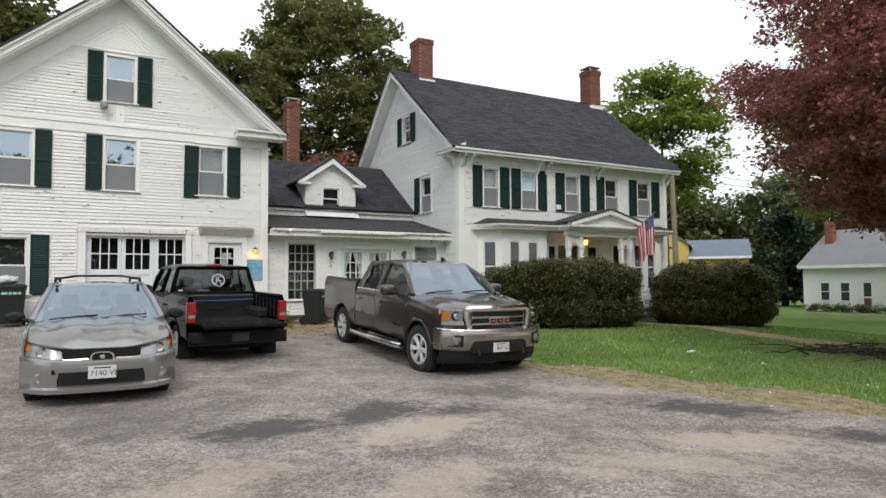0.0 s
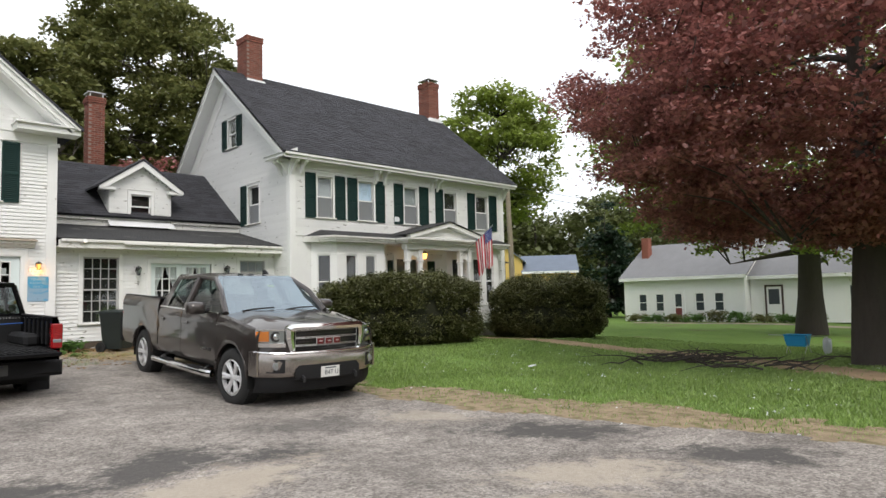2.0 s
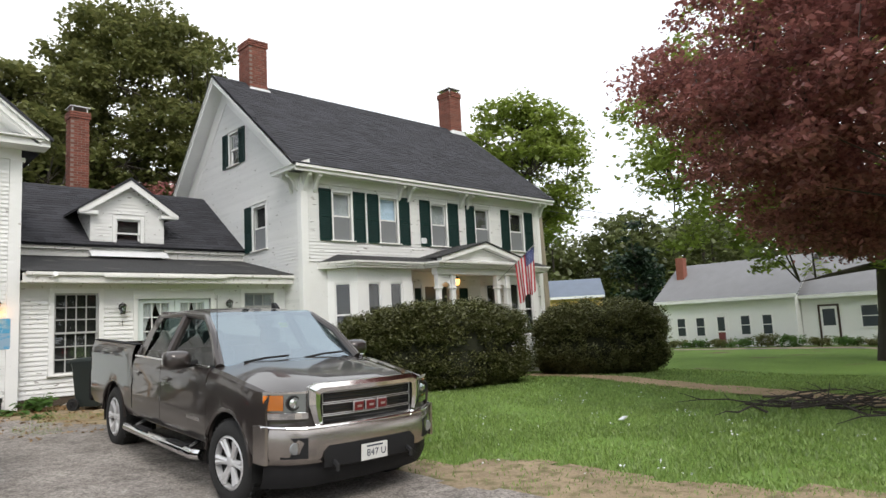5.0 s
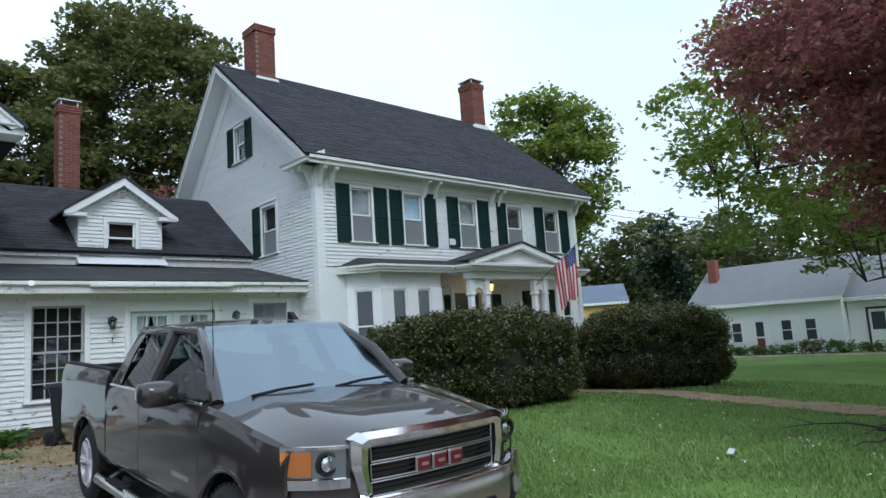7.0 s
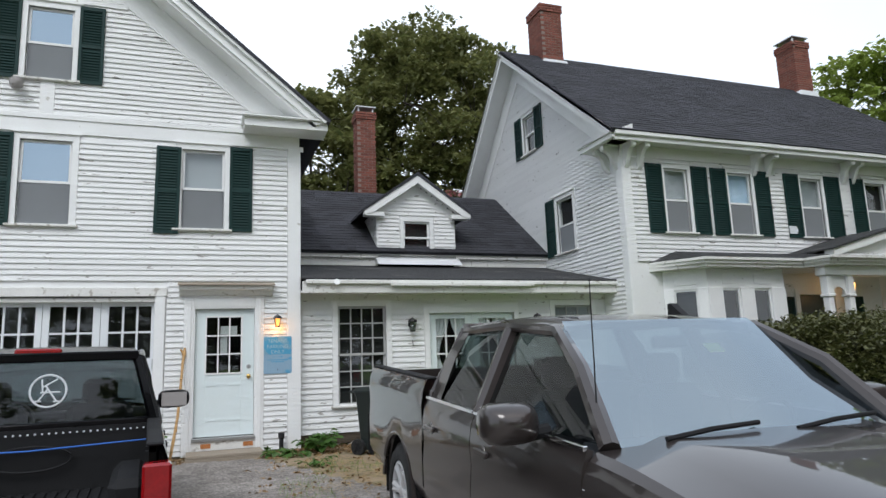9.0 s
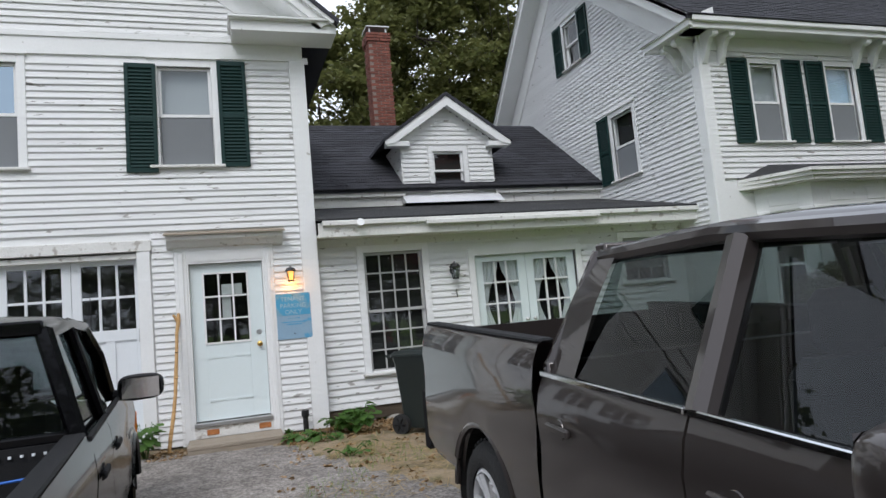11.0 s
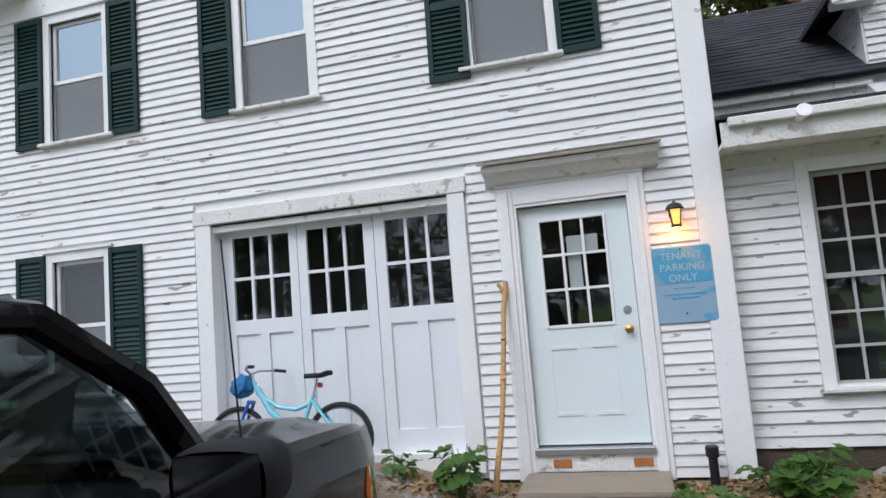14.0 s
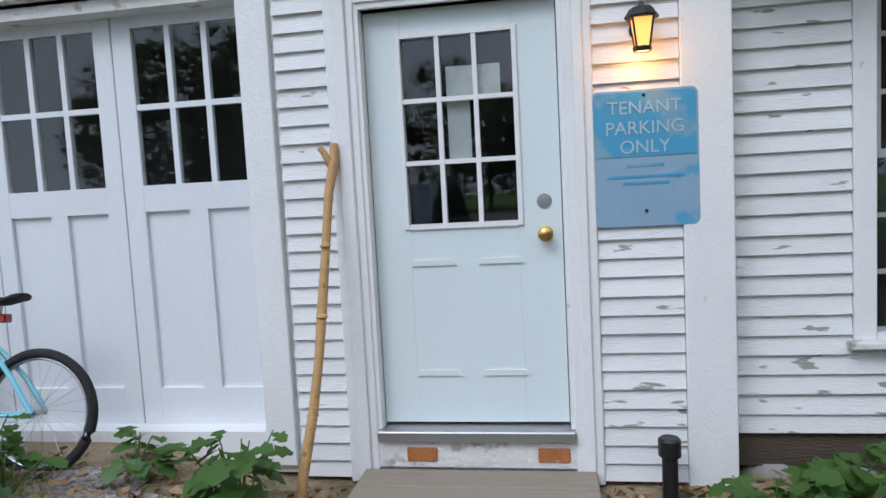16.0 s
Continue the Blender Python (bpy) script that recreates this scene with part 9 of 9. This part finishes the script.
# branches, washing basket and other things on the lawn
rg = random.Random(4)
pile = thing("branch_pile", pose(15.9, 2.6, ground_z(16.2, 2.2)), "grey fallen branches lying on the lawn", "branches")
for i in range(26):
    bm = B()
    a = rg.uniform(-0.5, 0.5) + (math.pi if rg.random() < 0.4 else 0) - 1.0
    L = rg.uniform(0.8, 2.4)
    x0, y0 = rg.uniform(-1.0, 1.0), rg.uniform(-1.6, 1.6)
    pts = [Vector((x0 + math.cos(a + 0.3 * q) * L * q, y0 + math.sin(a + 0.3 * q) * L * q, 0.03 + rg.uniform(0, 0.16))) for q in spread(0, 1, 4)]
    tube(bm, pts, [0.022, 0.018, 0.014, 0.01, 0.004], 5)
    for k in range(3):
        p = pts[k + 1]
        tube(bm, [p, p + Vector((rg.uniform(-0.4, 0.4), rg.uniform(-0.4, 0.4), rg.uniform(0.02, 0.2)))], [0.009, 0.003], 4)
    part("branch", bm, BARK, pile)
BLUETUB = material("bright_blue_plastic", (0.02, 0.28, 0.55), 0.4, vary=0.15, bump=0.05)
gz = ground_z(20.5, 2.3)
tub = thing("laundry_basket", pose(20.5, 2.35, gz) @ Matrix.Scale(0.72, 4), "bright blue plastic basket on a small folding stand", "basket")
bm = B()
vs = loft(bm, [[(sx * w, sy * d, z) for sx, sy in ((-1, -1), (1, -1), (1, 1), (-1, 1))] for z, w, d in ((0.25, 0.2, 0.28), (0.3, 0.22, 0.3), (0.62, 0.27, 0.36), (0.65, 0.3, 0.39))], True)
bm.faces.new(vs[0])
part("tub", bm, BLUETUB, tub)
for s in (-1, 1):
    bm = B()
    tube(bm, [(-0.28, s * 0.3, 0), (0.28, s * 0.3, 0.6)], 0.014, 6), tube(bm, [(0.28, s * 0.34, 0), (-0.28, s * 0.34, 0.6)], 0.014, 6)
    part("leg_frame", bm, STEEL, tub)
bm = B()
tube(bm, [(0, -0.95, 0.6), (0, 0.95, 0.62)], 0.014, 6)
part("cross_rod", bm, STEEL, tub)
sack(pose(20.6, 1.72, gz + 0.0), 0.1, 0.42, BAGWHITE, "small white plastic bag hanging by the basket", 6, "plastic_bag")
bm = B()
box(bm, -0.16, 0.16, -0.04, 0.04, 0, 0.02, 0.004)
solid("paper_litter", bm, WHITEVINYL, "strip of white paper lying in the grass", "litter", m=pose(13.6, 5.2, ground_z(13.6, 5.2) + 0.05, 0, 0, 20))
bm = B()
lathe(bm, [(0.035, 0), (0.036, 0.16), (0.015, 0.2), (0.015, 0.22)], 12, "x")
solid("yellow_bottle", bm, material("yellow_plastic", (0.7, 0.42, 0.02), 0.4, vary=0.1), "small yellow plastic bottle lying by the sill", "bottle", m=pose(8.35, 14.55, ground_z(8.3, 14.5) + 0.035, 0, 0, 5), smooth=40)

# ---------- neighbours ----------
NEARWHITE = material("neighbour_white_siding", (0.87, 0.87, 0.87), 0.5, vary=0.05, scale=1, fine=8, bump=0.2)
GREYROOF = material("pale_grey_shingle_roof", (0.2, 0.2, 0.21), 0.9, vary=0.25, scale=1.5, fine=25, bump=0.5, bump_scale=30)
YELLOWSIDING = material("yellow_siding", (0.62, 0.43, 0.13), 0.55, vary=0.08, scale=1, fine=8, bump=0.2)
BLUEROOF = material("blue_grey_roof", (0.14, 0.17, 0.22), 0.8, vary=0.25, scale=1.5, fine=25)
DARKGLASS = material("dark_far_window", (0.05, 0.06, 0.075), 0.1, vary=0.1, bump=0)


DARKRED = material("dark_red_door_paint", (0.2, 0.05, 0.05), 0.5, vary=0.1)


def plain_house(name, m, w, d, eave, ridge, siding, roofing, wins, doors, label, chim=None):
    """A gabled house with siding courses; its front faces -y in its own frame, x along the front."""
    h = thing(name, m, label, "house")
    bm = B()
    prism(bm, [(0, 0), (d, 0), (d, eave), (d / 2, ridge), (0, eave)], "x", 0, w)
    wall_ = part("wall", bm, siding, h)
    for k in range(int(eave / 0.13)):
        part("siding_course", prism(B(), [(-0.014, k * 0.13), (0, k * 0.13 + 0.13), (0, k * 0.13)], "x", 0.0, w), siding, wall_)
    bm = B()
    kk = (ridge - eave) / (d / 2)
    prism(bm, [(-0.3, eave - 0.3 * kk), (-0.3, eave - 0.3 * kk + 0.1), (d / 2, ridge + 0.1), (d + 0.3, eave - 0.3 * kk + 0.1), (d + 0.3, eave - 0.3 * kk), (d / 2, ridge)], "x", -0.25, w + 0.25)
    part("roof", bm, roofing, h)
    bm = B()
    box(bm, -0.2, w + 0.2, -0.33, -0.301, eave - 0.3 * kk - 0.1, eave - 0.3 * kk + 0.1)
    part("fascia", bm, NEARWHITE, h)
    for x, z0, ww, hh in wins:
        bm = B()
        box(bm, x - 0.08, x, -0.05, 0, z0 - 0.08, z0 + hh + 0.08), box(bm, x + ww, x + ww + 0.08, -0.05, 0, z0 - 0.08, z0 + hh + 0.08), box(bm, x, x + ww, -0.049, 0, z0 + hh, z0 + hh + 0.08), box(bm, x, x + ww, -0.049, 0, z0 - 0.08, z0), box(bm, x, x + ww, -0.045, -0.01, z0 + hh / 2 - 0.02, z0 + hh / 2 + 0.02)
        wn_ = part("window", bm, NEARWHITE, h)
        part("pane", box(B(), x, x + ww, -0.02, -0.004, z0, z0 + hh), DARKGLASS, wn_)
    for x, ww, hh, mat in doors:
        dr = part("door", box(B(), x, x + ww, -0.04, -0.002, 0.1, hh, 0.01), NEARWHITE, h)
        bm = B()
        for a, b in ((x - 0.1, x), (x + ww, x + ww + 0.1)):
            box(bm, a, b, -0.06, 0, 0, hh + 0.1)
        box(bm, x, x + ww, -0.058, 0, hh, hh + 0.1)
        part("door_frame", bm, NEARWHITE if mat is DARKRED else mat, dr)
        part("door_panel", box(B(), x + 0.12, x + ww - 0.12, -0.05, -0.041, 0.25, hh * 0.45), mat if mat is DARKRED else NEARWHITE, dr)
        part("door_pane", box(B(), x + 0.12, x + ww - 0.12, -0.05, -0.041, hh * 0.5, hh - 0.15), DARKGLASS, dr)
    if chim:
        cx, cy, cw, ct = chim
        part("chimney", box(B(), cx - cw, cx + cw, cy - cw, cy + cw, eave, ct, 0.02), BRICK, h)
    return h


plain_house("white_cottage", pose(43.8, 21.0, -0.47, 0, 0, -90), 8.2, 7.0, 2.98, 5.2, NEARWHITE, GREYROOF, [(1.17, 0.7, 0.5, 1.06), (2.4, 0.7, 0.5, 1.06), (5.13, 0.72, 0.5, 1.06), (6.37, 0.72, 0.5, 1.06)], [(3.62, 0.66, 1.92, DARKRED)], "low white clapboard cottage with a grey roof", (0.62, 2.2, 0.26, 5.75))
plain_house("white_cottage_ell", pose(44.5, 12.76, -0.47, 0, 0, -90), 14, 6.6, 2.85, 4.9, NEARWHITE, GREYROOF, [(2.95, 0.95, 0.75, 1.1), (5.4, 0.95, 0.75, 1.1), (8.3, 0.95, 0.75, 1.1)], [(0.95, 0.85, 2.1, material("dark_brown_frame", (0.06, 0.035, 0.03), 0.6))], "low white rear wing of the neighbouring cottage")
plain_house("yellow_house", pose(49.35, 34.5, -0.3, 0, 0, 39.7), 7.0, 4.2, 4.9, 6.6, YELLOWSIDING, BLUEROOF, [(0.8, 1.0, 0.6, 1.2), (2.4, 1.0, 0.6, 1.2), (4.0, 1.0, 0.6, 1.2)], [], "yellow clapboard house behind the trees")
plain_house("yellow_house_wing", pose(49.45, 34.4, -0.3, 0, 0, -50.3), 4.6, 5.0, 3.9, 5.3, YELLOWSIDING, BLUEROOF, [(0.6, 1.9, 0.6, 1.1), (2.8, 1.9, 0.6, 1.1)], [], "yellow wing with a blue-grey roof behind the trees")
bm = B()
tube(bm, [(27.5, 17.3, -0.3), (27.35, 17.25, 3.5), (27.15, 17.2, 7.0)], [0.15, 0.13, 0.11], 10)
up = solid("utility_pole", bm, material("grey_pole_wood", (0.33, 0.28, 0.22), 0.9, vary=0.3, scale=3, fine=30, bump=0.6, stretch=(4, 4, 0.5)), "weathered grey wooden utility pole beyond the farmhouse", "utility pole", smooth=50)
for i, (zz, end) in enumerate(((6.8, (60, 6, 7.5)), (6.5, (60, 7, 7.2)), (6.3, (23.5, 16, 5.6)))):
    a, b = Vector((27.15, 17.2, zz)), Vector(end)
    bm = B()
    tube(bm, [a.lerp(b, q) - Vector((0, 0, 1.2 * 4 * q * (1 - q) * (b - a).length / 35)) for q in spread(0, 1, 10)], 0.012, 4)
    solid("overhead_wire", bm, BLACKIRON, "thin black overhead wire from the pole", "wire")
# planting along the cottage front
for i in range(9):
    bush_ = np.random.default_rng(50 + i)
    yy = 19.6 - i * 1.35
    c = np.array([[42.9 + bush_.normal(0, 0.25), yy + bush_.normal(0, 0.35), -0.35 + bush_.uniform(0, 0.5 if i in (4, 5) else 0.28)] for _ in range(26)])
    ob = new("garden_shrub", leaf_mesh("garden_shrub", leaf_cloud(bush_, c, np.full(26, 0.2), 0.8, 30, 0.12, 0), WEED if i % 2 else DARKLEAF))
    tagged(ob, "low green shrub along the cottage wall", "shrub", "shrubs along the cottage")
def lane_inside(x, y):
    return min(0.7 - abs(x - 41.2 + 0.25 * math.sin(y * 0.4)) + rag(x, y, 0.1), 19 - y, y + 3)


sheet("cottage_path", lane_inside, 39.5, 43, -3, 19, 0.3, 0.01, SAND, "pale gravel path before the cottage")


# ---------- shingles last ----------
shingles(link_roof, slope((LX0, 17.29, 4.135), (LX0, 20.2, 6.205), (1, 0, 0)), LX1 - LX0 - 0.01, 3.56, parts=290, seed=4)
shingles(house_roof, slope((HX0 - 0.5, eave_y - 0.02, eave_z + 0.025), (HX0 - 0.5, HR, H_PEAK + 0.025), (1, 0, 0)), HX1 - HX0 + 0.92, 5.97, seed=5)
